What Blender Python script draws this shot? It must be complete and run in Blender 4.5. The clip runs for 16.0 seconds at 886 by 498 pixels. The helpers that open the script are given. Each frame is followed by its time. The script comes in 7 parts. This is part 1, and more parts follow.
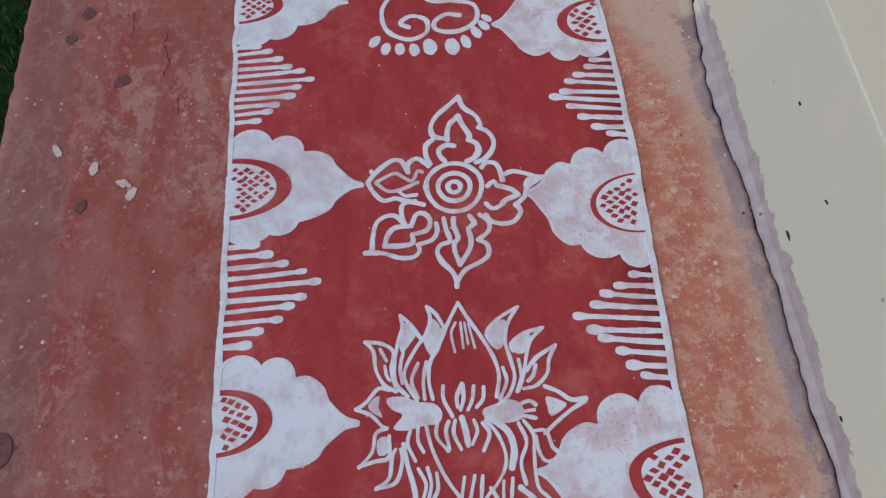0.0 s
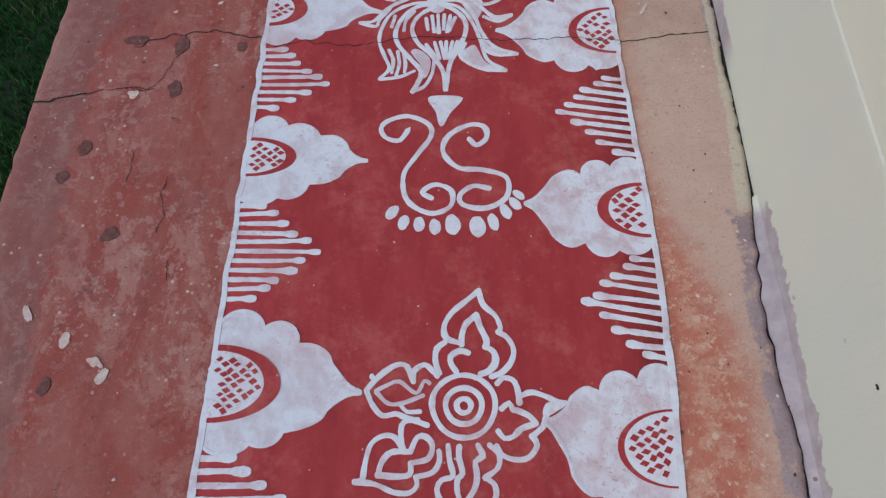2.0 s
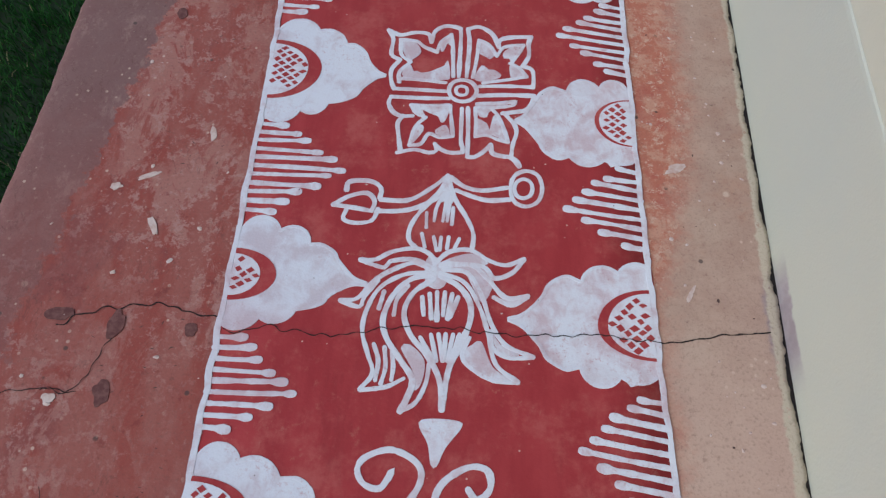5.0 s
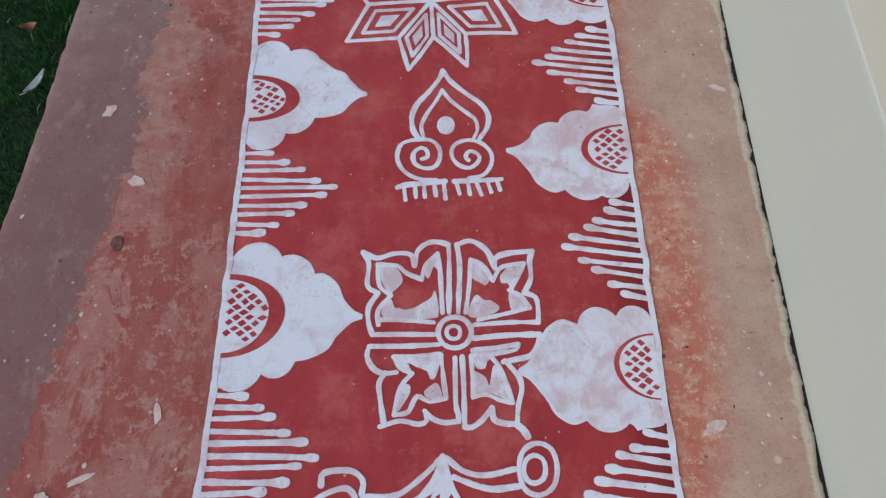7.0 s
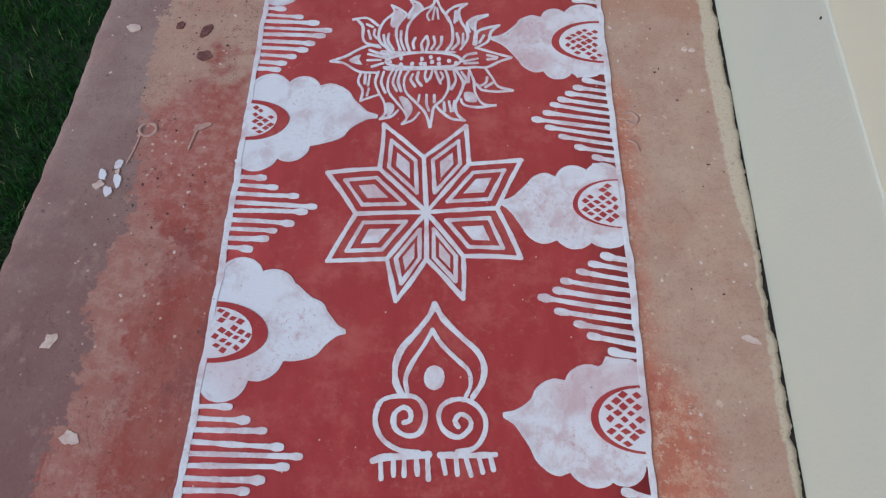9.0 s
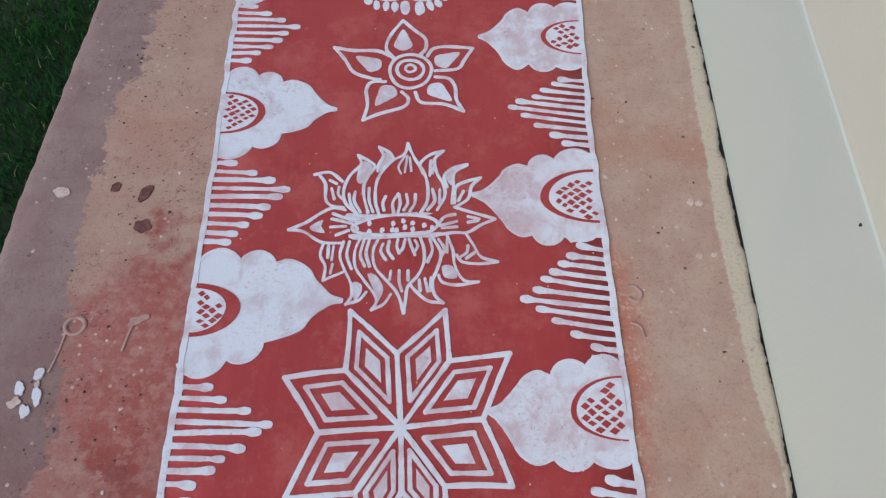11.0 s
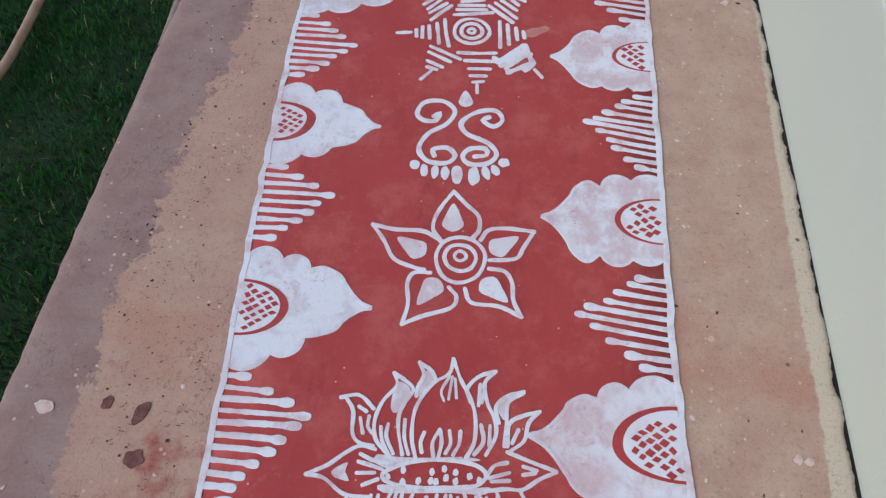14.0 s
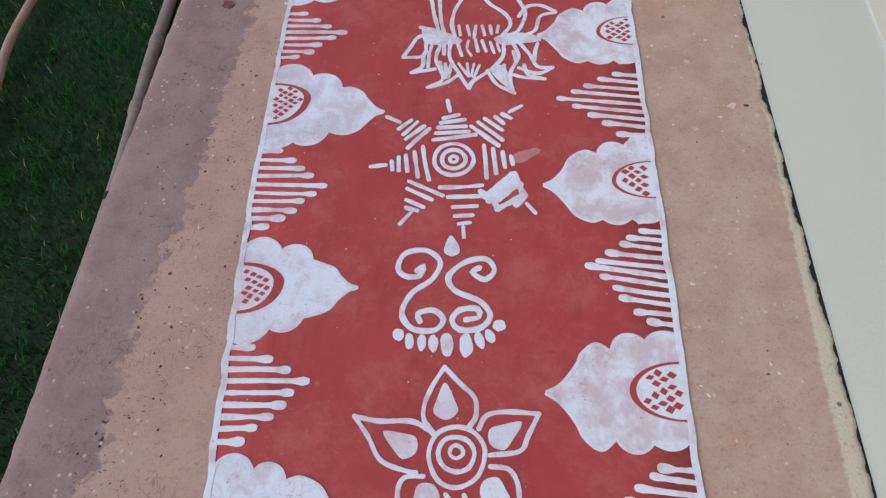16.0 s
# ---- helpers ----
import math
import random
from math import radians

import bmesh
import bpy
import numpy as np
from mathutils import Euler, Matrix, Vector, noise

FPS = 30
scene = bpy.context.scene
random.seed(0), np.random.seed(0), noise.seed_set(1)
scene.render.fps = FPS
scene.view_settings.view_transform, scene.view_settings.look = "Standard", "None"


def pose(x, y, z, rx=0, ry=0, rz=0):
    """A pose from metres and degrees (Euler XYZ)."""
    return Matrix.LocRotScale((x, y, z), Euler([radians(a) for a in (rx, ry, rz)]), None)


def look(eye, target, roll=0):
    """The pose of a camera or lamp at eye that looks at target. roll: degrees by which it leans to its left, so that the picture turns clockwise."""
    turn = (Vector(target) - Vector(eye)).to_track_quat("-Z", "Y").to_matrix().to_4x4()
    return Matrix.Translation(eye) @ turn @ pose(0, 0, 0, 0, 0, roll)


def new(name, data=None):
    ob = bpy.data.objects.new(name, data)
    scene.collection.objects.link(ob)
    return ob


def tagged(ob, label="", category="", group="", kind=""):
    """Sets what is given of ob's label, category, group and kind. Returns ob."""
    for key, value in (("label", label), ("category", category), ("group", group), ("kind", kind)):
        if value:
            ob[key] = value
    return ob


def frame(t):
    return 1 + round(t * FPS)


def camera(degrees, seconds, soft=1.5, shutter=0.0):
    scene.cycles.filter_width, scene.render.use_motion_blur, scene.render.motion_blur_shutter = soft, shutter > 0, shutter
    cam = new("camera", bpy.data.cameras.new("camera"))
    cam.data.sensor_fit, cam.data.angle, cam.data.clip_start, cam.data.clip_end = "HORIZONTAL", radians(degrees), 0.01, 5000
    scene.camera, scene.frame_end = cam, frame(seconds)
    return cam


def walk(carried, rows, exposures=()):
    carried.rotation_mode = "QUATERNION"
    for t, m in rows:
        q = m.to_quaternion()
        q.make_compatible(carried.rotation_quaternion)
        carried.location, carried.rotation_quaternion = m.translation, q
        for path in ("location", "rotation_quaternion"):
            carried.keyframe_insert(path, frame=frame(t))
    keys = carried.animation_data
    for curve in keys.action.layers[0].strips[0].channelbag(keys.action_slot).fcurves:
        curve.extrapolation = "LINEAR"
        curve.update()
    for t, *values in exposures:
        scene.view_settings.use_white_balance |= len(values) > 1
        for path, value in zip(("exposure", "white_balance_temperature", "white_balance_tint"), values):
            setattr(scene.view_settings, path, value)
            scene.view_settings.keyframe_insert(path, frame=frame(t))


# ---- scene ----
from mathutils import geometry

cam = camera(64.5, 16.0, soft=1.3)
# seconds, eye, turn about x, y and z
PATH = [
    (0, -0.082, -0.815, 1.407, 25.26, 0.98, -5.39),
    (0.5, -0.097, -0.706, 1.418, 25.52, 0.19, -5.65),
    (1, -0.087, -0.576, 1.422, 26.29, -0.60, -0.86),
    (1.5, -0.051, -0.478, 1.421, 26.90, -0.11, 0.34),
    (2, -0.047, -0.357, 1.413, 26.87, -0.08, 0.03),
    (2.5, -0.097, -0.208, 1.420, 27.28, -0.56, -2.26),
    (3, -0.124, -0.123, 1.413, 27.37, -0.04, -3.25),
    (3.5, -0.104, 0.028, 1.415, 27.25, -0.95, 0.25),
    (4, -0.069, 0.160, 1.424, 27.66, -0.19, 2.46),
    (4.2, -0.042, 0.217, 1.431, 27.17, -0.49, 2.59),
    (6.3, -0.095, 0.920, 1.400, 25.27, -1.79, 2.15),
    (6.5, -0.071, 0.985, 1.409, 24.43, -1.10, 2.56),
    (7, -0.062, 1.141, 1.423, 25.55, -0.54, -0.60),
    (7.5, -0.086, 1.271, 1.435, 26.76, -0.46, -4.22),
    (8, -0.087, 1.409, 1.442, 26.64, -0.88, -2.79),
    (8.5, -0.044, 1.578, 1.429, 26.54, -0.66, 1.59),
    (9, -0.022, 1.694, 1.434, 28.25, -1.02, 2.00),
    (9.5, -0.031, 1.853, 1.439, 28.42, -1.07, -0.85),
    (9.7, -0.047, 1.909, 1.435, 28.48, -1.30, -2.35),
    (11.8, 0.018, 2.294, 1.429, 30.11, 0.07, 2.81),
    (12, 0.020, 2.318, 1.428, 30.71, 0.45, 3.16),
    (12.5, -0.013, 2.459, 1.436, 30.69, 0.27, 1.31),
    (13, -0.035, 2.554, 1.427, 31.37, 0.57, -0.90),
    (13.5, -0.075, 2.618, 1.426, 30.46, -0.35, -0.93),
    (14, -0.066, 2.723, 1.402, 30.61, -0.37, 3.98),
    (14.5, -0.032, 2.828, 1.395, 29.28, 0.68, 5.35),
    (15, -0.032, 2.943, 1.415, 29.32, 0.75, 5.14),
    (15.5, -0.046, 3.079, 1.410, 29.23, 0.77, 2.06),
    (16, -0.065, 3.164, 1.421, 30.72, 1.23, 0.75),
]
walk(cam, [(t, pose(x, y, z, rx, ry, rz)) for t, x, y, z, rx, ry, rz in PATH],
     [(0.0, 0.10), (1.0, 0.13), (1.5, 0.27), (2.0, 0.22), (2.5, 0.20), (6.5, 0.24), (9.0, 0.27), (12.5, 0.38), (16.0, 0.42)])

# ---- light ----
world = bpy.data.worlds.new("sky")
scene.world = world
world.use_nodes = True
wn = world.node_tree
sky = wn.nodes.new("ShaderNodeTexSky")
sky.sky_type = "NISHITA"
sky.sun_disc = False
sky.sun_elevation, sky.sun_rotation = radians(38), radians(250)
sky.air_density, sky.dust_density, sky.ozone_density = 1.0, 1.0, 1.0
wn.links.new(sky.outputs[0], wn.nodes["Background"].inputs[0])
wn.nodes["Background"].inputs[1].default_value = 0.15
sun = new("sun", bpy.data.lights.new("sun", "SUN"))
sun.data.energy, sun.data.angle, sun.data.color = 1.2, radians(40), (0.97, 0.98, 1.0)
sun.matrix_world = look((-6, -3, 7), (0, 2, 0))

# ---- materials ----
def shader(name, rough=0.8):
    m = bpy.data.materials.new(name)
    m.use_nodes = True
    nt = m.node_tree
    b = nt.nodes["Principled BSDF"]
    b.inputs["Roughness"].default_value = rough
    b.inputs["Specular IOR Level"].default_value = 0.25
    return m, nt, b


class Nodes:
    """Short forms for node graphs in world-sized coordinates."""

    def __init__(self, nt):
        self.nt = nt
        g = nt.nodes.new("ShaderNodeNewGeometry")
        self.pos = g.outputs["Position"]
        self.island = g.outputs["Random Per Island"]
        self.sep = None

    def link(self, a, b):
        self.nt.links.new(a, b)

    def put(self, socket, v):
        if hasattr(v, "is_linked"):
            self.link(v, socket)
        else:
            socket.default_value = v

    def xyz(self):
        if self.sep is None:
            self.sep = self.nt.nodes.new("ShaderNodeSeparateXYZ")
            self.link(self.pos, self.sep.inputs[0])
        return self.sep.outputs

    def noise(self, scale, detail=4.0, rough=0.6, stretch=None, warp=0.0):
        n = self.nt.nodes.new("ShaderNodeTexNoise")
        n.inputs["Scale"].default_value, n.inputs["Detail"].default_value = scale, detail
        n.inputs["Roughness"].default_value, n.inputs["Distortion"].default_value = rough, warp
        src = self.pos
        if stretch:
            mp = self.nt.nodes.new("ShaderNodeMapping")
            mp.inputs["Scale"].default_value = stretch
            self.link(self.pos, mp.inputs[0])
            src = mp.outputs[0]
        self.link(src, n.inputs["Vector"])
        return n.outputs["Fac"]

    def cells(self, scale, rnd=1.0):
        n = self.nt.nodes.new("ShaderNodeTexVoronoi")
        n.inputs["Scale"].default_value, n.inputs["Randomness"].default_value = scale, rnd
        self.link(self.pos, n.inputs["Vector"])
        return n.outputs["Distance"]

    def math(self, op, a, b=0.0, clamp=False):
        n = self.nt.nodes.new("ShaderNodeMath")
        n.operation, n.use_clamp = op, clamp
        self.put(n.inputs[0], a), self.put(n.inputs[1], b)
        return n.outputs[0]

    def step(self, v, lo, hi, out=(0.0, 1.0)):
        n = self.nt.nodes.new("ShaderNodeMapRange")
        n.interpolation_type = "SMOOTHSTEP"
        self.put(n.inputs[0], v)
        for k, q in zip((1, 2, 3, 4), (lo, hi, *out)):
            n.inputs[k].default_value = q
        return n.outputs[0]

    def mix(self, f, a, b):
        n = self.nt.nodes.new("ShaderNodeMix")
        n.data_type = "RGBA"
        self.put(n.inputs[0], f)
        for k, c in ((6, a), (7, b)):
            self.put(n.inputs[k], c if hasattr(c, "is_linked") else (*c, 1.0))
        return n.outputs[2]

    def wobble(self, v, scale, amount, detail=4.0):
        return self.math("ADD", v, self.math("MULTIPLY", self.math("SUBTRACT", self.noise(scale, detail), 0.5), amount))

    def bent(self, v, *corners):
        """A line of straight stretches through (v, value) corners."""
        out = corners[0][1]
        for (v0, a), (v1, c) in zip(corners, corners[1:]):
            n = self.nt.nodes.new("ShaderNodeMapRange")
            self.put(n.inputs[0], v)
            for j, q in zip((1, 2, 3, 4), (v0, v1, 0.0, c - a)):
                n.inputs[j].default_value = q
            out = self.math("ADD", n.outputs[0], out)
        return out

    def bump(self, bsdf, h, strength, dist):
        n = self.nt.nodes.new("ShaderNodeBump")
        n.inputs["Strength"].default_value, n.inputs["Distance"].default_value = strength, dist
        self.link(h, n.inputs["Height"])
        self.link(n.outputs[0], bsdf.inputs["Normal"])


def slab_material():
    m, nt, b = shader("weathered_cement", 0.85)
    k = Nodes(nt)
    x, y = k.xyz()[0], k.xyz()[1]
    grain, coarse = k.noise(160, 3), k.noise(9, 8, 0.65)
    streak = k.noise(14, 6, 0.6, (1.0, 0.35, 1.0))
    # bare plaster, tan and pinkish
    tan = k.mix(k.step(coarse, 0.35, 0.68), (0.445, 0.305, 0.23), (0.385, 0.245, 0.185))
    tan = k.mix(k.step(k.noise(3.2, 6), 0.5, 0.72), tan, (0.45, 0.325, 0.245))
    tan = k.mix(k.step(k.noise(38, 8, 0.75), 0.52, 0.66, (0.0, 0.45)), tan, (0.32, 0.185, 0.14))
    tan = k.mix(k.step(k.noise(1.7, 7, 0.7), 0.52, 0.66, (0.0, 0.5)), tan, (0.40, 0.185, 0.115))
    tan = k.mix(k.step(k.wobble(y, 3, 0.8), 1.3, 0.7, (0.0, 0.6)), tan, (0.54, 0.375, 0.295))
    # rust-red wash that spread from the painted band, worn to pink in crisp patches
    redl = k.mix(k.step(streak, 0.38, 0.62), (0.275, 0.062, 0.048), (0.30, 0.098, 0.078))
    redl = k.mix(k.step(k.noise(5, 9, 0.7, (1.0, 0.6, 1.0)), 0.52, 0.62, (0.0, 0.65)), redl, (0.215, 0.062, 0.056))
    bare = k.step(k.noise(2.1, 4, 0.6), 0.40, 0.60, (0.15, 1.0))
    redl = k.mix(k.math("MULTIPLY", k.step(k.noise(8, 12, 0.74, (1.0, 0.6, 1.0), 0.5), 0.50, 0.55, (0.0, 0.8)), bare), redl, (0.36, 0.165, 0.135))
    redl = k.mix(k.math("MULTIPLY", k.step(k.noise(27, 10, 0.76), 0.53, 0.58, (0.0, 0.75)), bare), redl, (0.40, 0.215, 0.185))
    redl = k.mix(k.step(k.noise(19, 9, 0.75), 0.58, 0.64, (0.0, 0.65)), redl, (0.20, 0.042, 0.036))
    far = k.step(k.wobble(k.wobble(y, 2.2, 1.5), 13, 1.0, 8.0), 2.75, 3.0)
    bald = k.mix(0.3, tan, (0.36, 0.185, 0.14))
    rim = k.math("MULTIPLY", k.step(k.wobble(k.wobble(x, 5, 0.3), 30, 0.14, 9.0), -0.66, -0.70), k.step(k.wobble(y, 3, 0.6), 1.9, 2.2))
    pinkish = k.mix(k.step(k.noise(24, 9, 0.72), 0.44, 0.6), (0.335, 0.155, 0.122), (0.39, 0.225, 0.185))
    left = k.mix(far, k.mix(k.math("MULTIPLY", rim, 0.8), redl, pinkish), bald)
    rub = k.math("MULTIPLY", k.math("MULTIPLY", k.step(k.wobble(y, 7, 0.25), 2.50, 2.60), k.step(k.wobble(y, 7, 0.3, 8.0), 2.98, 2.84)), k.step(k.wobble(x, 9, 0.12, 8.0), -0.79, -0.74))
    left = k.mix(k.math("MULTIPLY", rub, 0.75), left, k.mix(k.step(k.noise(30, 9, 0.7), 0.45, 0.62), (0.33, 0.098, 0.078), (0.40, 0.19, 0.16)))
    # smooth grey-mauve screed by the outer edge, with a broken margin
    strip = k.mix(k.step(coarse, 0.35, 0.7), (0.240, 0.150, 0.136), (0.285, 0.20, 0.178))
    strip = k.mix(k.step(k.wobble(y, 2.0, 1.0), 1.9, 3.0), k.mix(0.65, strip, (0.165, 0.068, 0.064)), strip)
    strip = k.mix(k.step(k.noise(13, 9, 0.72, (1.0, 0.5, 1.0)), 0.54, 0.64, (0.0, 0.5)), strip, (0.32, 0.20, 0.175))
    strip = k.mix(k.step(k.noise(33, 8, 0.75), 0.58, 0.66, (0.0, 0.5)), strip, (0.17, 0.095, 0.09))
    margin = k.bent(y, (-1.0, -0.88), (0.08, -0.905), (0.6, -0.95), (0.95, -0.95), (1.5, -0.86), (1.78, -0.815), (2.06, -0.785), (2.2, -0.765), (2.3, -0.81), (2.5, -0.76), (2.75, -0.80), (3.0, -0.835), (3.2, -0.82), (3.4, -0.85), (3.5, -0.795), (3.9, -0.79), (4.1, -0.74), (5.2, -0.66))
    over = k.math("SUBTRACT", k.wobble(k.wobble(k.wobble(x, 8, 0.08, 6.0), 26, 0.12, 10.0), 70, 0.05, 6.0), margin)
    edge = k.math("MULTIPLY", k.step(over, 0.006, -0.006), k.step(k.wobble(y, 2.5, 0.8), 0.9, 1.7, (0.45, 1.0)))
    left = k.mix(edge, left, strip)
    # orange-red wash on the strip between band and wall, flaking
    orange = k.mix(k.step(k.noise(17, 11, 0.76), 0.47, 0.56), (0.43, 0.135, 0.085), (0.50, 0.25, 0.17))
    orange = k.mix(k.step(k.noise(8, 8, 0.7), 0.5, 0.6, (0.0, 0.6)), orange, (0.38, 0.085, 0.06))
    orange = k.mix(k.step(k.noise(33, 10, 0.78), 0.545, 0.59, (0.0, 0.85)), orange, (0.56, 0.37, 0.275))
    reach = k.bent(y, (-1.0, 0.60), (-0.09, 0.595), (0.09, 0.60), (0.26, 0.555), (0.46, 0.47), (0.58, 0.45), (0.85, 0.43), (1.05, 0.435), (1.3, 0.50), (1.5, 0.55), (1.9, 0.55), (2.1, 0.53), (2.22, 0.455), (2.45, 0.43), (2.7, 0.46), (2.95, 0.45), (3.05, 0.38))
    out = k.math("SUBTRACT", k.wobble(k.wobble(k.wobble(x, 7, 0.08), 26, 0.08, 9.0), 90, 0.03, 6.0), reach)
    right = k.mix(k.step(out, 0.05, -0.06, (0.0, 0.92)), tan, orange)
    # grey-mauve mortar smeared along the joint, and the limewash margin further on
    mauve = k.mix(k.step(coarse, 0.3, 0.7), (0.27, 0.19, 0.185), (0.35, 0.27, 0.27))
    joint = k.math("MULTIPLY", k.step(k.wobble(k.wobble(x, 9, 0.06), 40, 0.05, 8.0), 0.612, 0.624), k.step(k.wobble(y, 12, 0.1), 0.47, 0.44))
    joint = k.math("MULTIPLY", joint, k.step(k.noise(15, 10, 0.75), 0.57, 0.53, (0.2, 1.0)))
    patch = k.math("MULTIPLY", k.step(k.wobble(x, 20, 0.05), 0.655, 0.67), k.math("MULTIPLY", k.step(y, 0.9, 1.0), k.step(y, 1.16, 1.08)))
    right = k.mix(k.math("MAXIMUM", joint, patch), right, mauve)
    lip = k.bent(y, (0.3, 0.64), (0.46, 0.636), (0.72, 0.662), (1.0, 0.666), (1.3, 0.672), (1.9, 0.692), (2.08, 0.686), (2.5, 0.70), (2.68, 0.676), (3.07, 0.673), (3.25, 0.683), (3.5, 0.687), (3.9, 0.707), (4.36, 0.734), (5.2, 0.76))
    lime = k.step(k.math("SUBTRACT", k.wobble(k.wobble(x, 14, 0.02, 6.0), 55, 0.022, 9.0), lip), -0.004, 0.004)
    lime = k.math("MULTIPLY", lime, k.step(k.noise(30, 9, 0.72), 0.66, 0.60))
    right = k.mix(k.math("MULTIPLY", lime, k.step(k.wobble(y, 12, 0.1), 0.45, 0.48)), right, (0.52, 0.44, 0.33))
    col = k.mix(k.step(x, -0.05, 0.05), left, right)
    # pale paint flecks, dark pits and fine grain
    fleck = k.math("MULTIPLY", k.step(k.cells(34), 0.16, 0.10), k.step(k.noise(5, 3), 0.48, 0.62))
    col = k.mix(k.math("MULTIPLY", fleck, 0.75), col, (0.58, 0.42, 0.33))
    spot = k.math("MULTIPLY", k.step(k.wobble(k.cells(13), 60, 0.10), 0.13, 0.07), k.step(k.noise(6, 3), 0.50, 0.60))
    col = k.mix(k.math("MULTIPLY", spot, k.step(x, 0.0, 0.1, (0.15, 0.6))), col, (0.60, 0.46, 0.36))
    pit = k.math("MULTIPLY", k.step(k.cells(15), 0.10, 0.055), k.step(k.noise(8, 2), 0.5, 0.58))
    col = k.mix(k.math("MULTIPLY", pit, 0.8), col, (0.07, 0.05, 0.045))
    craze = k.step(k.math("ABSOLUTE", k.math("SUBTRACT", k.noise(24, 4, 0.6, (1.0, 0.55, 1.0), 0.6), 0.5)), 0.013, 0.005)
    craze = k.math("MULTIPLY", craze, k.math("MULTIPLY", k.step(k.noise(6, 4), 0.5, 0.6), k.step(x, -0.45, -0.55)))
    col = k.mix(k.math("MULTIPLY", craze, 0.4), col, (0.11, 0.05, 0.042))
    col = k.mix(k.step(k.noise(52, 9, 0.8), 0.56, 0.64, (0.0, 0.4)), col, (0.19, 0.10, 0.08))
    col = k.mix(k.step(grain, 0.5, 0.75, (0.0, 0.3)), col, (0.12, 0.06, 0.05))
    col = k.mix(k.step(k.noise(75, 5, 0.7), 0.55, 0.8, (0.0, 0.35)), col, (0.5, 0.35, 0.28))
    k.link(col, b.inputs["Base Color"])
    k.bump(b, k.math("ADD", k.math("MULTIPLY", coarse, 0.7), k.math("MULTIPLY", grain, 0.3)), 0.5, 0.004)
    return m


def red_material():
    m, nt, b = shader("red_oxide_paint", 0.7)
    k = Nodes(nt)
    y = k.xyz()[1]
    streak = k.noise(20, 6, 0.6, (1.0, 0.3, 1.0))
    deep = k.mix(k.step(streak, 0.35, 0.7), (0.30, 0.027, 0.031), (0.35, 0.038, 0.041))
    deep = k.mix(k.step(y, 1.0, 4.0, (0.0, 0.55)), deep, (0.37, 0.062, 0.055))
    worn = k.math("MULTIPLY", k.step(k.noise(5.5, 9, 0.75), 0.47, 0.66), 0.8)
    col = k.mix(worn, deep, (0.42, 0.092, 0.08))
    rub = k.math("MULTIPLY", k.step(k.noise(36, 8, 0.78), 0.54, 0.7, (0.0, 0.75)), k.step(k.noise(3.4, 4, 0.6), 0.42, 0.62))
    col = k.mix(k.step(k.noise(9, 7, 0.7, (1.0, 0.25, 1.0)), 0.55, 0.72, (0.0, 0.45)), col, (0.20, 0.02, 0.022))
    col = k.mix(rub, col, (0.4, 0.13, 0.1))
    fleck = k.math("MULTIPLY", k.step(k.cells(22), 0.055, 0.03), 0.8)
    col = k.mix(fleck, col, (0.6, 0.42, 0.36))
    k.link(col, b.inputs["Base Color"])
    k.bump(b, k.math("ADD", k.noise(140, 3), k.noise(12, 6)), 0.35, 0.002)
    return m


def white_material(name, thin, base=(0.635, 0.645, 0.69), wash=(0.50, 0.35, 0.375)):
    m, nt, b = shader(name, 0.75)
    k = Nodes(nt)
    brush = k.noise(48, 6, 0.65, (1.0, 0.6, 1.0), 1.2)
    broad = k.noise(15, 3, 0.55, None, 0.5)
    f = k.math("ADD", k.math("MULTIPLY", brush, 0.3), k.math("MULTIPLY", broad, 0.7))
    f = k.math("ADD", f, k.math("MULTIPLY", k.math("SUBTRACT", k.island, 0.5), 0.12))
    col = k.mix(k.step(f, 0.54 - thin * 0.45, 0.76 - thin * 0.45), base, k.mix(0.75, base, wash))
    col = k.mix(k.step(k.noise(120, 5, 0.75), 0.64, 0.74, (0.0, 0.55)), col, wash)
    # brush running dry: the red ground shows through
    dry = k.math("MULTIPLY", k.step(k.noise(95, 6, 0.8), 0.53, 0.66), k.step(k.noise(4.5, 4, 0.6), 0.40, 0.64))
    col = k.mix(k.math("MULTIPLY", dry, 0.35 + thin), col, (0.42, 0.16, 0.16))
    faded = k.step(k.noise(2.6, 3, 0.5), 0.52, 0.66, (0.0, 0.15 + thin))
    col = k.mix(faded, col, (0.52, 0.34, 0.36))
    col = k.mix(k.step(k.cells(19), 0.035, 0.02), col, (0.10, 0.07, 0.07))
    k.link(col, b.inputs["Base Color"])
    k.bump(b, k.math("ADD", brush, k.noise(200, 2)), 0.4, 0.0015)
    return m


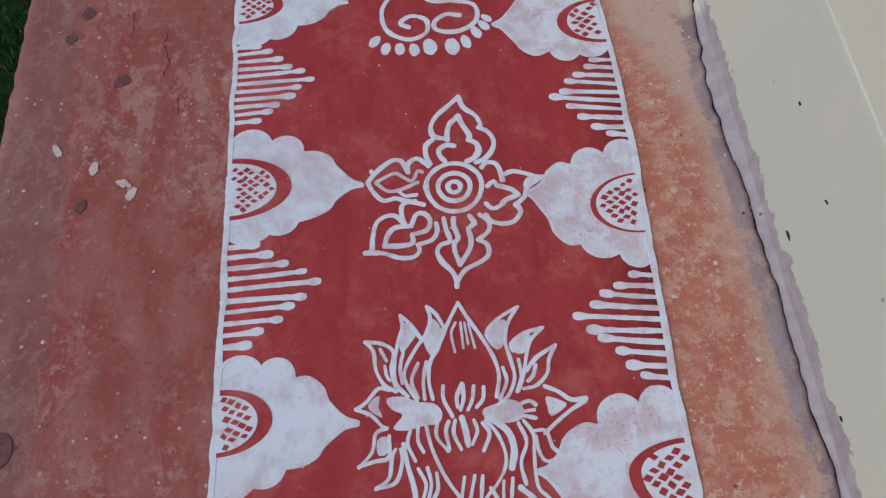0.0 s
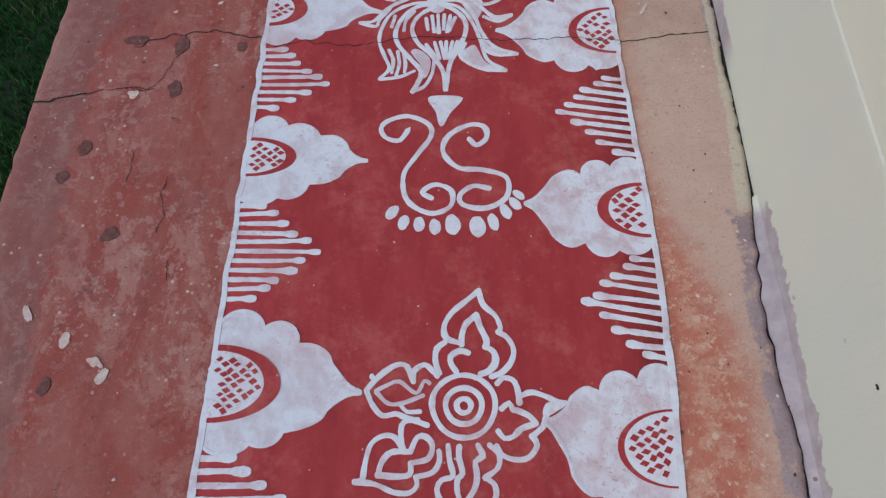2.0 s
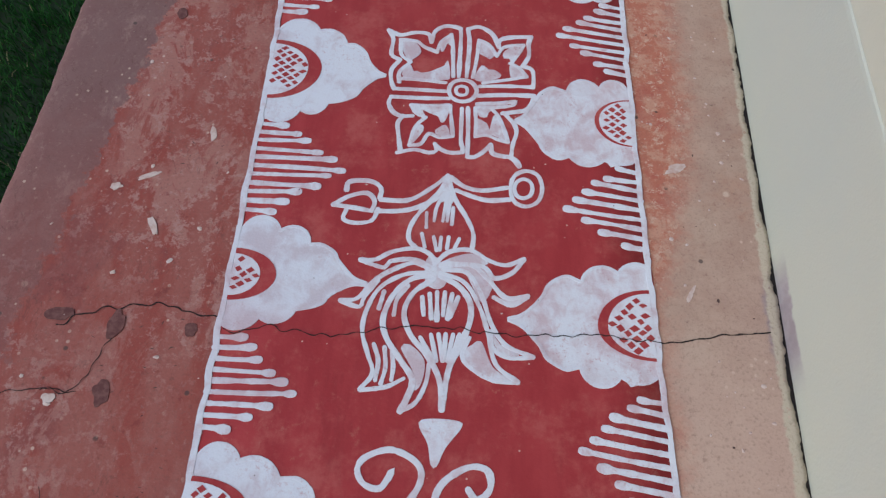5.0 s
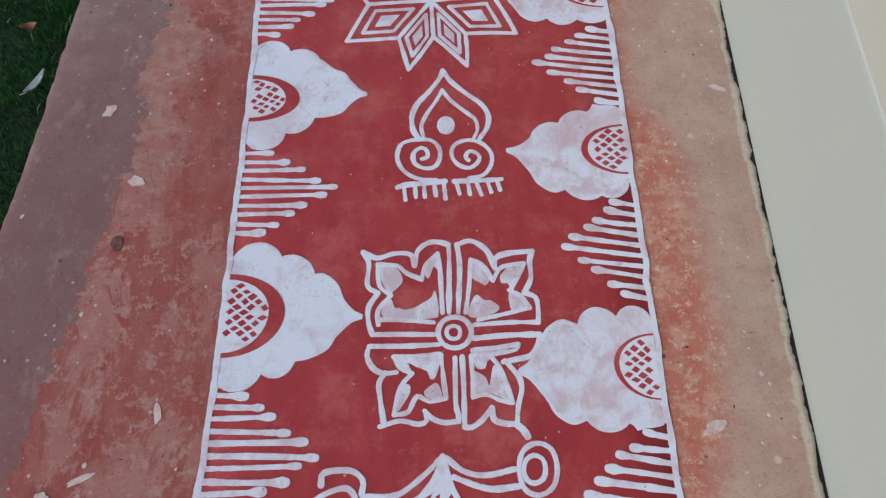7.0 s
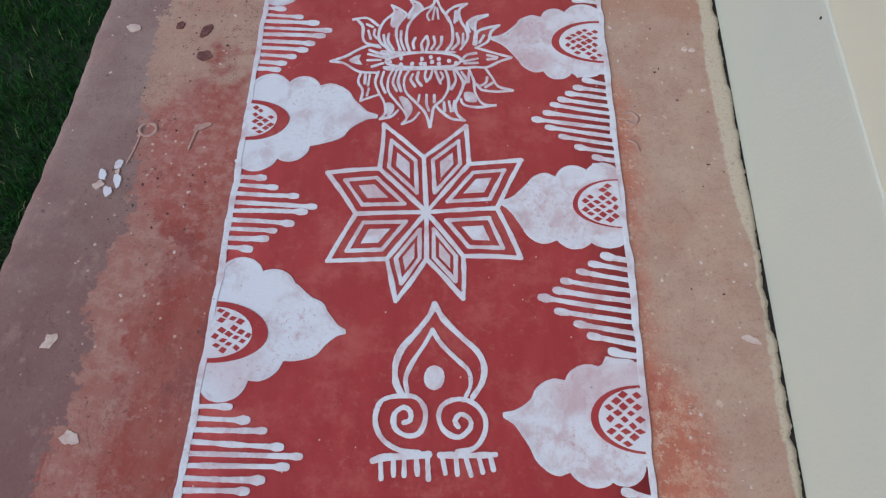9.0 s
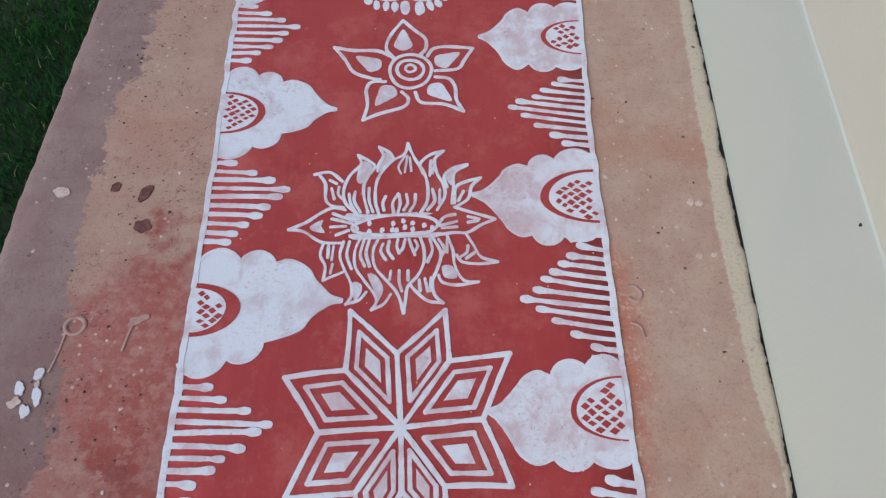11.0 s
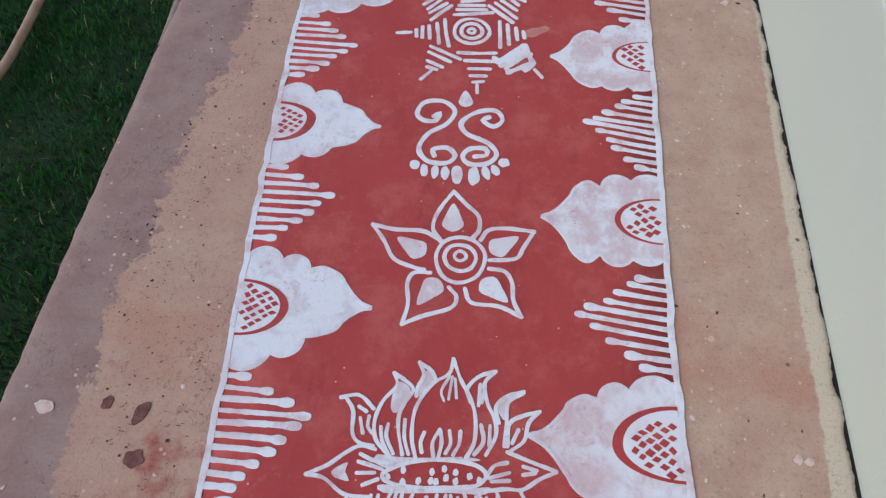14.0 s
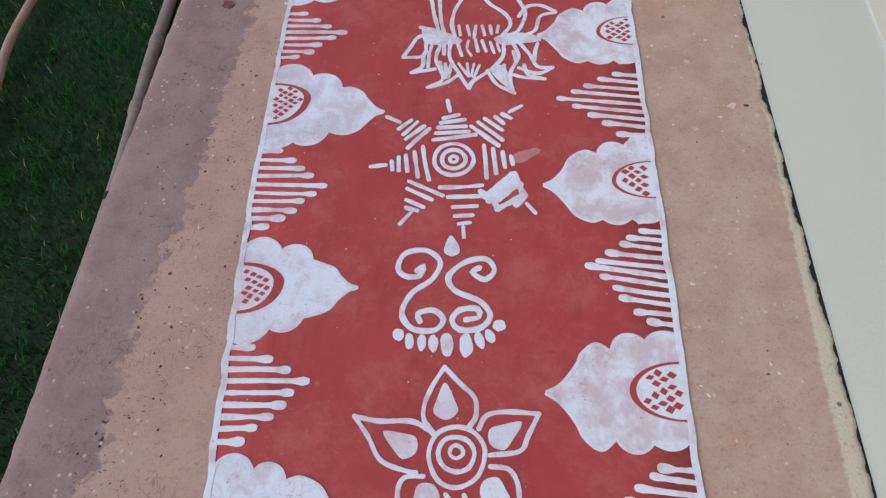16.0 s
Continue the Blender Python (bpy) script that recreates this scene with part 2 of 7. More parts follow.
def wall_material(name, a, c, mauve=False):
    m, nt, b = shader(name, 0.6)
    k = Nodes(nt)
    col = k.mix(k.step(k.noise(2.3, 6), 0.35, 0.7), a, c)
    col = k.mix(k.step(k.noise(60, 5), 0.55, 0.8, (0.0, 0.15)), col, (0.5, 0.47, 0.38))
    if mauve:
        y, z = k.xyz()[1], k.xyz()[2]
        col = k.mix(k.step(k.wobble(y, 1.5, 1.5), 0.0, 4.0, (0.0, 0.7)), col, (0.44, 0.475, 0.425))
        low = k.math("MULTIPLY", k.step(k.wobble(k.wobble(z, 6.5, 0.13), 40, 0.05, 8.0), 0.046, 0.041), k.step(k.wobble(y, 12, 0.1), 0.47, 0.44))
        spot = k.math("MULTIPLY", k.step(k.wobble(z, 12, 0.05), 0.05, 0.04), k.math("MULTIPLY", k.step(y, 0.86, 0.98), k.step(y, 1.2, 1.1)))
        low = k.math("MAXIMUM", low, spot)
        col = k.mix(low, col, k.mix(k.step(k.noise(25, 5), 0.3, 0.7), (0.29, 0.24, 0.25), (0.37, 0.32, 0.33)))
        drop = k.math("MULTIPLY", k.step(k.cells(8.5), 0.05, 0.035), k.step(k.noise(4, 2), 0.5, 0.6))
        col = k.mix(k.math("MULTIPLY", drop, 0.8), col, (0.1, 0.08, 0.07))
    k.link(col, b.inputs["Base Color"])
    k.bump(b, k.math("ADD", k.noise(9, 7), k.noise(120, 3)), 0.25, 0.003)
    return m


def simple_material(name, a, c, scale, rough=0.8, bump=0.3):
    m, nt, b = shader(name, rough)
    k = Nodes(nt)
    n = k.noise(scale, 6, 0.65)
    k.link(k.mix(k.step(n, 0.35, 0.68), a, c), b.inputs["Base Color"])
    k.bump(b, n, bump, 0.004)
    return m


def grass_material():
    m, nt, b = shader("lawn_grass", 0.9)
    b.inputs["Specular IOR Level"].default_value = 0.08
    k = Nodes(nt)
    col = k.mix(k.island, (0.009, 0.060, 0.012), (0.026, 0.105, 0.020))
    col = k.mix(k.step(k.noise(4, 5), 0.5, 0.75, (0.0, 0.7)), col, (0.045, 0.075, 0.022))
    col = k.mix(k.step(k.island, 0.97, 0.98), col, (0.24, 0.22, 0.12))
    k.link(col, b.inputs["Base Color"])
    return m


SLAB, RED = slab_material(), red_material()
LINE, WASH = white_material("white_kolam_line", 0.16), white_material("white_kolam_wash", 0.34)
LINE2 = white_material("thin_white_kolam_line", 0.27)
DENSE = white_material("dense_white_kolam_wash", 0.24, (0.625, 0.64, 0.69), (0.50, 0.42, 0.455))
MILKY = white_material("milky_kolam_wash", 0.30, (0.61, 0.61, 0.655), (0.51, 0.42, 0.445))
PLINTH = wall_material("pale_plinth_paint", (0.50, 0.49, 0.405), (0.465, 0.475, 0.41), True)
WALL = wall_material("cream_wall_paint", (0.53, 0.51, 0.41), (0.505, 0.49, 0.40))
SOIL = simple_material("dark_lawn_soil", (0.008, 0.022, 0.007), (0.016, 0.028, 0.010), 9)
GRASS = grass_material()
PIPE = simple_material("dusty_pipe_plastic", (0.25, 0.19, 0.155), (0.19, 0.14, 0.115), 30, 0.55)
HOSE = simple_material("brown_hose_rubber", (0.36, 0.24, 0.17), (0.28, 0.17, 0.11), 24, 0.5)
# near-black: dirt and crack-depth shade in one colour; also chips and a collar
DARK = simple_material("dark_depth_and_dirt", (0.010, 0.008, 0.008), (0.025, 0.018, 0.016), 60)
STAIN = simple_material("dark_damp_stain", (0.11, 0.040, 0.036), (0.17, 0.075, 0.066), 60)
GRIT = simple_material("brown_grit", (0.055, 0.032, 0.027), (0.11, 0.065, 0.055), 90)
CHALK = simple_material("pale_lime_fleck", (0.58, 0.47, 0.42), (0.48, 0.33, 0.28), 50)
FAINT = simple_material("rubbed_lime_mark", (0.42, 0.27, 0.23), (0.35, 0.19, 0.16), 60)
LEAF = simple_material("dry_leaf", (0.30, 0.16, 0.10), (0.2, 0.09, 0.05), 40)
PAPER = simple_material("pale_dry_leaf", (0.55, 0.56, 0.56), (0.42, 0.42, 0.40), 40)

# ---- drawing tools ----
RNG = random.Random(7)
Z_RED, Z_LINE = 0.003, 0.0040


def lborder(y):
    return float(np.interp(y, [-1.0, 0.0, 1.6, 2.3, 3.2, 3.6, 4.2, 5.2], [-0.538, -0.524, -0.514, -0.522, -0.550, -0.568, -0.584, -0.572]))


def rborder(y):
    return float(np.interp(y, [-0.9, -0.5, 0.1, 0.4, 0.9, 1.4, 2.4, 3.3, 4.1, 4.9], [0.385, 0.394, 0.430, 0.434, 0.416, 0.408, 0.409, 0.394, 0.416, 0.430]))


def wall_x(y):
    return 0.680 + 0.0172 * y


def thing(name, at, label, category, group="", kind=""):
    ob = new(name)
    ob.location = (at[0], at[1], at[2] if len(at) > 2 else Z_RED)
    ob.empty_display_size = 0.05
    return tagged(ob, label, category, group, kind)


def mesh_part(name, verts, faces, material, parent=None, label="", smooth=True):
    me = bpy.data.meshes.new(name)
    off = Vector(parent.location) if parent else Vector((0, 0, 0))
    me.from_pydata([(v[0] - off.x, v[1] - off.y, v[2] - off.z) for v in verts], [], faces)
    me.materials.append(material)
    me.polygons.foreach_set("use_smooth", [smooth] * len(me.polygons))
    me.update()
    ob = new(name, me)
    if parent:
        ob.parent = parent
    return tagged(ob, label) if label else ob


def spline(pts, step=0.007, closed=False):
    """A smooth line through a few points."""
    p = [np.array(q, float) for q in pts]
    if closed:
        p = [p[-1]] + p + [p[0], p[1]]
    else:
        p = [2 * p[0] - p[1]] + p + [2 * p[-1] - p[-2]]
    out = []
    for a, b, c, d in zip(p, p[1:], p[2:], p[3:]):
        n = max(2, int(np.linalg.norm(c - b) / step))
        for i in range(n):
            t = i / n
            out.append(0.5 * (2 * b + (c - a) * t + (2 * a - 5 * b + 4 * c - d) * t * t + (3 * b - a - 3 * c + d) * t ** 3))
    if not closed:
        out.append(p[-2])
    return out


def ribbon(line, width, knob=0.0, taper=0.0, closed=False, z0=Z_RED, z1=Z_LINE):
    """Verts and faces of a hand-painted line: slightly raised, uneven, with round ends."""
    line = [np.array(q) for q in line]
    n = len(line)
    seed = RNG.random() * 100
    sect = []
    total = sum(np.linalg.norm(b - a) for a, b in zip(line, line[1:])) or 1.0
    run = 0.0
    for i, q in enumerate(line):
        a = line[(i - 1) % n] if closed else line[max(0, i - 1)]
        c = line[(i + 1) % n] if closed else line[min(n - 1, i + 1)]
        if i:
            run += np.linalg.norm(q - line[i - 1])
        d = c - a
        d = d / (np.linalg.norm(d) or 1.0)
        u = run / total
        w = width * 0.5 * (1 + 0.30 * noise.noise((run * 28, seed, 0)) + 0.18 * noise.noise((run * 110, seed, 5)))
        if knob:
            w += 0.5 * knob * max(0.0, 1 - abs(total - 0.35 * (width + knob) - run) / (0.8 * (width + knob))) ** 0.6
        if taper:
            w *= 1 - taper * u
        sect.append((q, d, w))
    if not closed:
        def cap(s, sign):
            q, d, w = s
            return [(q + sign * d * w * f, d, w * math.sqrt(max(0.02, 1 - f * f))) for f in (0.5, 0.8, 0.97)]
        sect = cap(sect[0], -1)[::-1] + sect + cap(sect[-1], 1)
    verts, faces = [], []
    for q, d, w in sect:
        nx, ny = -d[1], d[0]
        for f, z in ((1, z0), (0.92, z1), (0, z1 + 0.0001), (-0.92, z1), (-1, z0)):
            verts.append((q[0] + nx * w * f, q[1] + ny * w * f, z))
    m = len(sect)
    for i in range(m if closed else m - 1):
        j = (i + 1) % m
        for k in range(4):
            faces.append((i * 5 + k, i * 5 + k + 1, j * 5 + k + 1, j * 5 + k))
    return verts, faces


def joined(pieces):
    verts, faces = [], []
    for v, f in pieces:
        o = len(verts)
        verts += v
        faces += [tuple(i + o for i in q) for q in f]
    return verts, faces


def stroke(parent, name, pts, width=0.012, knob=0.0, taper=0.0, closed=False, mat=None, smooth=True, label="", lift=0.0):
    line = spline(pts, closed=closed) if smooth else [np.array(p, float) for p in pts]
    v, f = ribbon(line, width, knob, taper, closed, Z_RED, Z_LINE + lift + RNG.random() * 0.0006)
    return mesh_part(name, v, f, mat or LINE, parent, label, smooth=False)


def earcut(p):
    """Triangles of a simple outline, ears clipped one by one."""
    idx = list(range(len(p)))
    if sum(a[0] * b[1] - b[0] * a[1] for a, b in zip(p, p[1:] + p[:1])) < 0:
        idx.reverse()

    def side(a, b, c):
        return (b[0] - a[0]) * (c[1] - a[1]) - (b[1] - a[1]) * (c[0] - a[0])

    out = []
    while len(idx) > 3:
        for k in range(len(idx)):
            i, j, l = idx[k - 1], idx[k], idx[(k + 1) % len(idx)]
            a, b, c = p[i], p[j], p[l]
            if side(a, b, c) <= 0:
                continue
            if any(side(a, b, p[q]) > 0 and side(b, c, p[q]) > 0 and side(c, a, p[q]) > 0 for q in idx if q not in (i, j, l)):
                continue
            out.append((i, j, l))
            idx.pop(k)
            break
        else:
            idx.pop(0)
    return out + [tuple(idx)]


def filled(parent, name, outline, mat, z1=Z_LINE - 0.0003, z0=Z_RED, label=""):
    """A flat painted shape with its own thickness."""
    z1 += RNG.random() * 0.0004
    flat = []
    for p in outline:
        if not flat or math.hypot(p[0] - flat[-1][0], p[1] - flat[-1][1]) > 0.0004:
            flat.append((float(p[0]), float(p[1])))
    n = len(flat)
    verts = [(x, y, z1) for x, y in flat] + [(x, y, z0) for x, y in flat]
    faces = []
    faces += earcut(flat)
    area = sum(p[0] * q[1] - q[0] * p[1] for p, q in zip(flat, flat[1:] + flat[:1]))
    for i in range(n):
        j = (i + 1) % n
        faces.append((i, i + n, j + n, j) if area > 0 else (j, j + n, i + n, i))
    return mesh_part(name, verts, faces, mat, parent, label, smooth=False)


def ellipse(cx, cy, a, b, start=0.0, end=360.0, n=40):
    full = end - start >= 360
    return [(cx + a * math.cos(radians(start + (end - start) * i / (n if full else n - 1))), cy + b * math.sin(radians(start + (end - start) * i / (n if full else n - 1)))) for i in range(n)]


def ring(parent, cx, cy, r, width=0.012, ratio=1.0, mat=None, name="ring"):
    pts = [(cx + r * (1 + 0.03 * math.sin(3 * a + cx * 50)) * math.cos(a), cy + ratio * r * math.sin(a)) for a in [k * math.tau / 14 for k in range(14)]]
    return stroke(parent, name, pts, width, closed=True, mat=mat)


def blob(cx, cy, a, b, turn=0.0, rough=0.15, n=18):
    out, seed = [], RNG.random() * 50
    for i in range(n):
        t = math.tau * i / n
        r = 1 + rough * 2 * noise.noise((math.cos(t) * 1.3, math.sin(t) * 1.3, seed))
        x, y = a * r * math.cos(t), b * r * math.sin(t)
        c, s = math.cos(turn), math.sin(turn)
        out.append((cx + x * c - y * s, cy + x * s + y * c))
    return out


# ---- the ground, the walkway, the wall ----
def build_ground():
    n = 24
    xs = np.concatenate([-np.geomspace(300, 2.2, n // 2), np.linspace(-1.9, 1.5, 9), np.geomspace(2.2, 300, n // 2)])
    verts = [(x, y + 2, -0.115 + 0.012 * noise.noise((x * 1.3, y * 1.3, 0))) for y in xs for x in xs]
    m = len(xs)
    faces = [(j * m + i, j * m + i + 1, (j + 1) * m + i + 1, (j + 1) * m + i) for j in range(m - 1) for i in range(m - 1)]
    tagged(mesh_part("ground", verts, faces, SOIL), "dark earth under the lawn beside the walkway", "ground", kind="structure")


def slab_left(y):
    base = float(np.interp(y, [-2.0, 1.0, 2.6, 3.5, 4.2, 4.9, 7.5], [-1.10, -1.088, -1.015, -0.990, -0.955, -0.918, -0.83]))
    return base + 0.006 * noise.noise((y * 3.0, 7, 0)) + 0.003 * noise.noise((y * 17, 3, 0))


def joint_x(y):
    """Where the open joint runs; by the mortar fillet it stays clear of the wall."""
    return wall_x(y) - float(np.interp(y, [-1.2, -0.16, 0.0, 0.22, 0.36, 0.48, 0.56], [0.010, 0.012, 0.019, 0.031, 0.017, 0.008, 0.0])) + (0.010 * noise.noise((y * 8, 3, 7)) + 0.006 * noise.noise((y * 27, 3, 2)) - 0.002) * float(np.interp(y, [0.35, 0.6], [1.0, 0.0]))


def slab_right(y):
    gap = 0.0062 + 0.004 * noise.noise((y * 2.6, 1, 0)) + 0.010 * noise.fractal((y * 11, 2, 0), 0.55, 2.2, 7)
    gap *= float(np.interp(y, [-1, 0.4, 0.8, 1.1, 6], [0.4, 0.45, 0.9, 1.0, 1.15]))
    return joint_x(y) - max(0.0026, gap)


def build_slab():
    ys = np.concatenate([np.linspace(-2.0, -1.0, 60), np.linspace(-0.99, 5.2, 1700), np.linspace(5.21, 7.5, 120)])
    us = np.concatenate([[0.0, 0.006, 0.016], np.linspace(0.03, 0.985, 16), [0.994, 1.0]])
    verts, faces = [], []
    m = len(us) + 2
    for y in ys:
        a, c = slab_left(y), slab_right(y)
        row = [(a, y, -0.20)]
        for u in us:
            x = a + (c - a) * u
            z = 0.0012 * noise.noise((x * 6, y * 6, 0)) - 0.0008
            drop = max(0.0, 1 - u / 0.014)
            z -= 0.014 * drop * drop
            if u > 0.99:
                z -= 0.004 * (u - 0.99) / 0.01
            row.append((x + (0.004 * drop * noise.noise((y * 25, 9, 0))), y, z))
        row.append((c, y, -0.20))
        verts += row
    for j in range(len(ys) - 1):
        for i in range(m - 1):
            faces.append((j * m + i, j * m + i + 1, (j + 1) * m + i + 1, (j + 1) * m + i))
    return tagged(mesh_part("pavement", verts, faces, SLAB), "weathered cement walkway stained red beside a painted band", "walkway", kind="structure")


def build_band():
    ys = np.linspace(-1.9, 6.4, 420)
    verts, faces = [], []
    us = np.linspace(0, 1, 9)
    m = len(us) + 2
    for y in ys:
        a, c = lborder(y) - 0.004, rborder(y) + 0.004
        a += 0.004 * noise.noise((y * 12, 1, 5))
        c += 0.006 * noise.noise((y * 12, 4, 5))
        verts.append((a, y, -0.004))
        verts += [(a + (c - a) * u, y, Z_RED + 0.0004 * noise.noise((u * 7, y * 8, 0)) - 0.0004) for u in us]
        verts.append((c, y, -0.004))
    for j in range(len(ys) - 1):
        for i in range(m - 1):
            faces.append((j * m + i, j * m + i + 1, (j + 1) * m + i + 1, (j + 1) * m + i))
    tagged(mesh_part("painted_band", verts, faces, RED), "red oxide painted band along the cement walkway", "floor painting")


def prism(name, profile, y0, y1, material, label, n=60):
    """A wall of this section, built along its slightly turned line."""
    verts, faces = [], []
    m = len(profile)
    for j in range(n + 1):
        y = y0 + (y1 - y0) * j / n
        for dx, z in profile:
            verts.append((wall_x(y) + dx + 0.0012 * noise.noise((y * 4, z * 4, dx)), y, z))
    for j in range(n):
        for i in range(m):
            k = (i + 1) % m
            faces.append((j * m + i, j * m + k, (j + 1) * m + k, (j + 1) * m + i))
    faces += [tuple(range(m)), tuple(range(n * m, n * m + m))[::-1]]
    ob = mesh_part(name, verts, faces, material, smooth=False)
    bm = bmesh.new()
    bm.from_mesh(ob.data)
    bmesh.ops.recalc_face_normals(bm, faces=bm.faces)
    bm.to_mesh(ob.data)
    bm.free()
    return tagged(ob, label, "wall", kind="structure")


def build_fillet(parent):
    """Grey mortar pressed into the corner between the joint and the wall."""
    verts, faces = [], []
    ys = np.linspace(-1.6, 0.50, 260)
    for y in ys:
        a = joint_x(y) + 0.001 + 0.0015 * noise.noise((y * 30, 4, 1))
        b = wall_x(y) + 0.002
        w = max(0.001, b - a)
        for u, z in ((0.0, -0.05), (0.0, -0.003), (0.15, 0.0005), (0.6, 0.003 + 0.15 * w), (1.0, 0.006 + 0.4 * w)):
            verts.append((a + w * u, y, z + (0.0012 * noise.noise((y * 40, u * 3, 2)) if z > -0.04 else 0)))
    for j in range(len(ys) - 1):
        for i in range(4):
            faces.append((j * 5 + i, j * 5 + i + 1, (j + 1) * 5 + i + 1, (j + 1) * 5 + i))
    mesh_part("mortar_fillet", verts, faces, PLINTH, parent, "grey-mauve mortar smeared into the joint")


build_ground()
pavement = build_slab()
build_band()
plinth = prism("wall_plinth", [(0, -0.2), (0, 0.425), (0.001, 0.434), (0.004, 0.437), (0.25, 0.437), (0.25, -0.2)], -2.5, 8.0, PLINTH, "pale grey-green painted plinth with a thin ledge")
build_fillet(plinth)
prism("wall_east", [(0.005, 0.437), (0.005, 3.1), (0.25, 3.1), (0.25, 0.437)], -2.5, 8.0, WALL, "cream painted house wall above the plinth")

# ---- borders of the band ----
def build_borders():
    for fn, sgn in ((lborder, 1), (rborder, -1)):
        rail = thing("border_line", (fn(2.0), 2.0), "hand-painted white border line of the red band", "floor painting", "border lines")
        y = -1.3
        while y < 5.6:
            ln = RNG.uniform(0.24, 0.34)
            pts = [(fn(y + ln * k / 6) + 0.0045 * noise.noise((y * 5 + k * 0.8, sgn, 2)) + (0.003 if k in (0, 6) else 0.0) * sgn, y + ln * k / 6) for k in range(7)]
            stroke(rail, "stroke", pts, 0.0125 + RNG.random() * 0.003, lift=0.0004)
            y += ln * 0.985


build_borders()

# (tip x, tip y, y of upper end, y of lower end)
COMBS_LEFT = [(-0.313, -0.205, -0.096, -0.345), (-0.318, 0.363, 0.475, 0.222), (-0.334, 0.837, 0.95, 0.744), (-0.288, 1.373, 1.499, 1.24), (-0.284, 1.991, 2.08, 1.85), (-0.326, 2.565, 2.648, 2.434), (-0.353, 3.127, 3.217, 2.976), (-0.385, 3.674, 3.763, 3.538), (-0.397, 4.195, 4.303, 4.055), (-0.392, 4.726, 4.82, 4.622)]
COMBS_RIGHT = [(0.216, -0.333, -0.245, -0.488), (0.255, 0.231, 0.346, 0.099), (0.234, 0.736, 0.863, 0.612), (0.224, 1.30, 1.418, 1.196), (0.225, 1.825, 1.946, 1.696), (0.193, 2.354, 2.47, 2.22), (0.191, 2.862, 2.997, 2.732), (0.185, 3.405, 3.518, 3.284), (0.222, 3.949, 4.07, 3.812), (0.191, 4.467, 4.574, 4.347)]


def arc3(a, b, c, n=12):
    """A round arc from a through b to c."""
    (ax, ay), (bx, by), (cx, cy) = a, b, c
    d = 2 * (ax * (by - cy) + bx * (cy - ay) + cx * (ay - by))
    if abs(d) < 1e-7:
        return [tuple(q) for q in spline([a, b, c], 0.006)]
    ux = ((ax * ax + ay * ay) * (by - cy) + (bx * bx + by * by) * (cy - ay) + (cx * cx + cy * cy) * (ay - by)) / d
    uy = ((ax * ax + ay * ay) * (cx - bx) + (bx * bx + by * by) * (ax - cx) + (cx * cx + cy * cy) * (bx - ax)) / d
    r = math.hypot(ax - ux, ay - uy)
    t0, t1, t2 = (math.atan2(q[1] - uy, q[0] - ux) for q in (a, b, c))
    turn = (t2 - t0) % math.tau
    if (t1 - t0) % math.tau > turn:
        turn -= math.tau
    return [(ux + r * math.cos(t0 + turn * i / n), uy + r * math.sin(t0 + turn * i / n)) for i in range(n + 1)]


def hull(pts):
    return geometry.convex_hull_2d([Vector((float(p[0]), float(p[1]))) for p in pts])


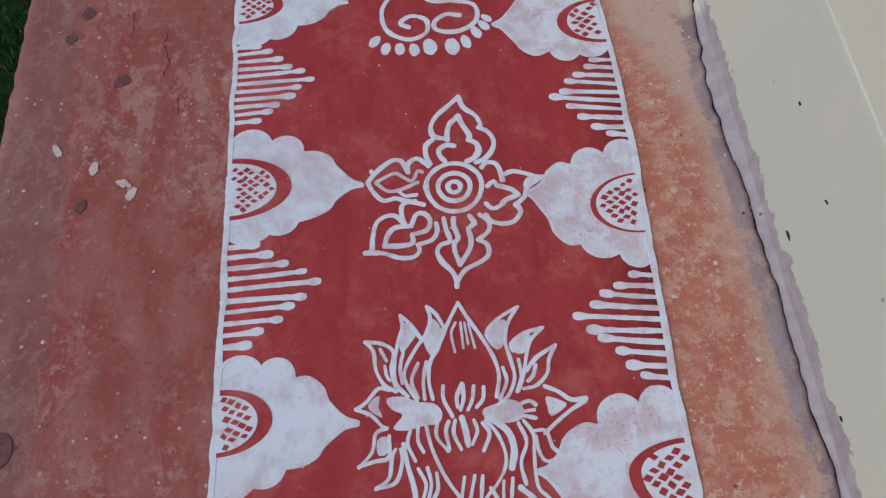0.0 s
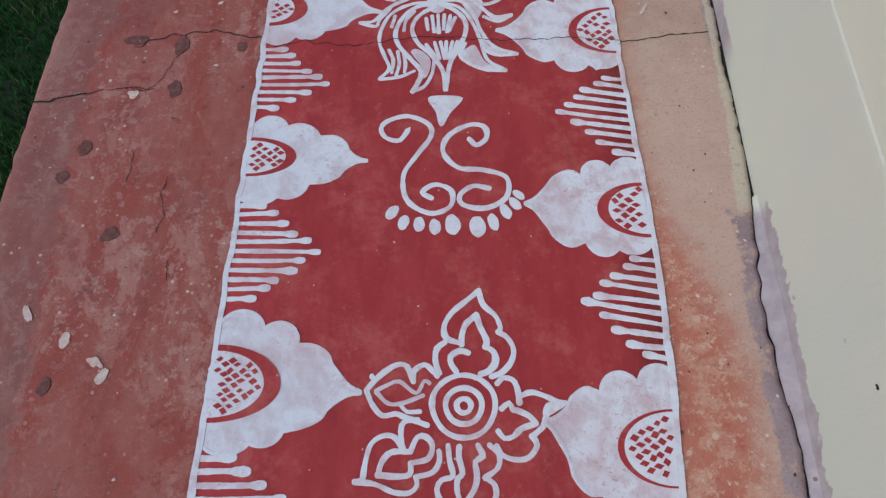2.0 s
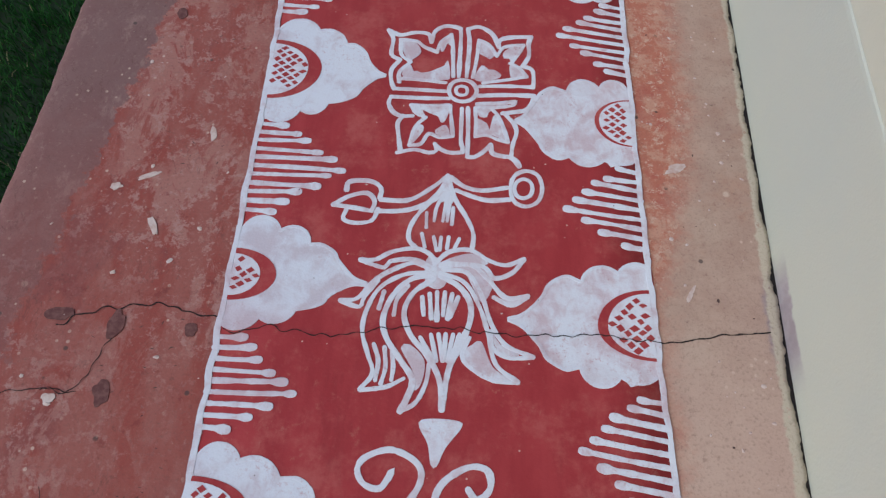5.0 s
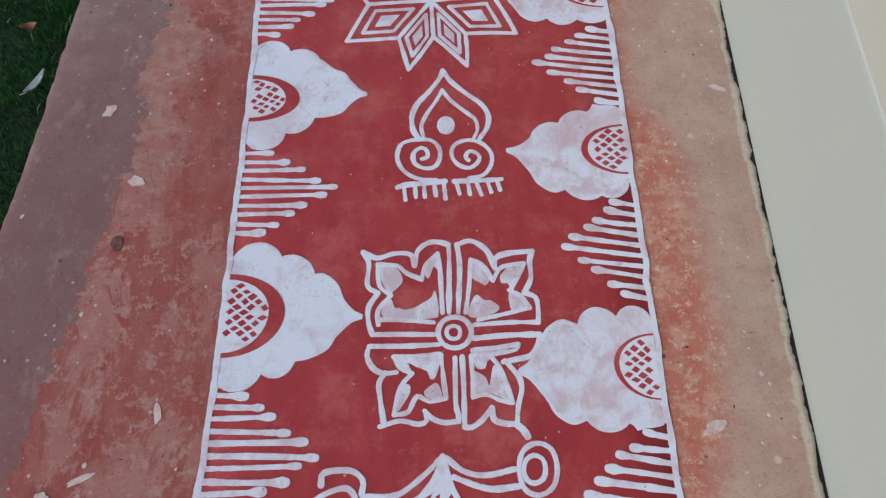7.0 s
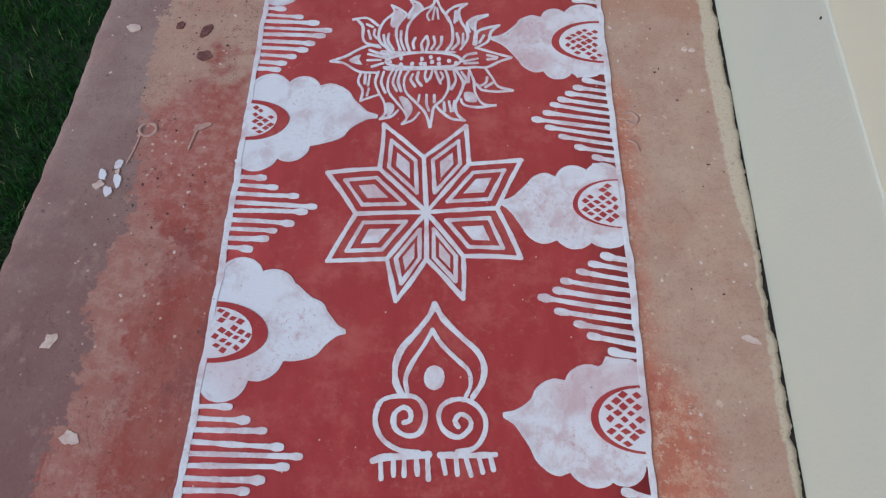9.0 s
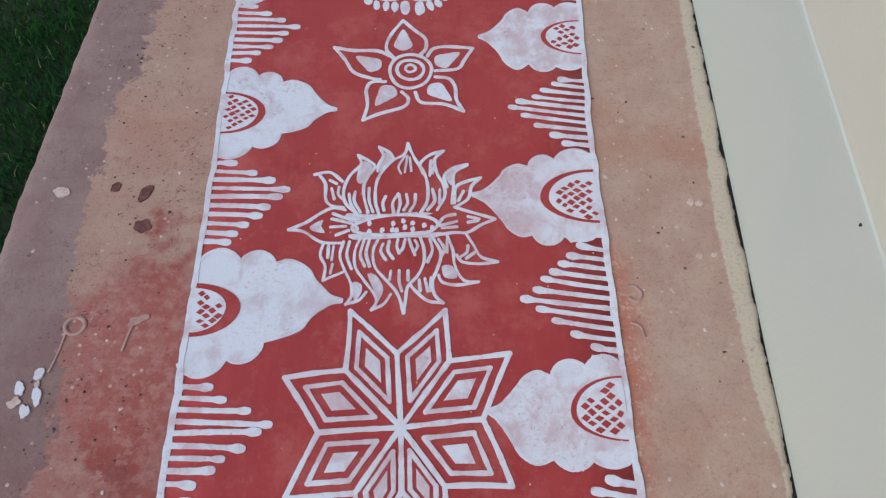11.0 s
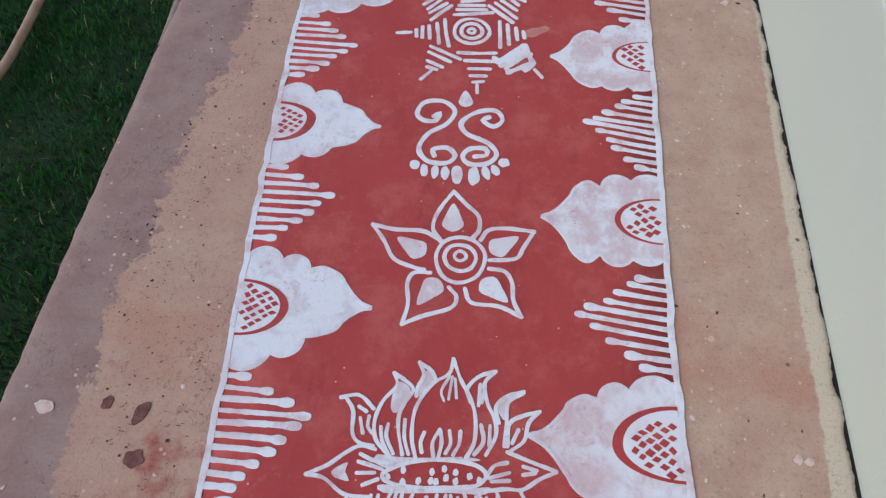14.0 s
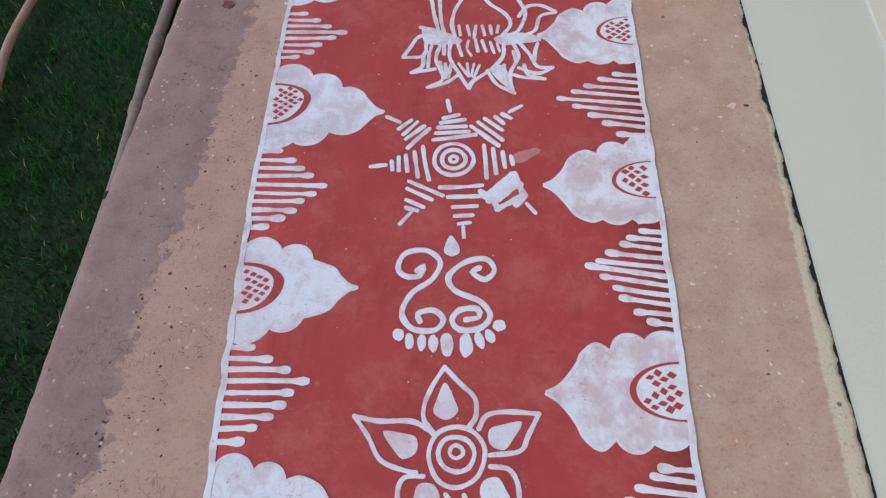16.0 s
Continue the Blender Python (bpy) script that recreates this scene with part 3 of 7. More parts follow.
def build_cloud(border, sgn, k, upper, lower, dome):
    """A scalloped half flower. Both sides run from the border over lobe tops and notches to the tip, which ends the upper one."""
    tip = upper[-1]
    ob = thing("half_flower", (border(tip[1]), tip[1]), "bright white scalloped half flower with a red latticed dome" if sgn > 0 else "milky pink-white scalloped half flower with a red latticed dome", "floor painting", "half flowers")
    rng = random.Random(k * 31 + (sgn > 0))
    RNG.seed(k * 7 + (sgn > 0))

    def side(q):
        first, second = arc3(q[0], q[1], q[2]), arc3(q[2], q[3], q[4])
        shoulder, hip, end_ = np.array(q[5]), np.array(q[6]), np.array(tip)
        out = np.array((0.0, 1.0 if q[5][1] > tip[1] else -1.0))
        full = shoulder * 0.45 + hip * 0.55 + (out * 0.6 + np.array((sgn, 0.0)) * 0.6) * 0.15 * np.linalg.norm(hip - shoulder)
        hollow = hip * 0.45 + end_ * 0.55 - out * 0.12 * np.linalg.norm(end_ - hip)
        last = [tuple(p) for p in spline([q[4], q[5], tuple(full), q[6], tuple(hollow), tip], 0.006)]
        return [first, second, last]

    ups, lows = side(upper), side(lower)
    start = [(border(upper[0][1]) - sgn * 0.004, upper[0][1])]
    end = [(border(lower[0][1]) - sgn * 0.004, lower[0][1])]
    walk_up = start + ups[0] + ups[1][1:] + ups[2][1:]
    walk_low = end + lows[0] + lows[1][1:] + lows[2][1:]
    ys = np.linspace(lower[0][1], upper[0][1], 12)[1:-1]
    inner_edge = [(border(y) - sgn * 0.004, y) for y in ys]
    filled(ob, "petal_wash", walk_up + walk_low[:-1][::-1] + inner_edge, DENSE if sgn > 0 else WASH, Z_LINE - 0.0006)
    # the rounded dabs of which it is brushed
    heart = np.array((border(dome[1][1]) + sgn * abs(tip[0] - border(tip[1])) * 0.34, dome[1][1]))
    for arc in (ups[0], ups[1], lows[0], lows[1]):
        edge = [np.array(p) for p in arc]
        mid = (edge[0] + edge[-1]) / 2
        depth = max(np.linalg.norm(p - mid) for p in edge)
        inward = (heart - mid) / np.linalg.norm(heart - mid)
        back = [p - 1.7 * np.dot(p - mid, -inward) * -inward for p in edge[1:-1]]
        if sgn < 0 and depth < 0.09 and rng.random() < 0.6:
            shape = [mid + (p - mid) * 0.92 for p in edge + back[::-1]]
            filled(ob, "dab", [tuple(shape[i]) for i in hull(shape)], MILKY if rng.random() < 0.5 else WASH, Z_LINE - 0.0003 + rng.random() * 0.0002)
    for arc in (*ups, *lows):
        mid = (np.array(arc[0]) + np.array(arc[-1])) / 2
        stroke(ob, "lobe_line", [tuple(mid + (np.array(q) - mid) * 0.955) for q in arc], 0.0085, smooth=False, mat=DENSE, lift=0.0001)
    # the dome, half round the border, and the bare crescent that frames it
    top, apex, bot, far = dome

    def half(a, y0, y1, n=26):
        pts = []
        for i in range(n):
            t = radians(90 - 180 * i / (n - 1))
            y = apex[1] + math.sin(t) * (y0 - apex[1] if t > 0 else apex[1] - y1)
            pts.append((border(y) + sgn * (0.006 + a * math.cos(t)), y))
        return pts

    a = abs(apex[0] - border(apex[1])) - 0.006
    grow = abs(far[0] - apex[0])
    filled(ob, "crescent", half(a + grow, top[1] + 0.4 * grow, bot[1] - 0.3 * grow), RED, Z_LINE + 0.0006, label="bare red crescent round the dome")
    filled(ob, "dome", half(a, top[1], bot[1]), LINE, Z_LINE + 0.0014, label="white dome with red lattice openings")
    cells = []
    size = rng.uniform(0.025, 0.029) if sgn > 0 else rng.uniform(0.027, 0.032)
    turn = rng.uniform(-0.15, 0.3)
    for i in range(-6, 7):
        for j in range(-6, 7):
            u, v = (i + j) * size * 0.5, (i - j) * size * 0.42
            u, v = u * math.cos(turn) - v * math.sin(turn) + a * 0.42, u * math.sin(turn) + v * math.cos(turn)
            b = (top[1] - apex[1]) if v > 0 else (apex[1] - bot[1])
            if u < 0.008 or (u / (a * 0.92)) ** 2 + (v / (b * 0.9)) ** 2 > 0.96 or rng.random() < 0.03:
                continue
            e, g = size * rng.uniform(0.30, 0.41), size * rng.uniform(0.20, 0.32)
            cx, cy = border(apex[1] + v) + sgn * (0.006 + u) + rng.uniform(-0.0015, 0.0015), apex[1] + v + rng.uniform(-0.0015, 0.0015)
            skew = rng.uniform(-0.25, 0.25)
            q = [(cx + e * math.cos(t), cy + g * math.sin(t), Z_LINE + 0.0021) for t in (turn + skew, turn + 1.57, turn + 3.14 + skew, turn + 4.71)]
            cells.append((q, [(0, 1, 2, 3)]))
    v, f = joined(cells)
    mesh_part("lattice", v, f, RED, ob, "red diamond openings of the lattice", smooth=False)


def build_comb(spec, border, sgn, k):
    tx, ty, top, bot = spec
    ob = thing("comb", (border(ty), ty), "graded white comb lines with round knobs beside the border", "floor painting", "comb triangles")
    rng = random.Random(k * 17 + 3 * (sgn > 0))
    n = max(8, round((top - bot) / 0.0240))
    drop = 0.012 if sgn < 0 else 0.0
    ys = [bot - drop + 0.012 + (top - bot - 0.018) * i / (n - 1) for i in range(n)]
    peak = min(range(n), key=lambda i: abs(ys[i] + 2 * drop - ty))
    depth = abs(tx - border(ty))
    for i, y in enumerate(ys):
        f = i / max(1, peak) if i <= peak else (n - 1 - i) / max(1, n - 1 - peak)
        ln = depth * (0.33 + 0.67 * f) + (rng.uniform(-0.007, 0.007) if i != peak else 0)
        slope = rng.uniform(-0.005, 0.005) + (0.026 * ln / depth if sgn < 0 else 0.0)
        x0 = border(y)
        pts = [(x0, y), (x0 + sgn * ln * 0.5, y + slope * 0.5 + rng.uniform(-0.0015, 0.0015)), (x0 + sgn * (ln - 0.008), y + slope)]
        stroke(ob, "comb_line", pts, rng.uniform(0.0104, 0.0130), knob=rng.uniform(0.006, 0.0095), mat=LINE2 if rng.random() < 0.45 else LINE)


build_cloud(lborder, 1, 0, [(-0.523, -0.373), (-0.479, -0.356), (-0.441, -0.383), (-0.409, -0.368), (-0.373, -0.413), (-0.345, -0.413), (-0.304, -0.470), (-0.245, -0.517)], [(-0.538, -0.648), (-0.498, -0.645), (-0.454, -0.617), (-0.423, -0.620), (-0.391, -0.589), (-0.360, -0.587), (-0.317, -0.555)], [(-0.524, -0.435), (-0.446, -0.492), (-0.529, -0.548), (-0.417, -0.491)])
build_cloud(lborder, 1, 1, [(-0.517, 0.185), (-0.472, 0.209), (-0.424, 0.170), (-0.387, 0.182), (-0.351, 0.134), (-0.315, 0.130), (-0.273, 0.085), (-0.211, 0.029)], [(-0.517, -0.083), (-0.470, -0.096), (-0.427, -0.074), (-0.393, -0.078), (-0.364, -0.051), (-0.331, -0.043), (-0.276, -0.001)], [(-0.519, 0.117), (-0.412, 0.043), (-0.514, -0.023), (-0.378, 0.039)])
build_cloud(lborder, 1, 2, [(-0.511, 0.700), (-0.473, 0.726), (-0.428, 0.695), (-0.390, 0.701), (-0.347, 0.666), (-0.311, 0.667), (-0.272, 0.622), (-0.227, 0.595)], [(-0.525, 0.492), (-0.477, 0.473), (-0.431, 0.493), (-0.393, 0.493), (-0.362, 0.530), (-0.324, 0.534), (-0.280, 0.571)], [(-0.512, 0.652), (-0.424, 0.605), (-0.511, 0.557), (-0.399, 0.608)])
build_cloud(lborder, 1, 3, [(-0.504, 1.208), (-0.463, 1.236), (-0.420, 1.201), (-0.387, 1.214), (-0.350, 1.172), (-0.324, 1.172), (-0.280, 1.131), (-0.214, 1.079)], [(-0.516, 0.974), (-0.475, 0.963), (-0.437, 0.991), (-0.399, 0.981), (-0.362, 1.011), (-0.331, 1.019), (-0.293, 1.049)], [(-0.508, 1.138), (-0.449, 1.088), (-0.510, 1.038), (-0.414, 1.100)])
build_cloud(lborder, 1, 4, [(-0.504, 1.804), (-0.454, 1.835), (-0.400, 1.800), (-0.363, 1.802), (-0.327, 1.759), (-0.304, 1.759), (-0.262, 1.702), (-0.216, 1.660)], [(-0.494, 1.507), (-0.455, 1.505), (-0.421, 1.540), (-0.389, 1.531), (-0.354, 1.564), (-0.321, 1.572), (-0.270, 1.619)], [(-0.500, 1.747), (-0.416, 1.671), (-0.494, 1.581), (-0.382, 1.676)])
build_cloud(lborder, 1, 5, [(-0.522, 2.390), (-0.474, 2.419), (-0.429, 2.384), (-0.391, 2.390), (-0.353, 2.359), (-0.317, 2.329), (-0.272, 2.291), (-0.228, 2.250)], [(-0.509, 2.103), (-0.462, 2.088), (-0.422, 2.137), (-0.388, 2.139), (-0.355, 2.181), (-0.316, 2.185), (-0.272, 2.218)], [(-0.518, 2.296), (-0.428, 2.234), (-0.514, 2.178), (-0.394, 2.248)])
build_cloud(lborder, 1, 6, [(-0.538, 2.938), (-0.492, 2.968), (-0.445, 2.938), (-0.409, 2.964), (-0.365, 2.935), (-0.334, 2.944), (-0.268, 2.888), (-0.204, 2.842)], [(-0.543, 2.687), (-0.495, 2.661), (-0.442, 2.702), (-0.401, 2.696), (-0.369, 2.742), (-0.329, 2.755), (-0.272, 2.804)], [(-0.534, 2.867), (-0.460, 2.822), (-0.536, 2.761), (-0.429, 2.833)])
build_cloud(lborder, 1, 7, [(-0.562, 3.487), (-0.529, 3.524), (-0.478, 3.491), (-0.445, 3.508), (-0.412, 3.476), (-0.382, 3.483), (-0.324, 3.439), (-0.260, 3.387)], [(-0.549, 3.234), (-0.503, 3.227), (-0.464, 3.267), (-0.427, 3.262), (-0.397, 3.308), (-0.370, 3.313), (-0.315, 3.355)], [(-0.562, 3.431), (-0.462, 3.374), (-0.552, 3.307), (-0.444, 3.380)])
build_cloud(lborder, 1, 8, [(-0.579, 4.007), (-0.541, 4.036), (-0.487, 4.002), (-0.449, 4.017), (-0.411, 3.975), (-0.380, 3.964), (-0.344, 3.934), (-0.300, 3.903)], [(-0.578, 3.777), (-0.527, 3.768), (-0.489, 3.803), (-0.446, 3.798), (-0.418, 3.827), (-0.388, 3.837), (-0.343, 3.874)], [(-0.581, 3.960), (-0.494, 3.916), (-0.575, 3.844), (-0.471, 3.924)])
build_cloud(lborder, 1, 9, [(-0.568, 4.595), (-0.518, 4.604), (-0.474, 4.560), (-0.432, 4.568), (-0.389, 4.517), (-0.362, 4.518), (-0.316, 4.475), (-0.269, 4.431)], [(-0.588, 4.314), (-0.540, 4.310), (-0.502, 4.331), (-0.455, 4.321), (-0.412, 4.362), (-0.372, 4.354), (-0.319, 4.388)], [(-0.572, 4.528), (-0.489, 4.479), (-0.576, 4.393), (-0.471, 4.486)])
build_cloud(lborder, 1, 10, [(-0.568, 5.140), (-0.518, 5.149), (-0.474, 5.105), (-0.432, 5.113), (-0.389, 5.062), (-0.362, 5.063), (-0.316, 5.020), (-0.269, 4.976)], [(-0.588, 4.859), (-0.540, 4.855), (-0.502, 4.876), (-0.455, 4.866), (-0.412, 4.907), (-0.372, 4.899), (-0.319, 4.933)], [(-0.572, 5.073), (-0.489, 5.024), (-0.576, 4.938), (-0.471, 5.031)])
build_cloud(rborder, -1, 0, [(0.392, -0.532), (0.356, -0.501), (0.315, -0.536), (0.276, -0.510), (0.228, -0.566), (0.193, -0.562), (0.139, -0.612), (0.093, -0.642)], [(0.383, -0.821), (0.331, -0.816), (0.288, -0.786), (0.246, -0.782), (0.203, -0.744), (0.175, -0.742), (0.133, -0.690)], [(0.398, -0.616), (0.289, -0.666), (0.390, -0.752), (0.265, -0.657)])
build_cloud(rborder, -1, 1, [(0.431, 0.074), (0.398, 0.089), (0.355, 0.050), (0.317, 0.073), (0.277, 0.031), (0.247, 0.040), (0.204, -0.003), (0.156, -0.028)], [(0.400, -0.233), (0.374, -0.237), (0.344, -0.199), (0.299, -0.207), (0.263, -0.172), (0.234, -0.169), (0.201, -0.103)], [(0.418, -0.010), (0.312, -0.080), (0.413, -0.154), (0.299, -0.074)])
build_cloud(rborder, -1, 2, [(0.420, 0.596), (0.390, 0.602), (0.354, 0.573), (0.322, 0.595), (0.284, 0.555), (0.257, 0.568), (0.204, 0.532), (0.143, 0.477)], [(0.427, 0.368), (0.389, 0.346), (0.352, 0.359), (0.311, 0.342), (0.280, 0.374), (0.244, 0.362), (0.194, 0.417)], [(0.416, 0.523), (0.338, 0.458), (0.428, 0.395), (0.312, 0.466)])
build_cloud(rborder, -1, 3, [(0.407, 1.153), (0.374, 1.159), (0.342, 1.134), (0.304, 1.149), (0.259, 1.112), (0.225, 1.124), (0.168, 1.066), (0.094, 1.013)], [(0.408, 0.898), (0.370, 0.884), (0.332, 0.896), (0.287, 0.873), (0.247, 0.911), (0.217, 0.905), (0.161, 0.959)], [(0.404, 1.087), (0.311, 1.005), (0.399, 0.940), (0.289, 1.016)])
build_cloud(rborder, -1, 4, [(0.399, 1.656), (0.367, 1.679), (0.329, 1.649), (0.293, 1.676), (0.246, 1.638), (0.211, 1.649), (0.165, 1.604), (0.113, 1.538)], [(0.397, 1.429), (0.369, 1.423), (0.329, 1.433), (0.284, 1.415), (0.246, 1.437), (0.217, 1.430), (0.170, 1.478)], [(0.402, 1.613), (0.323, 1.550), (0.399, 1.479), (0.312, 1.562)])
build_cloud(rborder, -1, 5, [(0.392, 2.207), (0.359, 2.209), (0.318, 2.190), (0.291, 2.195), (0.248, 2.158), (0.220, 2.160), (0.172, 2.113), (0.114, 2.082)], [(0.396, 1.989), (0.360, 1.952), (0.330, 1.959), (0.292, 1.947), (0.250, 1.974), (0.220, 1.966), (0.170, 2.020)], [(0.382, 2.149), (0.310, 2.082), (0.390, 2.018), (0.294, 2.094)])
build_cloud(rborder, -1, 6, [(0.393, 2.710), (0.359, 2.721), (0.324, 2.695), (0.290, 2.710), (0.249, 2.674), (0.221, 2.685), (0.179, 2.654), (0.110, 2.596)], [(0.396, 2.495), (0.361, 2.486), (0.322, 2.500), (0.285, 2.480), (0.245, 2.500), (0.210, 2.489), (0.163, 2.533)], [(0.397, 2.671), (0.296, 2.595), (0.398, 2.541), (0.284, 2.599)])
build_cloud(rborder, -1, 7, [(0.378, 3.262), (0.337, 3.270), (0.295, 3.236), (0.264, 3.250), (0.229, 3.215), (0.200, 3.221), (0.155, 3.180), (0.086, 3.130)], [(0.374, 3.014), (0.337, 3.005), (0.302, 3.019), (0.264, 2.993), (0.230, 3.019), (0.205, 3.015), (0.159, 3.061)], [(0.371, 3.201), (0.274, 3.122), (0.369, 3.061), (0.253, 3.131)])
build_cloud(rborder, -1, 8, [(0.412, 3.780), (0.372, 3.796), (0.333, 3.773), (0.297, 3.791), (0.259, 3.753), (0.229, 3.770), (0.182, 3.719), (0.112, 3.657)], [(0.392, 3.553), (0.356, 3.541), (0.323, 3.554), (0.287, 3.533), (0.251, 3.559), (0.218, 3.537), (0.171, 3.594)], [(0.400, 3.721), (0.301, 3.661), (0.396, 3.601), (0.287, 3.669)])
build_cloud(rborder, -1, 9, [(0.425, 4.329), (0.387, 4.337), (0.351, 4.311), (0.318, 4.323), (0.282, 4.288), (0.249, 4.299), (0.193, 4.239), (0.139, 4.190)], [(0.408, 4.088), (0.376, 4.080), (0.345, 4.094), (0.312, 4.077), (0.279, 4.090), (0.249, 4.081), (0.193, 4.133)], [(0.412, 4.259), (0.320, 4.201), (0.410, 4.153), (0.309, 4.206)])
build_cloud(rborder, -1, 10, [(0.438, 4.855), (0.400, 4.863), (0.364, 4.837), (0.331, 4.849), (0.295, 4.814), (0.262, 4.825), (0.206, 4.765), (0.152, 4.716)], [(0.421, 4.614), (0.389, 4.606), (0.358, 4.620), (0.325, 4.603), (0.292, 4.616), (0.262, 4.607), (0.206, 4.659)], [(0.425, 4.785), (0.333, 4.727), (0.423, 4.679), (0.322, 4.732)])
for k, q in enumerate(COMBS_LEFT):
    build_comb(q, lborder, 1, k)
for k, q in enumerate(COMBS_RIGHT):
    build_comb(q, rborder, -1, k)

# ---- the motifs down the middle of the band ----
def cm(c, *pts):
    """Points given in centimetres from a motif's centre."""
    return [(c[0] + x / 100, c[1] + y / 100) for x, y in pts]


def ink(ob, c, name, width, *pts, mat=None, closed=False):
    """A brushed line through points in centimetres from c."""
    return stroke(ob, name, cm(c, *pts), width / 100, mat=mat, closed=closed)


def wash(ob, c, name, *pts):
    """A thin milky patch."""
    line = spline(cm(c, *pts), closed=True)
    return filled(ob, name, [tuple(q) for q in line], LINE if name == "dot" else WASH)


def build_ornate_flower():
    c = (-0.003, 0.002)
    ob = thing("flower_motif", c, "white line flower with five heart petals and ringed centre", "floor painting")
    ink(ob, c, "petal", 1.24, (3.5, 25.3), (1.0, 23.1), (-2.4, 20.1), (-4.0, 17.0), (-3.5, 14.4), (-0.9, 13.4))
    ink(ob, c, "petal", 1.24, (3.5, 25.3), (4.5, 22.0), (7.0, 19.5), (8.0, 16.8), (7.5, 15.8))
    ink(ob, c, "petal", 1.19, (7.5, 15.8), (9.4, 14.5), (10.6, 11.9), (9.9, 9.1), (7.9, 6.9), (5.8, 6.1))
    ink(ob, c, "petal", 1.24, (-3.9, 13.4), (-5.5, 12.1), (-5.8, 9.4), (-5.0, 6.8))
    ink(ob, c, "inner_petal", 1.36, (-0.3, 13.0), (-0.2, 15.1), (0.7, 17.6), (2.9, 19.6))
    ink(ob, c, "inner_petal", 1.36, (2.9, 19.6), (3.7, 16.9), (5.0, 13.9), (4.7, 12.5))
    ink(ob, c, "inner_petal", 1.36, (4.7, 12.5), (6.4, 11.4), (6.7, 9.1), (5.3, 7.3), (3.6, 6.6))
    ink(ob, c, "inner_petal", 1.30, (1.0, 11.2), (-0.7, 11.6), (-2.6, 10.4), (-2.5, 8.7), (-1.5, 7.2))
    ink(ob, c, "petal", 1.25, (6.9, 4.6), (8.2, 5.8), (10.1, 5.4), (11.0, 3.5), (11.3, 0.7))
    ink(ob, c, "petal", 1.15, (11.5, 2.0), (13.8, 2.8), (16.6, 2.0), (19.1, 0.8), (20.8, 0.6))
    ink(ob, c, "petal", 1.15, (19.8, 0.2), (16.7, -1.8), (15.8, -4.1), (13.5, -6.1))
    ink(ob, c, "petal", 1.15, (13.5, -6.1), (14.4, -7.8), (12.6, -10.2), (10.0, -10.6), (7.6, -9.8), (6.4, -8.0))
    ink(ob, c, "petal", 1.15, (16.4, -1.5), (17.1, 0.1), (19.6, 0.5))
    ink(ob, c, "inner_petal", 1.19, (7.6, -0.6), (9.2, 0.6), (9.9, -0.8), (10.7, -0.9), (13.2, -2.1), (14.4, -3.6))
    ink(ob, c, "inner_petal", 1.15, (14.4, -3.6), (11.4, -4.6), (9.8, -6.1), (8.0, -6.5), (6.8, -5.1))
    ink(ob, c, "petal", 1.10, (5.0, -7.8), (6.8, -9.6), (6.5, -12.1), (4.0, -14.0))
    ink(ob, c, "petal", 1.05, (4.0, -14.0), (5.8, -15.4), (5.8, -17.9), (3.7, -19.5), (0.5, -20.9), (-1.6, -23.4), (-1.9, -24.8))
    ink(ob, c, "petal", 1.10, (-3.2, -7.9), (-2.9, -10.8), (-2.3, -13.7), (-4.4, -14.4), (-5.4, -16.1), (-4.5, -18.6), (-2.5, -21.2), (-1.8, -23.3))
    ink(ob, c, "inner_petal", 1.10, (2.7, -7.9), (3.6, -9.9), (2.1, -11.0), (2.4, -13.5), (1.8, -16.2), (-0.7, -19.6))
    ink(ob, c, "inner_petal", 1.10, (-1.0, -8.2), (-1.1, -10.0), (-0.4, -13.2), (-1.3, -14.1), (-1.5, -16.2), (-0.7, -19.3))
    ink(ob, c, "petal", 1.14, (-21.2, -14.8), (-19.8, -14.3), (-19.4, -11.3), (-18.4, -7.6), (-16.0, -6.0), (-13.8, -6.3), (-12.2, -8.3))
    ink(ob, c, "petal", 1.14, (-12.2, -8.3), (-12.6, -5.0), (-11.9, -3.2), (-9.3, -2.8))
    ink(ob, c, "petal", 1.10, (-21.2, -14.8), (-17.4, -15.2), (-13.7, -16.7), (-10.6, -16.8), (-9.2, -15.4), (-9.5, -13.9))
    ink(ob, c, "petal", 1.10, (-9.5, -13.9), (-6.2, -13.0), (-4.9, -10.9), (-5.0, -9.0))
    ink(ob, c, "inner_petal", 1.10, (-16.8, -13.4), (-16.1, -11.0), (-14.3, -9.2), (-10.6, -9.1), mat=LINE2)
    ink(ob, c, "inner_petal", 1.15, (-10.6, -9.1), (-9.3, -6.3), (-7.6, -6.2), (-6.3, -7.9), (-7.1, -10.4), (-10.5, -11.3), mat=LINE2)
    ink(ob, c, "inner_petal", 1.14, (-10.5, -11.3), (-10.7, -13.4), (-13.5, -13.8), (-16.8, -13.5), mat=LINE2)
    ink(ob, c, "petal", 1.23, (-19.8, 3.3), (-17.4, 6.1), (-14.0, 8.5), (-11.7, 8.2), (-10.3, 5.0))
    ink(ob, c, "petal", 1.19, (-10.3, 5.0), (-10.3, 7.1), (-8.1, 8.6), (-6.4, 7.3), (-5.4, 6.2))
    ink(ob, c, "petal", 1.14, (-19.8, 3.0), (-18.5, 0.2), (-16.4, -2.0), (-13.8, -1.6), (-12.4, -2.1), (-7.4, -3.9))
    ink(ob, c, "inner_petal", 0.91, (-17.8, 3.1), (-15.1, 4.5), (-13.1, 5.0), (-9.7, 2.6), (-8.1, 5.1), (-7.0, 4.7), mat=LINE2)
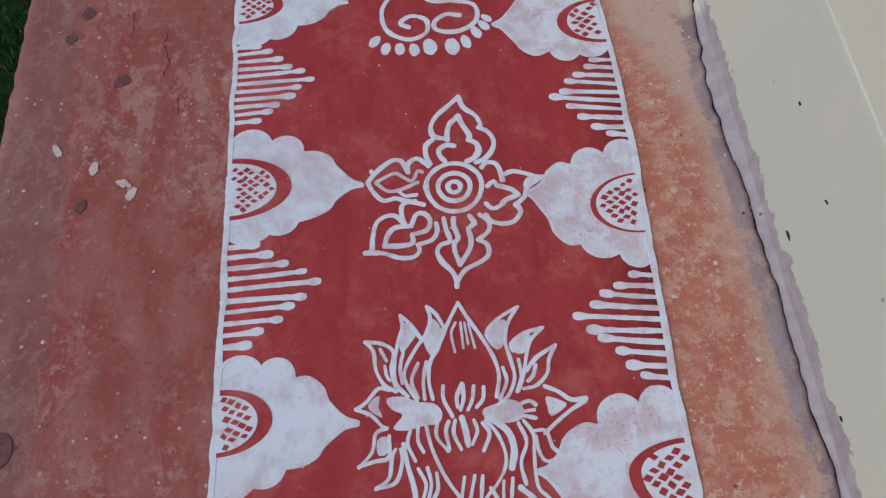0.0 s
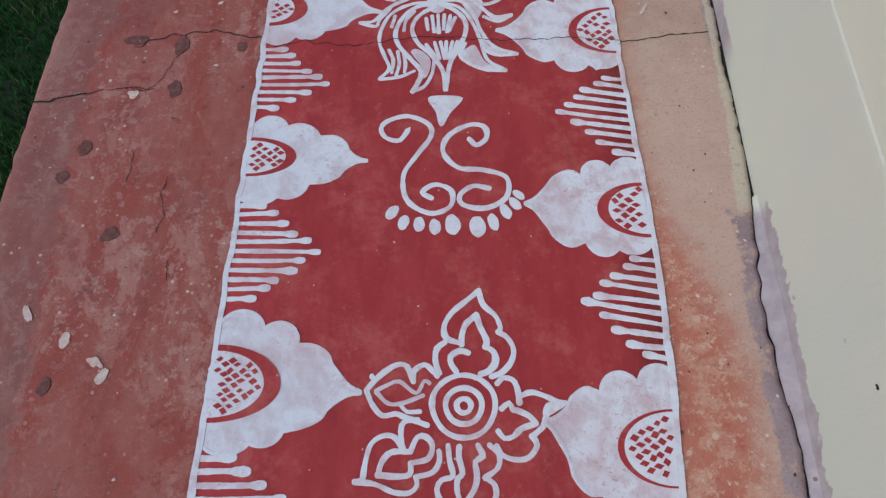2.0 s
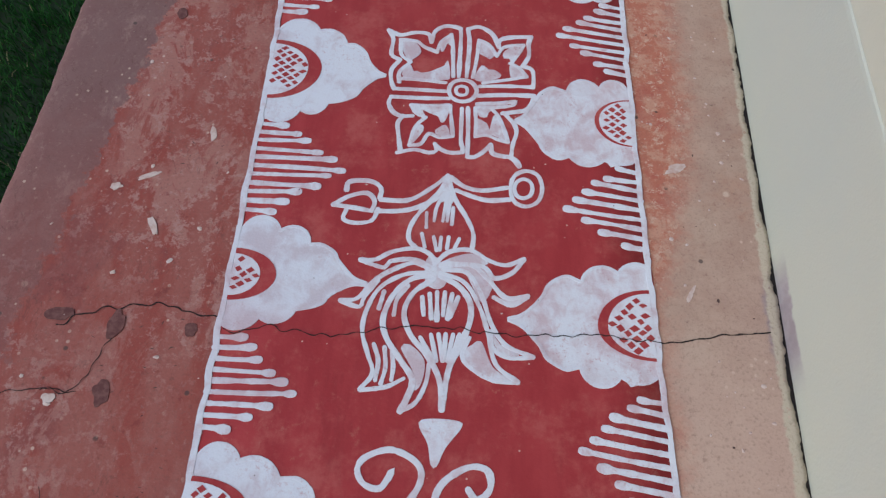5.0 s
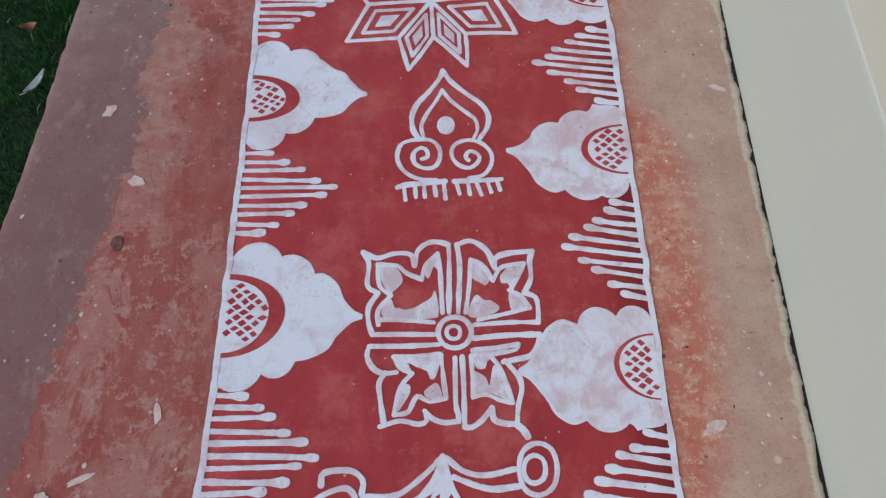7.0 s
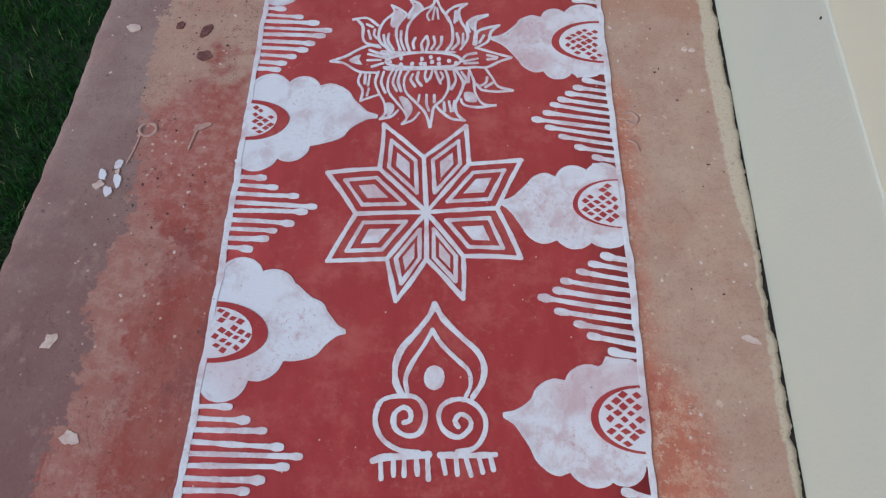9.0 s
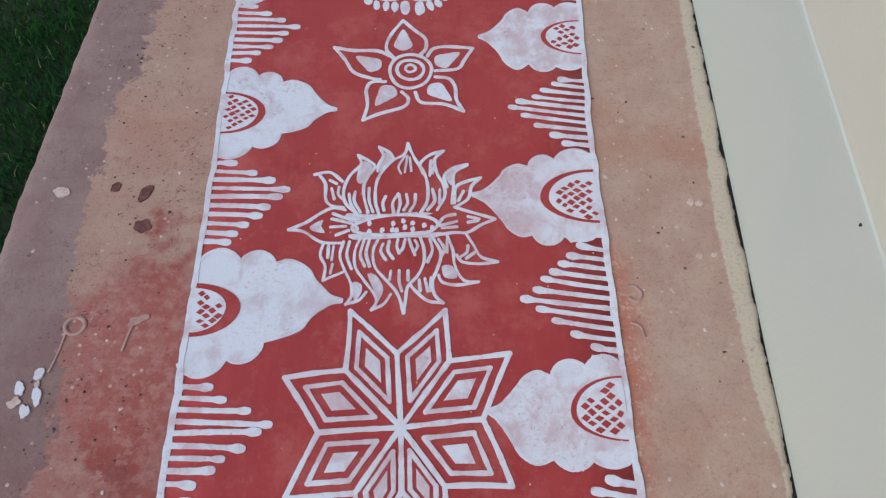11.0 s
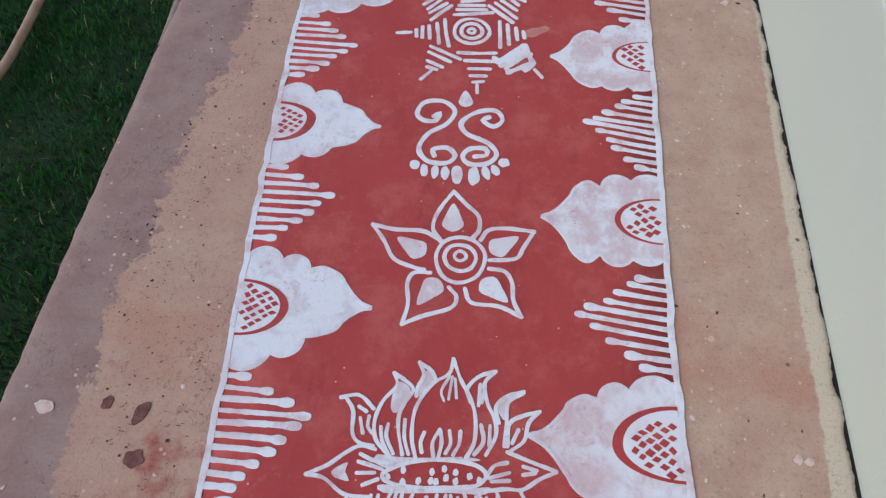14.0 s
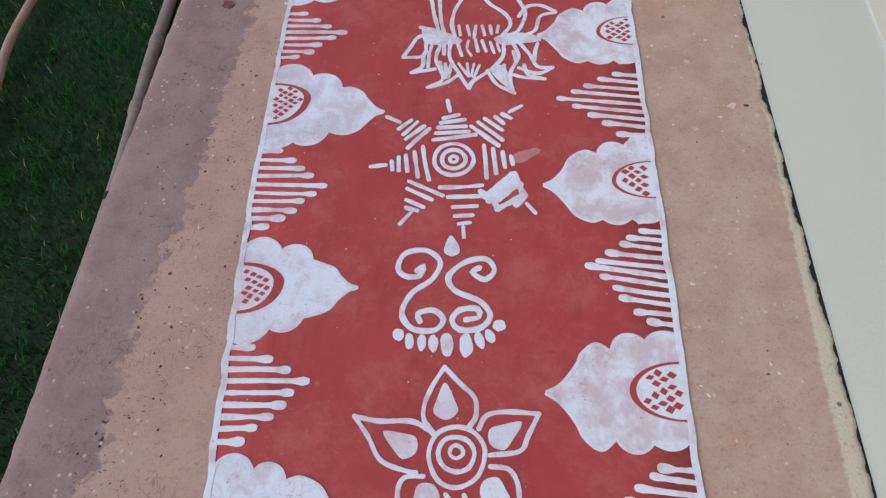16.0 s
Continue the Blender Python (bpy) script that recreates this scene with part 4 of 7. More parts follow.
    ink(ob, c, "inner_petal", 0.95, (-17.8, 2.8), (-15.4, 0.5), (-12.5, 0.5), (-8.3, 2.1), mat=LINE2)
    ink(ob, c, "inner_petal", 0.91, (-12.8, 0.2), (-11.5, -1.2), (-8.9, -1.2), mat=LINE2)
    for r, w in ((0.064, 0.0115), (0.037, 0.012), (0.0145, 0.0115)):
        ring(ob, c[0], c[1], r, w)
    filled(ob, "dot", blob(-0.192, 0.062, 0.006, 0.006), LINE)


def build_large_feet():
    c = (-0.05, 0.57)
    ob = thing("scroll_feet_motif", c, "pair of white scrolled foot shapes with oval toes", "floor painting", "foot motifs")
    stroke(ob, "scroll", cm(c, (-8.6, 10.3), (-8.0, 12.0), (-10.1, 8.5), (-13.4, 9.2), (-14.8, 11.9), (-13.2, 14.3), (-8.3, 15.8), (-3.2, 13.4), (-2.5, 9.7), (-6.0, 3.9), (-8.9, -1.6), (-7.9, -8.5), (-2.6, -12.0), (2.1, -10.2), (2.4, -5.9), (-1.4, -4.2), (-4.4, -6.3), (-2.3, -7.9)), 0.0128)
    stroke(ob, "scroll", cm(c, (6.9, 8.9), (8.6, 7.1), (11.1, 9.2), (10.6, 12.6), (6.8, 13.1), (1.8, 9.8), (0.5, 5.0), (4.1, 0.6), (10.1, -0.1), (15.5, -2.2), (15.3, -7.6), (10.4, -10.6), (5.1, -9.7), (4.5, -7.0), (7.6, -4.6), (11.2, -5.2)), 0.0128)
    for x, y, a, b, turn in ((-11.3, -11.8, 1.3, 2.1, -0.5), (-8.6, -14.5, 1.25, 2.0, -0.3), (-5.1, -15.0, 1.3, 2.0, -0.05), (-1.4, -15.6, 1.35, 2.1, 0.05), (2.7, -15.0, 1.75, 2.7, 0.1), (8.4, -15.5, 1.8, 2.8, 0.1), (12.0, -14.3, 1.25, 2.2, 0.25), (15.0, -11.5, 1.2, 2.1, 0.45), (17.2, -9.4, 1.15, 1.9, 0.6), (18.2, -7.0, 1.0, 1.6, 0.8)):
        filled(ob, "toe", blob(c[0] + x / 100, c[1] + y / 100, a / 100, b / 100, turn, 0.08), LINE)
    filled(ob, "heel_drop", [tuple(q) for q in spline(cm(c, (-2.9, 21.9), (0.8, 22.3), (4.9, 21.9), (5.2, 20.6), (2.2, 16.6), (0.6, 13.0), (-0.6, 13.2), (-1.4, 17.2), (-3.2, 20.4)), closed=True)], LINE)


def build_small_feet():
    c = (-0.095, 3.9)
    ob = thing("scroll_feet_motif", c, "smaller pair of white scrolled foot shapes under a drop", "floor painting", "foot motifs")
    stroke(ob, "scroll", cm(c, (-7.1, 4.8), (-5.6, 6.0), (-6.5, 3.4), (-9.7, 3.4), (-11.5, 5.6), (-9.9, 9.4), (-5.0, 10.2), (-1.7, 7.1), (-3.5, 2.6), (-8.0, -1.0), (-10.1, -6.0), (-7.6, -9.8), (-2.7, -10.1), (-0.8, -7.6), (-3.0, -5.3), (-6.5, -6.1), (-6.0, -8.0)), 0.0135)
    stroke(ob, "scroll", cm(c, (7.2, 5.5), (5.7, 4.4), (8.5, 2.5), (10.8, 4.9), (8.9, 7.9), (4.2, 7.1), (0.3, 3.4), (1.7, -0.3), (7.4, -3.1), (9.6, -6.6), (7.3, -9.6), (2.9, -10.0), (1.1, -7.7), (2.9, -5.2), (6.7, -4.9), (7.1, -6.9), (4.2, -7.6)), 0.0135)
    for px, py, a, b, turn in ((-10.7, -11.2, 1.25, 1.5, 0.0), (-8.2, -12.7, 1.0, 1.9, 0.05), (-5.5, -13.0, 1.0, 2.0, 0.0), (-3.0, -13.1, 1.05, 2.1, 0.0), (0.0, -13.5, 1.35, 2.9, 0.05), (4.2, -13.6, 1.45, 2.9, 0.05), (7.1, -12.5, 1.05, 2.0, 0.3), (9.4, -11.5, 1.05, 1.7, 0.5), (11.5, -9.0, 1.5, 1.4, 0.0)):
        filled(ob, "toe", blob(c[0] + px / 100, c[1] + py / 100, a / 100, b / 100, turn, 0.1), LINE)
    filled(ob, "heel_drop", [tuple(q) for q in spline(cm(c, (0.7, 14.4), (2.6, 11.4), (2.7, 9.6), (0.9, 8.6), (-0.8, 9.6), (-0.7, 11.6)), closed=True)], LINE)


def build_weeping_lotus():
    c = (-0.063, 1.143)
    ob = thing("weeping_lotus_motif", c, "white drooping lotus with two stems, a bud and a ring", "floor painting", "lotuses")
    ink(ob, c, "bud", 1.15, (1.6, 22.5), (-0.3, 17.9), (-4.3, 12.6), (-6.5, 8.2), (-6.5, 4.9), (-4.6, 2.9))
    ink(ob, c, "bud", 1.11, (1.6, 22.5), (3.5, 16.4), (6.4, 11.3), (8.0, 7.2), (7.8, 3.5))
    ink(ob, c, "hatch_stroke", 0.88, (1.1, 17.6), (-0.6, 14.0), (-1.1, 10.1), mat=LINE2)
    ink(ob, c, "hatch_stroke", 0.92, (1.8, 17.6), (0.9, 10.2), mat=LINE2)
    ink(ob, c, "hatch_stroke", 0.88, (2.5, 17.2), (1.9, 10.3), mat=LINE2)
    ink(ob, c, "hatch_stroke", 0.88, (-2.9, 12.2), (-2.8, 8.4), mat=LINE2)
    ink(ob, c, "hatch_stroke", 0.92, (3.2, 13.8), (3.0, 9.5), mat=LINE2)
    ink(ob, c, "hatch_stroke", 0.89, (-3.7, 6.7), (-2.9, 3.4), mat=LINE2)
    ink(ob, c, "hatch_stroke", 0.89, (-1.0, 6.0), (-0.2, 2.7), mat=LINE2)
    ink(ob, c, "hatch_stroke", 0.88, (0.7, 6.0), (0.5, 2.8), mat=LINE2)
    ink(ob, c, "hatch_stroke", 0.88, (2.4, 6.1), (2.1, 3.2), mat=LINE2)
    ink(ob, c, "hatch_stroke", 0.89, (4.8, 5.8), (3.8, 3.3), mat=LINE2)
    wash(ob, c, "bud_wash", (1.7, 21.6), (3.2, 16.8), (2.9, 15.0), (1.5, 15.8), (-0.2, 14.9), (-0.6, 16.9))
    ink(ob, c, "stem", 1.15, (1.0, 22.0), (-1.8, 19.2), (-7.2, 15.4), (-13.7, 15.1))
    ink(ob, c, "stem", 1.11, (0.1, 16.6), (-5.7, 13.3), (-9.8, 12.3), (-14.2, 12.1))
    ink(ob, c, "stem", 1.15, (2.4, 22.1), (5.9, 19.6), (10.1, 18.9), (15.7, 20.0))
    ink(ob, c, "stem", 1.18, (3.8, 18.6), (8.0, 17.0), (11.5, 16.3), (16.3, 16.8))
    ink(ob, c, "ring", 1.03, (20.3, 24.9), (23.1, 23.7), (24.0, 20.1), (22.9, 16.6), (20.1, 15.1), (17.4, 16.3), (16.5, 19.8), (17.5, 23.4), closed=True)
    ink(ob, c, "ring", 1.00, (19.6, 22.6), (21.2, 21.9), (21.7, 20.0), (21.1, 18.1), (19.4, 17.3), (17.9, 18.0), (17.4, 19.8), (18.0, 21.7), closed=True)
    ink(ob, c, "side_bud", 1.15, (-21.9, 17.4), (-21.4, 19.6), (-16.5, 20.0), (-13.9, 18.2), (-14.0, 15.6))
    ink(ob, c, "side_bud", 1.15, (-24.6, 13.2), (-21.0, 15.7), (-17.0, 16.7), (-15.1, 14.6), (-15.6, 12.0))
    ink(ob, c, "side_bud", 1.15, (-24.6, 13.2), (-19.4, 12.6), (-15.9, 12.0))
    ink(ob, c, "side_bud", 1.15, (-21.4, 12.2), (-21.9, 9.6), (-19.1, 8.7), (-15.4, 9.5), (-14.2, 12.5))
    ink(ob, c, "petal", 1.08, (-17.0, -0.5), (-13.7, -0.3), (-9.9, 1.9), (-4.6, 2.9), (-1.1, 1.1), (-0.4, -2.1))
    ink(ob, c, "petal", 1.08, (-17.0, -0.6), (-11.6, -2.2), (-10.4, -0.6), (-5.1, 0.1), (-0.4, -2.1))
    ink(ob, c, "petal", 1.04, (-20.5, -10.4), (-16.9, -9.8), (-14.0, -5.9), (-10.2, -2.9), (-5.1, -0.7), (-1.0, -2.1))
    ink(ob, c, "petal", 1.04, (-20.4, -10.6), (-16.2, -11.7), (-15.4, -9.4), (-12.7, -5.4))
    ink(ob, c, "petal", 0.97, (-1.0, -2.9), (-6.9, -3.6), (-12.0, -6.9), (-14.5, -12.0), (-15.1, -17.2), (-13.5, -22.2), (-12.2, -26.3), (-14.5, -29.7))
    ink(ob, c, "petal", 0.93, (-14.4, -29.9), (-9.3, -29.0), (-5.7, -27.1))
    ink(ob, c, "hatch_stroke", 0.97, (-12.4, -20.0), (-11.2, -23.5), (-11.5, -27.7), mat=LINE2)
    ink(ob, c, "hatch_stroke", 1.00, (-10.1, -20.6), (-9.6, -24.8), (-10.3, -28.3), mat=LINE2)
    ink(ob, c, "hatch_stroke", 0.93, (-8.5, -21.2), (-8.0, -24.8), (-8.2, -27.5), mat=LINE2)
    ink(ob, c, "hatch_stroke", 1.04, (-12.0, -11.9), (-11.2, -8.0), mat=LINE2)
    ink(ob, c, "hatch_stroke", 1.04, (-8.7, -13.2), (-8.2, -9.4), (-6.1, -6.3), mat=LINE2)
    ink(ob, c, "petal", 1.30, (-0.7, -3.3), (-5.5, -4.7), (-9.2, -8.7), (-10.9, -14.1), (-9.9, -18.4), (-6.5, -23.3), (-3.9, -27.3), (-4.9, -31.5), (-6.0, -33.8))
    ink(ob, c, "petal", 1.26, (-0.6, -4.5), (-4.7, -7.8), (-6.5, -12.4), (-4.9, -17.5), (-1.0, -22.0), (1.7, -27.1), (2.4, -33.1))
    ink(ob, c, "petal", 1.30, (2.4, -33.1), (3.5, -24.9), (5.8, -19.2), (7.7, -14.0), (7.6, -9.5), (5.0, -5.8), (1.0, -3.6))
    ink(ob, c, "petal", 0.97, (-6.0, -33.8), (-3.0, -32.0), (-1.1, -27.9), (-0.6, -23.7))
    wash(ob, c, "petal_wash", (-6.7, -20.5), (-4.8, -19.7), (-1.6, -23.1), (-2.0, -27.9), (-3.5, -29.4), (-4.0, -25.3))
    ink(ob, c, "hatch_stroke", 1.00, (-2.7, -18.1), (-1.4, -20.2), (0.3, -23.0))
    ink(ob, c, "hatch_stroke", 1.00, (-0.5, -17.3), (0.9, -23.0))
    ink(ob, c, "hatch_stroke", 1.00, (1.1, -17.2), (2.2, -22.9))
    ink(ob, c, "hatch_stroke", 1.00, (2.6, -17.1), (2.5, -22.2))
    ink(ob, c, "hatch_stroke", 0.97, (4.2, -17.1), (3.1, -22.9))
    ink(ob, c, "hatch_stroke", 1.00, (5.5, -17.0), (3.4, -24.2))
    ink(ob, c, "hatch_stroke", 1.04, (-2.8, -8.8), (-2.3, -12.9))
    ink(ob, c, "hatch_stroke", 1.04, (-1.2, -8.0), (-0.6, -13.6))
    ink(ob, c, "hatch_stroke", 1.04, (0.4, -7.5), (0.6, -13.9))
    ink(ob, c, "hatch_stroke", 1.04, (2.1, -7.5), (1.9, -12.8))
    ink(ob, c, "hatch_stroke", 1.04, (3.7, -7.8), (2.9, -13.5))
    ink(ob, c, "hatch_stroke", 1.00, (5.0, -8.5), (3.5, -13.1))
    ink(ob, c, "petal", 1.08, (-0.4, -0.5), (2.8, 2.5), (7.5, 3.1), (11.5, 0.8), (15.5, -0.2), (19.5, 1.6))
    ink(ob, c, "petal", 1.12, (19.5, 1.3), (16.7, -2.1), (12.8, -3.5), (10.2, -0.8), (1.6, -0.4))
    ink(ob, c, "petal", 1.08, (0.9, -1.2), (7.5, -0.6), (11.5, -3.9), (15.4, -8.0), (20.2, -7.4))
    ink(ob, c, "petal", 1.04, (20.2, -7.6), (16.6, -9.8), (12.8, -8.1))
    ink(ob, c, "petal", 1.04, (1.6, -2.0), (6.9, -2.6), (10.2, -7.9), (12.1, -13.8), (15.3, -18.8), (21.1, -21.2))
    ink(ob, c, "petal", 1.00, (21.1, -21.3), (15.8, -21.6), (12.7, -19.6), (12.1, -16.0))
    ink(ob, c, "petal", 1.00, (1.0, -2.8), (6.3, -4.9), (9.6, -10.2), (11.5, -16.0), (13.3, -23.1), (17.9, -26.7))
    ink(ob, c, "petal", 0.93, (17.9, -26.9), (12.7, -26.6), (7.8, -24.0), (6.2, -21.3), (7.7, -17.6))
    wash(ob, c, "petal_wash", (6.2, -21.3), (8.3, -19.1), (10.2, -18.3), (12.7, -23.8), (16.4, -26.4), (10.3, -25.7))
    wash(ob, c, "petal_wash", (0.9, -0.5), (7.5, 2.3), (11.5, 0.0), (10.2, -0.8), (12.8, -3.9), (10.2, -9.4), (6.2, -2.6))
    wash(ob, c, "petal_wash", (14.1, -8.4), (18.6, -8.2), (16.3, -9.5))
    wash(ob, c, "petal_wash", (12.7, -16.3), (14.3, -18.8), (18.3, -20.9), (15.2, -21.0), (13.1, -19.2))
    wash(ob, c, "heart_wash", (-2.4, 0.2), (-0.5, 1.1), (1.6, -1.2), (2.3, -5.1), (0.4, -6.8), (-2.2, -5.3))


def build_square_flower():
    c = (-0.022, 1.626)
    ob = thing("square_flower_motif", c, "square white line flower with four notched petals", "floor painting")
    ink(ob, c, "petal", 1.21, (-19.8, 18.7), (-16.6, 17.2), (-12.8, 18.3), (-9.2, 18.0), (-8.3, 15.3))
    ink(ob, c, "petal", 1.26, (-8.3, 15.3), (-7.6, 18.9), (-5.1, 21.0), (-2.3, 21.0), (-0.8, 20.4))
    ink(ob, c, "petal", 1.21, (-0.8, 20.4), (-0.6, 17.0), (-0.8, 4.2))
    ink(ob, c, "petal", 1.16, (-19.8, 18.7), (-18.4, 15.9), (-18.5, 10.6), (-16.2, 8.8))
    ink(ob, c, "petal", 1.16, (-16.2, 8.8), (-18.1, 5.5), (-18.0, 2.1), (-17.1, -0.6))
    ink(ob, c, "petal", 1.10, (-17.1, -0.6), (-11.4, -0.6), (-4.1, -0.7))
    ink(ob, c, "inner_petal", 1.03, (-16.4, 15.6), (-15.9, 10.6), (-13.4, 8.3))
    ink(ob, c, "inner_petal", 1.03, (-13.4, 8.3), (-16.0, 4.9), (-15.9, 1.6))
    ink(ob, c, "inner_petal", 1.03, (-16.4, 15.6), (-12.2, 15.3), (-10.0, 13.5), (-6.7, 12.0))
    ink(ob, c, "inner_petal", 1.03, (-6.7, 12.0), (-5.9, 15.3), (-3.2, 18.2))
    ink(ob, c, "inner_petal", 1.03, (-3.2, 18.2), (-2.7, 15.2), (-2.2, 4.2))
    ink(ob, c, "inner_petal", 0.98, (-15.9, 2.7), (-11.4, 2.6), (-4.1, 2.0))
    wash(ob, c, "petal_wash", (-16.3, 15.3), (-12.7, 15.0), (-11.1, 12.9), (-11.0, 11.2), (-12.6, 9.4), (-13.7, 8.9), (-15.3, 11.2))
    wash(ob, c, "petal_wash", (-5.7, 15.3), (-3.2, 17.6), (-3.1, 14.1), (-4.0, 15.2), (-5.1, 12.3), (-5.9, 12.9))
    wash(ob, c, "petal_wash", (-15.2, 5.5), (-13.4, 7.4), (-12.5, 5.4), (-11.5, 5.4), (-10.4, 4.9), (-8.3, 5.4), (-6.7, 6.3), (-4.6, 7.7), (-3.8, 9.4), (-3.0, 4.3), (-4.6, 2.9), (-14.1, 2.9))
    ink(ob, c, "petal", 1.21, (1.2, 20.4), (1.7, 15.2), (1.2, 4.2))
    ink(ob, c, "petal", 1.26, (1.2, 20.4), (3.8, 21.4), (6.0, 20.6), (8.1, 18.5), (9.5, 14.6))
    ink(ob, c, "petal", 1.26, (9.5, 14.6), (9.7, 17.0), (12.5, 18.2), (18.0, 18.7))
    ink(ob, c, "petal", 1.16, (18.0, 18.7), (17.3, 16.3), (17.3, 12.2), (15.7, 8.7))
    ink(ob, c, "petal", 1.21, (15.7, 8.7), (18.1, 7.5), (18.4, 4.1), (18.2, 1.9))
    ink(ob, c, "petal", 1.10, (18.2, 1.9), (12.2, 1.9), (4.6, 1.4))
    ink(ob, c, "inner_petal", 1.03, (4.2, 16.7), (3.7, 10.5), (2.8, 4.2))
    ink(ob, c, "inner_petal", 1.03, (4.2, 16.7), (6.9, 15.2), (8.9, 11.6))
    ink(ob, c, "inner_petal", 1.03, (8.9, 11.6), (10.7, 14.6), (13.4, 15.4), (15.9, 15.7))
    ink(ob, c, "inner_petal", 0.98, (15.9, 15.7), (14.9, 13.3), (12.8, 9.6))
    ink(ob, c, "inner_petal", 1.03, (12.3, 9.3), (14.6, 8.1), (16.6, 5.2))
    ink(ob, c, "inner_petal", 0.94, (16.6, 5.2), (12.3, 4.1), (5.4, 2.5))
    wash(ob, c, "petal_wash", (4.4, 16.4), (6.8, 14.6), (8.4, 12.2), (7.2, 10.5), (6.2, 11.1), (4.3, 12.5))
    wash(ob, c, "petal_wash", (10.6, 12.8), (12.9, 15.1), (15.0, 15.1), (13.1, 9.8), (12.1, 11.0), (10.8, 11.0))
    wash(ob, c, "petal_wash", (12.3, 8.7), (14.6, 7.8), (16.4, 5.5), (13.9, 4.7), (12.6, 4.7))
    wash(ob, c, "petal_wash", (3.3, 3.6), (4.5, 7.6), (5.6, 8.2), (6.8, 7.0), (8.2, 7.0), (9.7, 5.9), (9.9, 4.7), (6.4, 3.1))
    ink(ob, c, "ring", 1.10, (0.4, 3.2), (2.8, 2.3), (3.9, -0.2), (2.7, -2.8), (0.3, -3.7), (-2.1, -2.8), (-3.2, -0.2), (-2.1, 2.3), closed=True)
    ink(ob, c, "ring", 0.93, (0.1, 1.2), (1.2, 0.8), (1.5, -0.3), (1.1, -1.4), (0.0, -1.7), (-1.0, -1.3), (-1.4, -0.2), (-1.0, 0.8), closed=True)
    ink(ob, c, "petal", 1.15, (-17.6, -3.2), (-9.7, -3.2), (-3.1, -2.9))
    ink(ob, c, "petal", 1.15, (-17.6, -3.2), (-18.1, -5.1), (-16.9, -7.7), (-14.7, -9.0), (-11.9, -8.8))
    ink(ob, c, "petal", 1.15, (-14.3, -9.0), (-15.4, -11.2), (-15.0, -14.7), (-14.3, -18.8))
    ink(ob, c, "petal", 1.08, (-15.0, -19.9), (-10.9, -18.8), (-7.3, -19.5), (-5.6, -18.8), (-6.0, -16.9))
    ink(ob, c, "petal", 1.08, (-6.0, -16.9), (-4.6, -18.3), (-2.2, -19.2), (0.6, -19.0))
    ink(ob, c, "petal", 1.15, (0.8, -19.0), (0.8, -17.6), (0.3, -15.3), (0.3, -5.9))
    ink(ob, c, "inner_petal", 1.04, (-12.5, -5.5), (-7.9, -5.5), (-3.0, -5.0))
    ink(ob, c, "inner_petal", 0.97, (-12.3, -5.7), (-11.1, -7.9), (-8.6, -9.1))
    ink(ob, c, "inner_petal", 0.97, (-8.6, -9.1), (-10.7, -11.4), (-11.6, -14.1), (-12.2, -17.6))
    ink(ob, c, "inner_petal", 0.98, (-12.2, -17.6), (-9.4, -17.0), (-7.6, -13.9), (-5.1, -14.9), (-1.7, -14.3))
    ink(ob, c, "inner_petal", 0.97, (-1.7, -14.1), (-2.2, -9.7), (-2.6, -5.2))
    wash(ob, c, "petal_wash", (-12.1, -5.9), (-3.4, -5.0), (-3.7, -9.8), (-4.9, -10.3), (-5.5, -8.7), (-7.8, -7.7), (-9.5, -6.9), (-8.6, -8.9), (-9.9, -8.7))
    wash(ob, c, "petal_wash", (-10.7, -11.7), (-9.3, -11.4), (-9.0, -13.1), (-11.4, -16.9), (-11.7, -15.0))
    wash(ob, c, "petal_wash", (-6.2, -13.0), (-3.6, -11.1), (-2.5, -14.1), (-5.1, -14.4))
    ink(ob, c, "petal", 1.15, (1.8, -5.6), (2.0, -12.1), (2.0, -19.9))
    ink(ob, c, "petal", 1.15, (2.0, -20.1), (3.4, -20.2), (5.4, -18.9), (7.4, -16.6))
    ink(ob, c, "petal", 1.15, (7.6, -16.4), (8.0, -18.7), (10.2, -19.5), (12.6, -19.6))
    ink(ob, c, "petal", 1.08, (12.6, -19.3), (13.0, -15.9), (13.9, -12.4), (13.3, -9.8), (10.7, -6.5))
    ink(ob, c, "petal", 1.28, (4.4, -1.6), (11.1, -1.0), (18.3, -0.8))
    ink(ob, c, "petal", 1.15, (18.3, -0.8), (18.0, -2.7), (16.1, -5.4), (13.2, -6.2), (10.3, -6.8))
    ink(ob, c, "tail", 1.38, (12.2, -19.6), (13.6, -20.6), (14.5, -22.1))
    ink(ob, c, "inner_petal", 0.92, (3.6, -5.5), (3.9, -10.7), (3.8, -14.2))
    ink(ob, c, "inner_petal", 0.92, (3.8, -14.2), (6.6, -13.6), (9.4, -14.8), (11.8, -15.3))
    ink(ob, c, "inner_petal", 1.04, (11.8, -15.2), (10.7, -11.2), (9.4, -7.7), (7.8, -5.6))
    ink(ob, c, "inner_petal", 1.04, (4.0, -4.2), (9.5, -3.6), (13.6, -3.0))
    ink(ob, c, "inner_petal", 0.98, (13.6, -3.1), (13.2, -4.1), (8.6, -5.1), (4.5, -5.3))
    wash(ob, c, "petal_wash", (4.0, -4.4), (13.2, -3.2), (9.5, -4.8), (7.0, -6.7), (6.6, -8.1), (4.9, -8.2), (4.1, -6.7))
    wash(ob, c, "petal_wash", (3.9, -8.9), (6.6, -10.1), (7.2, -11.9), (7.8, -9.2), (8.6, -7.3), (10.7, -11.7), (11.6, -14.9), (7.0, -13.2), (4.2, -14.0))


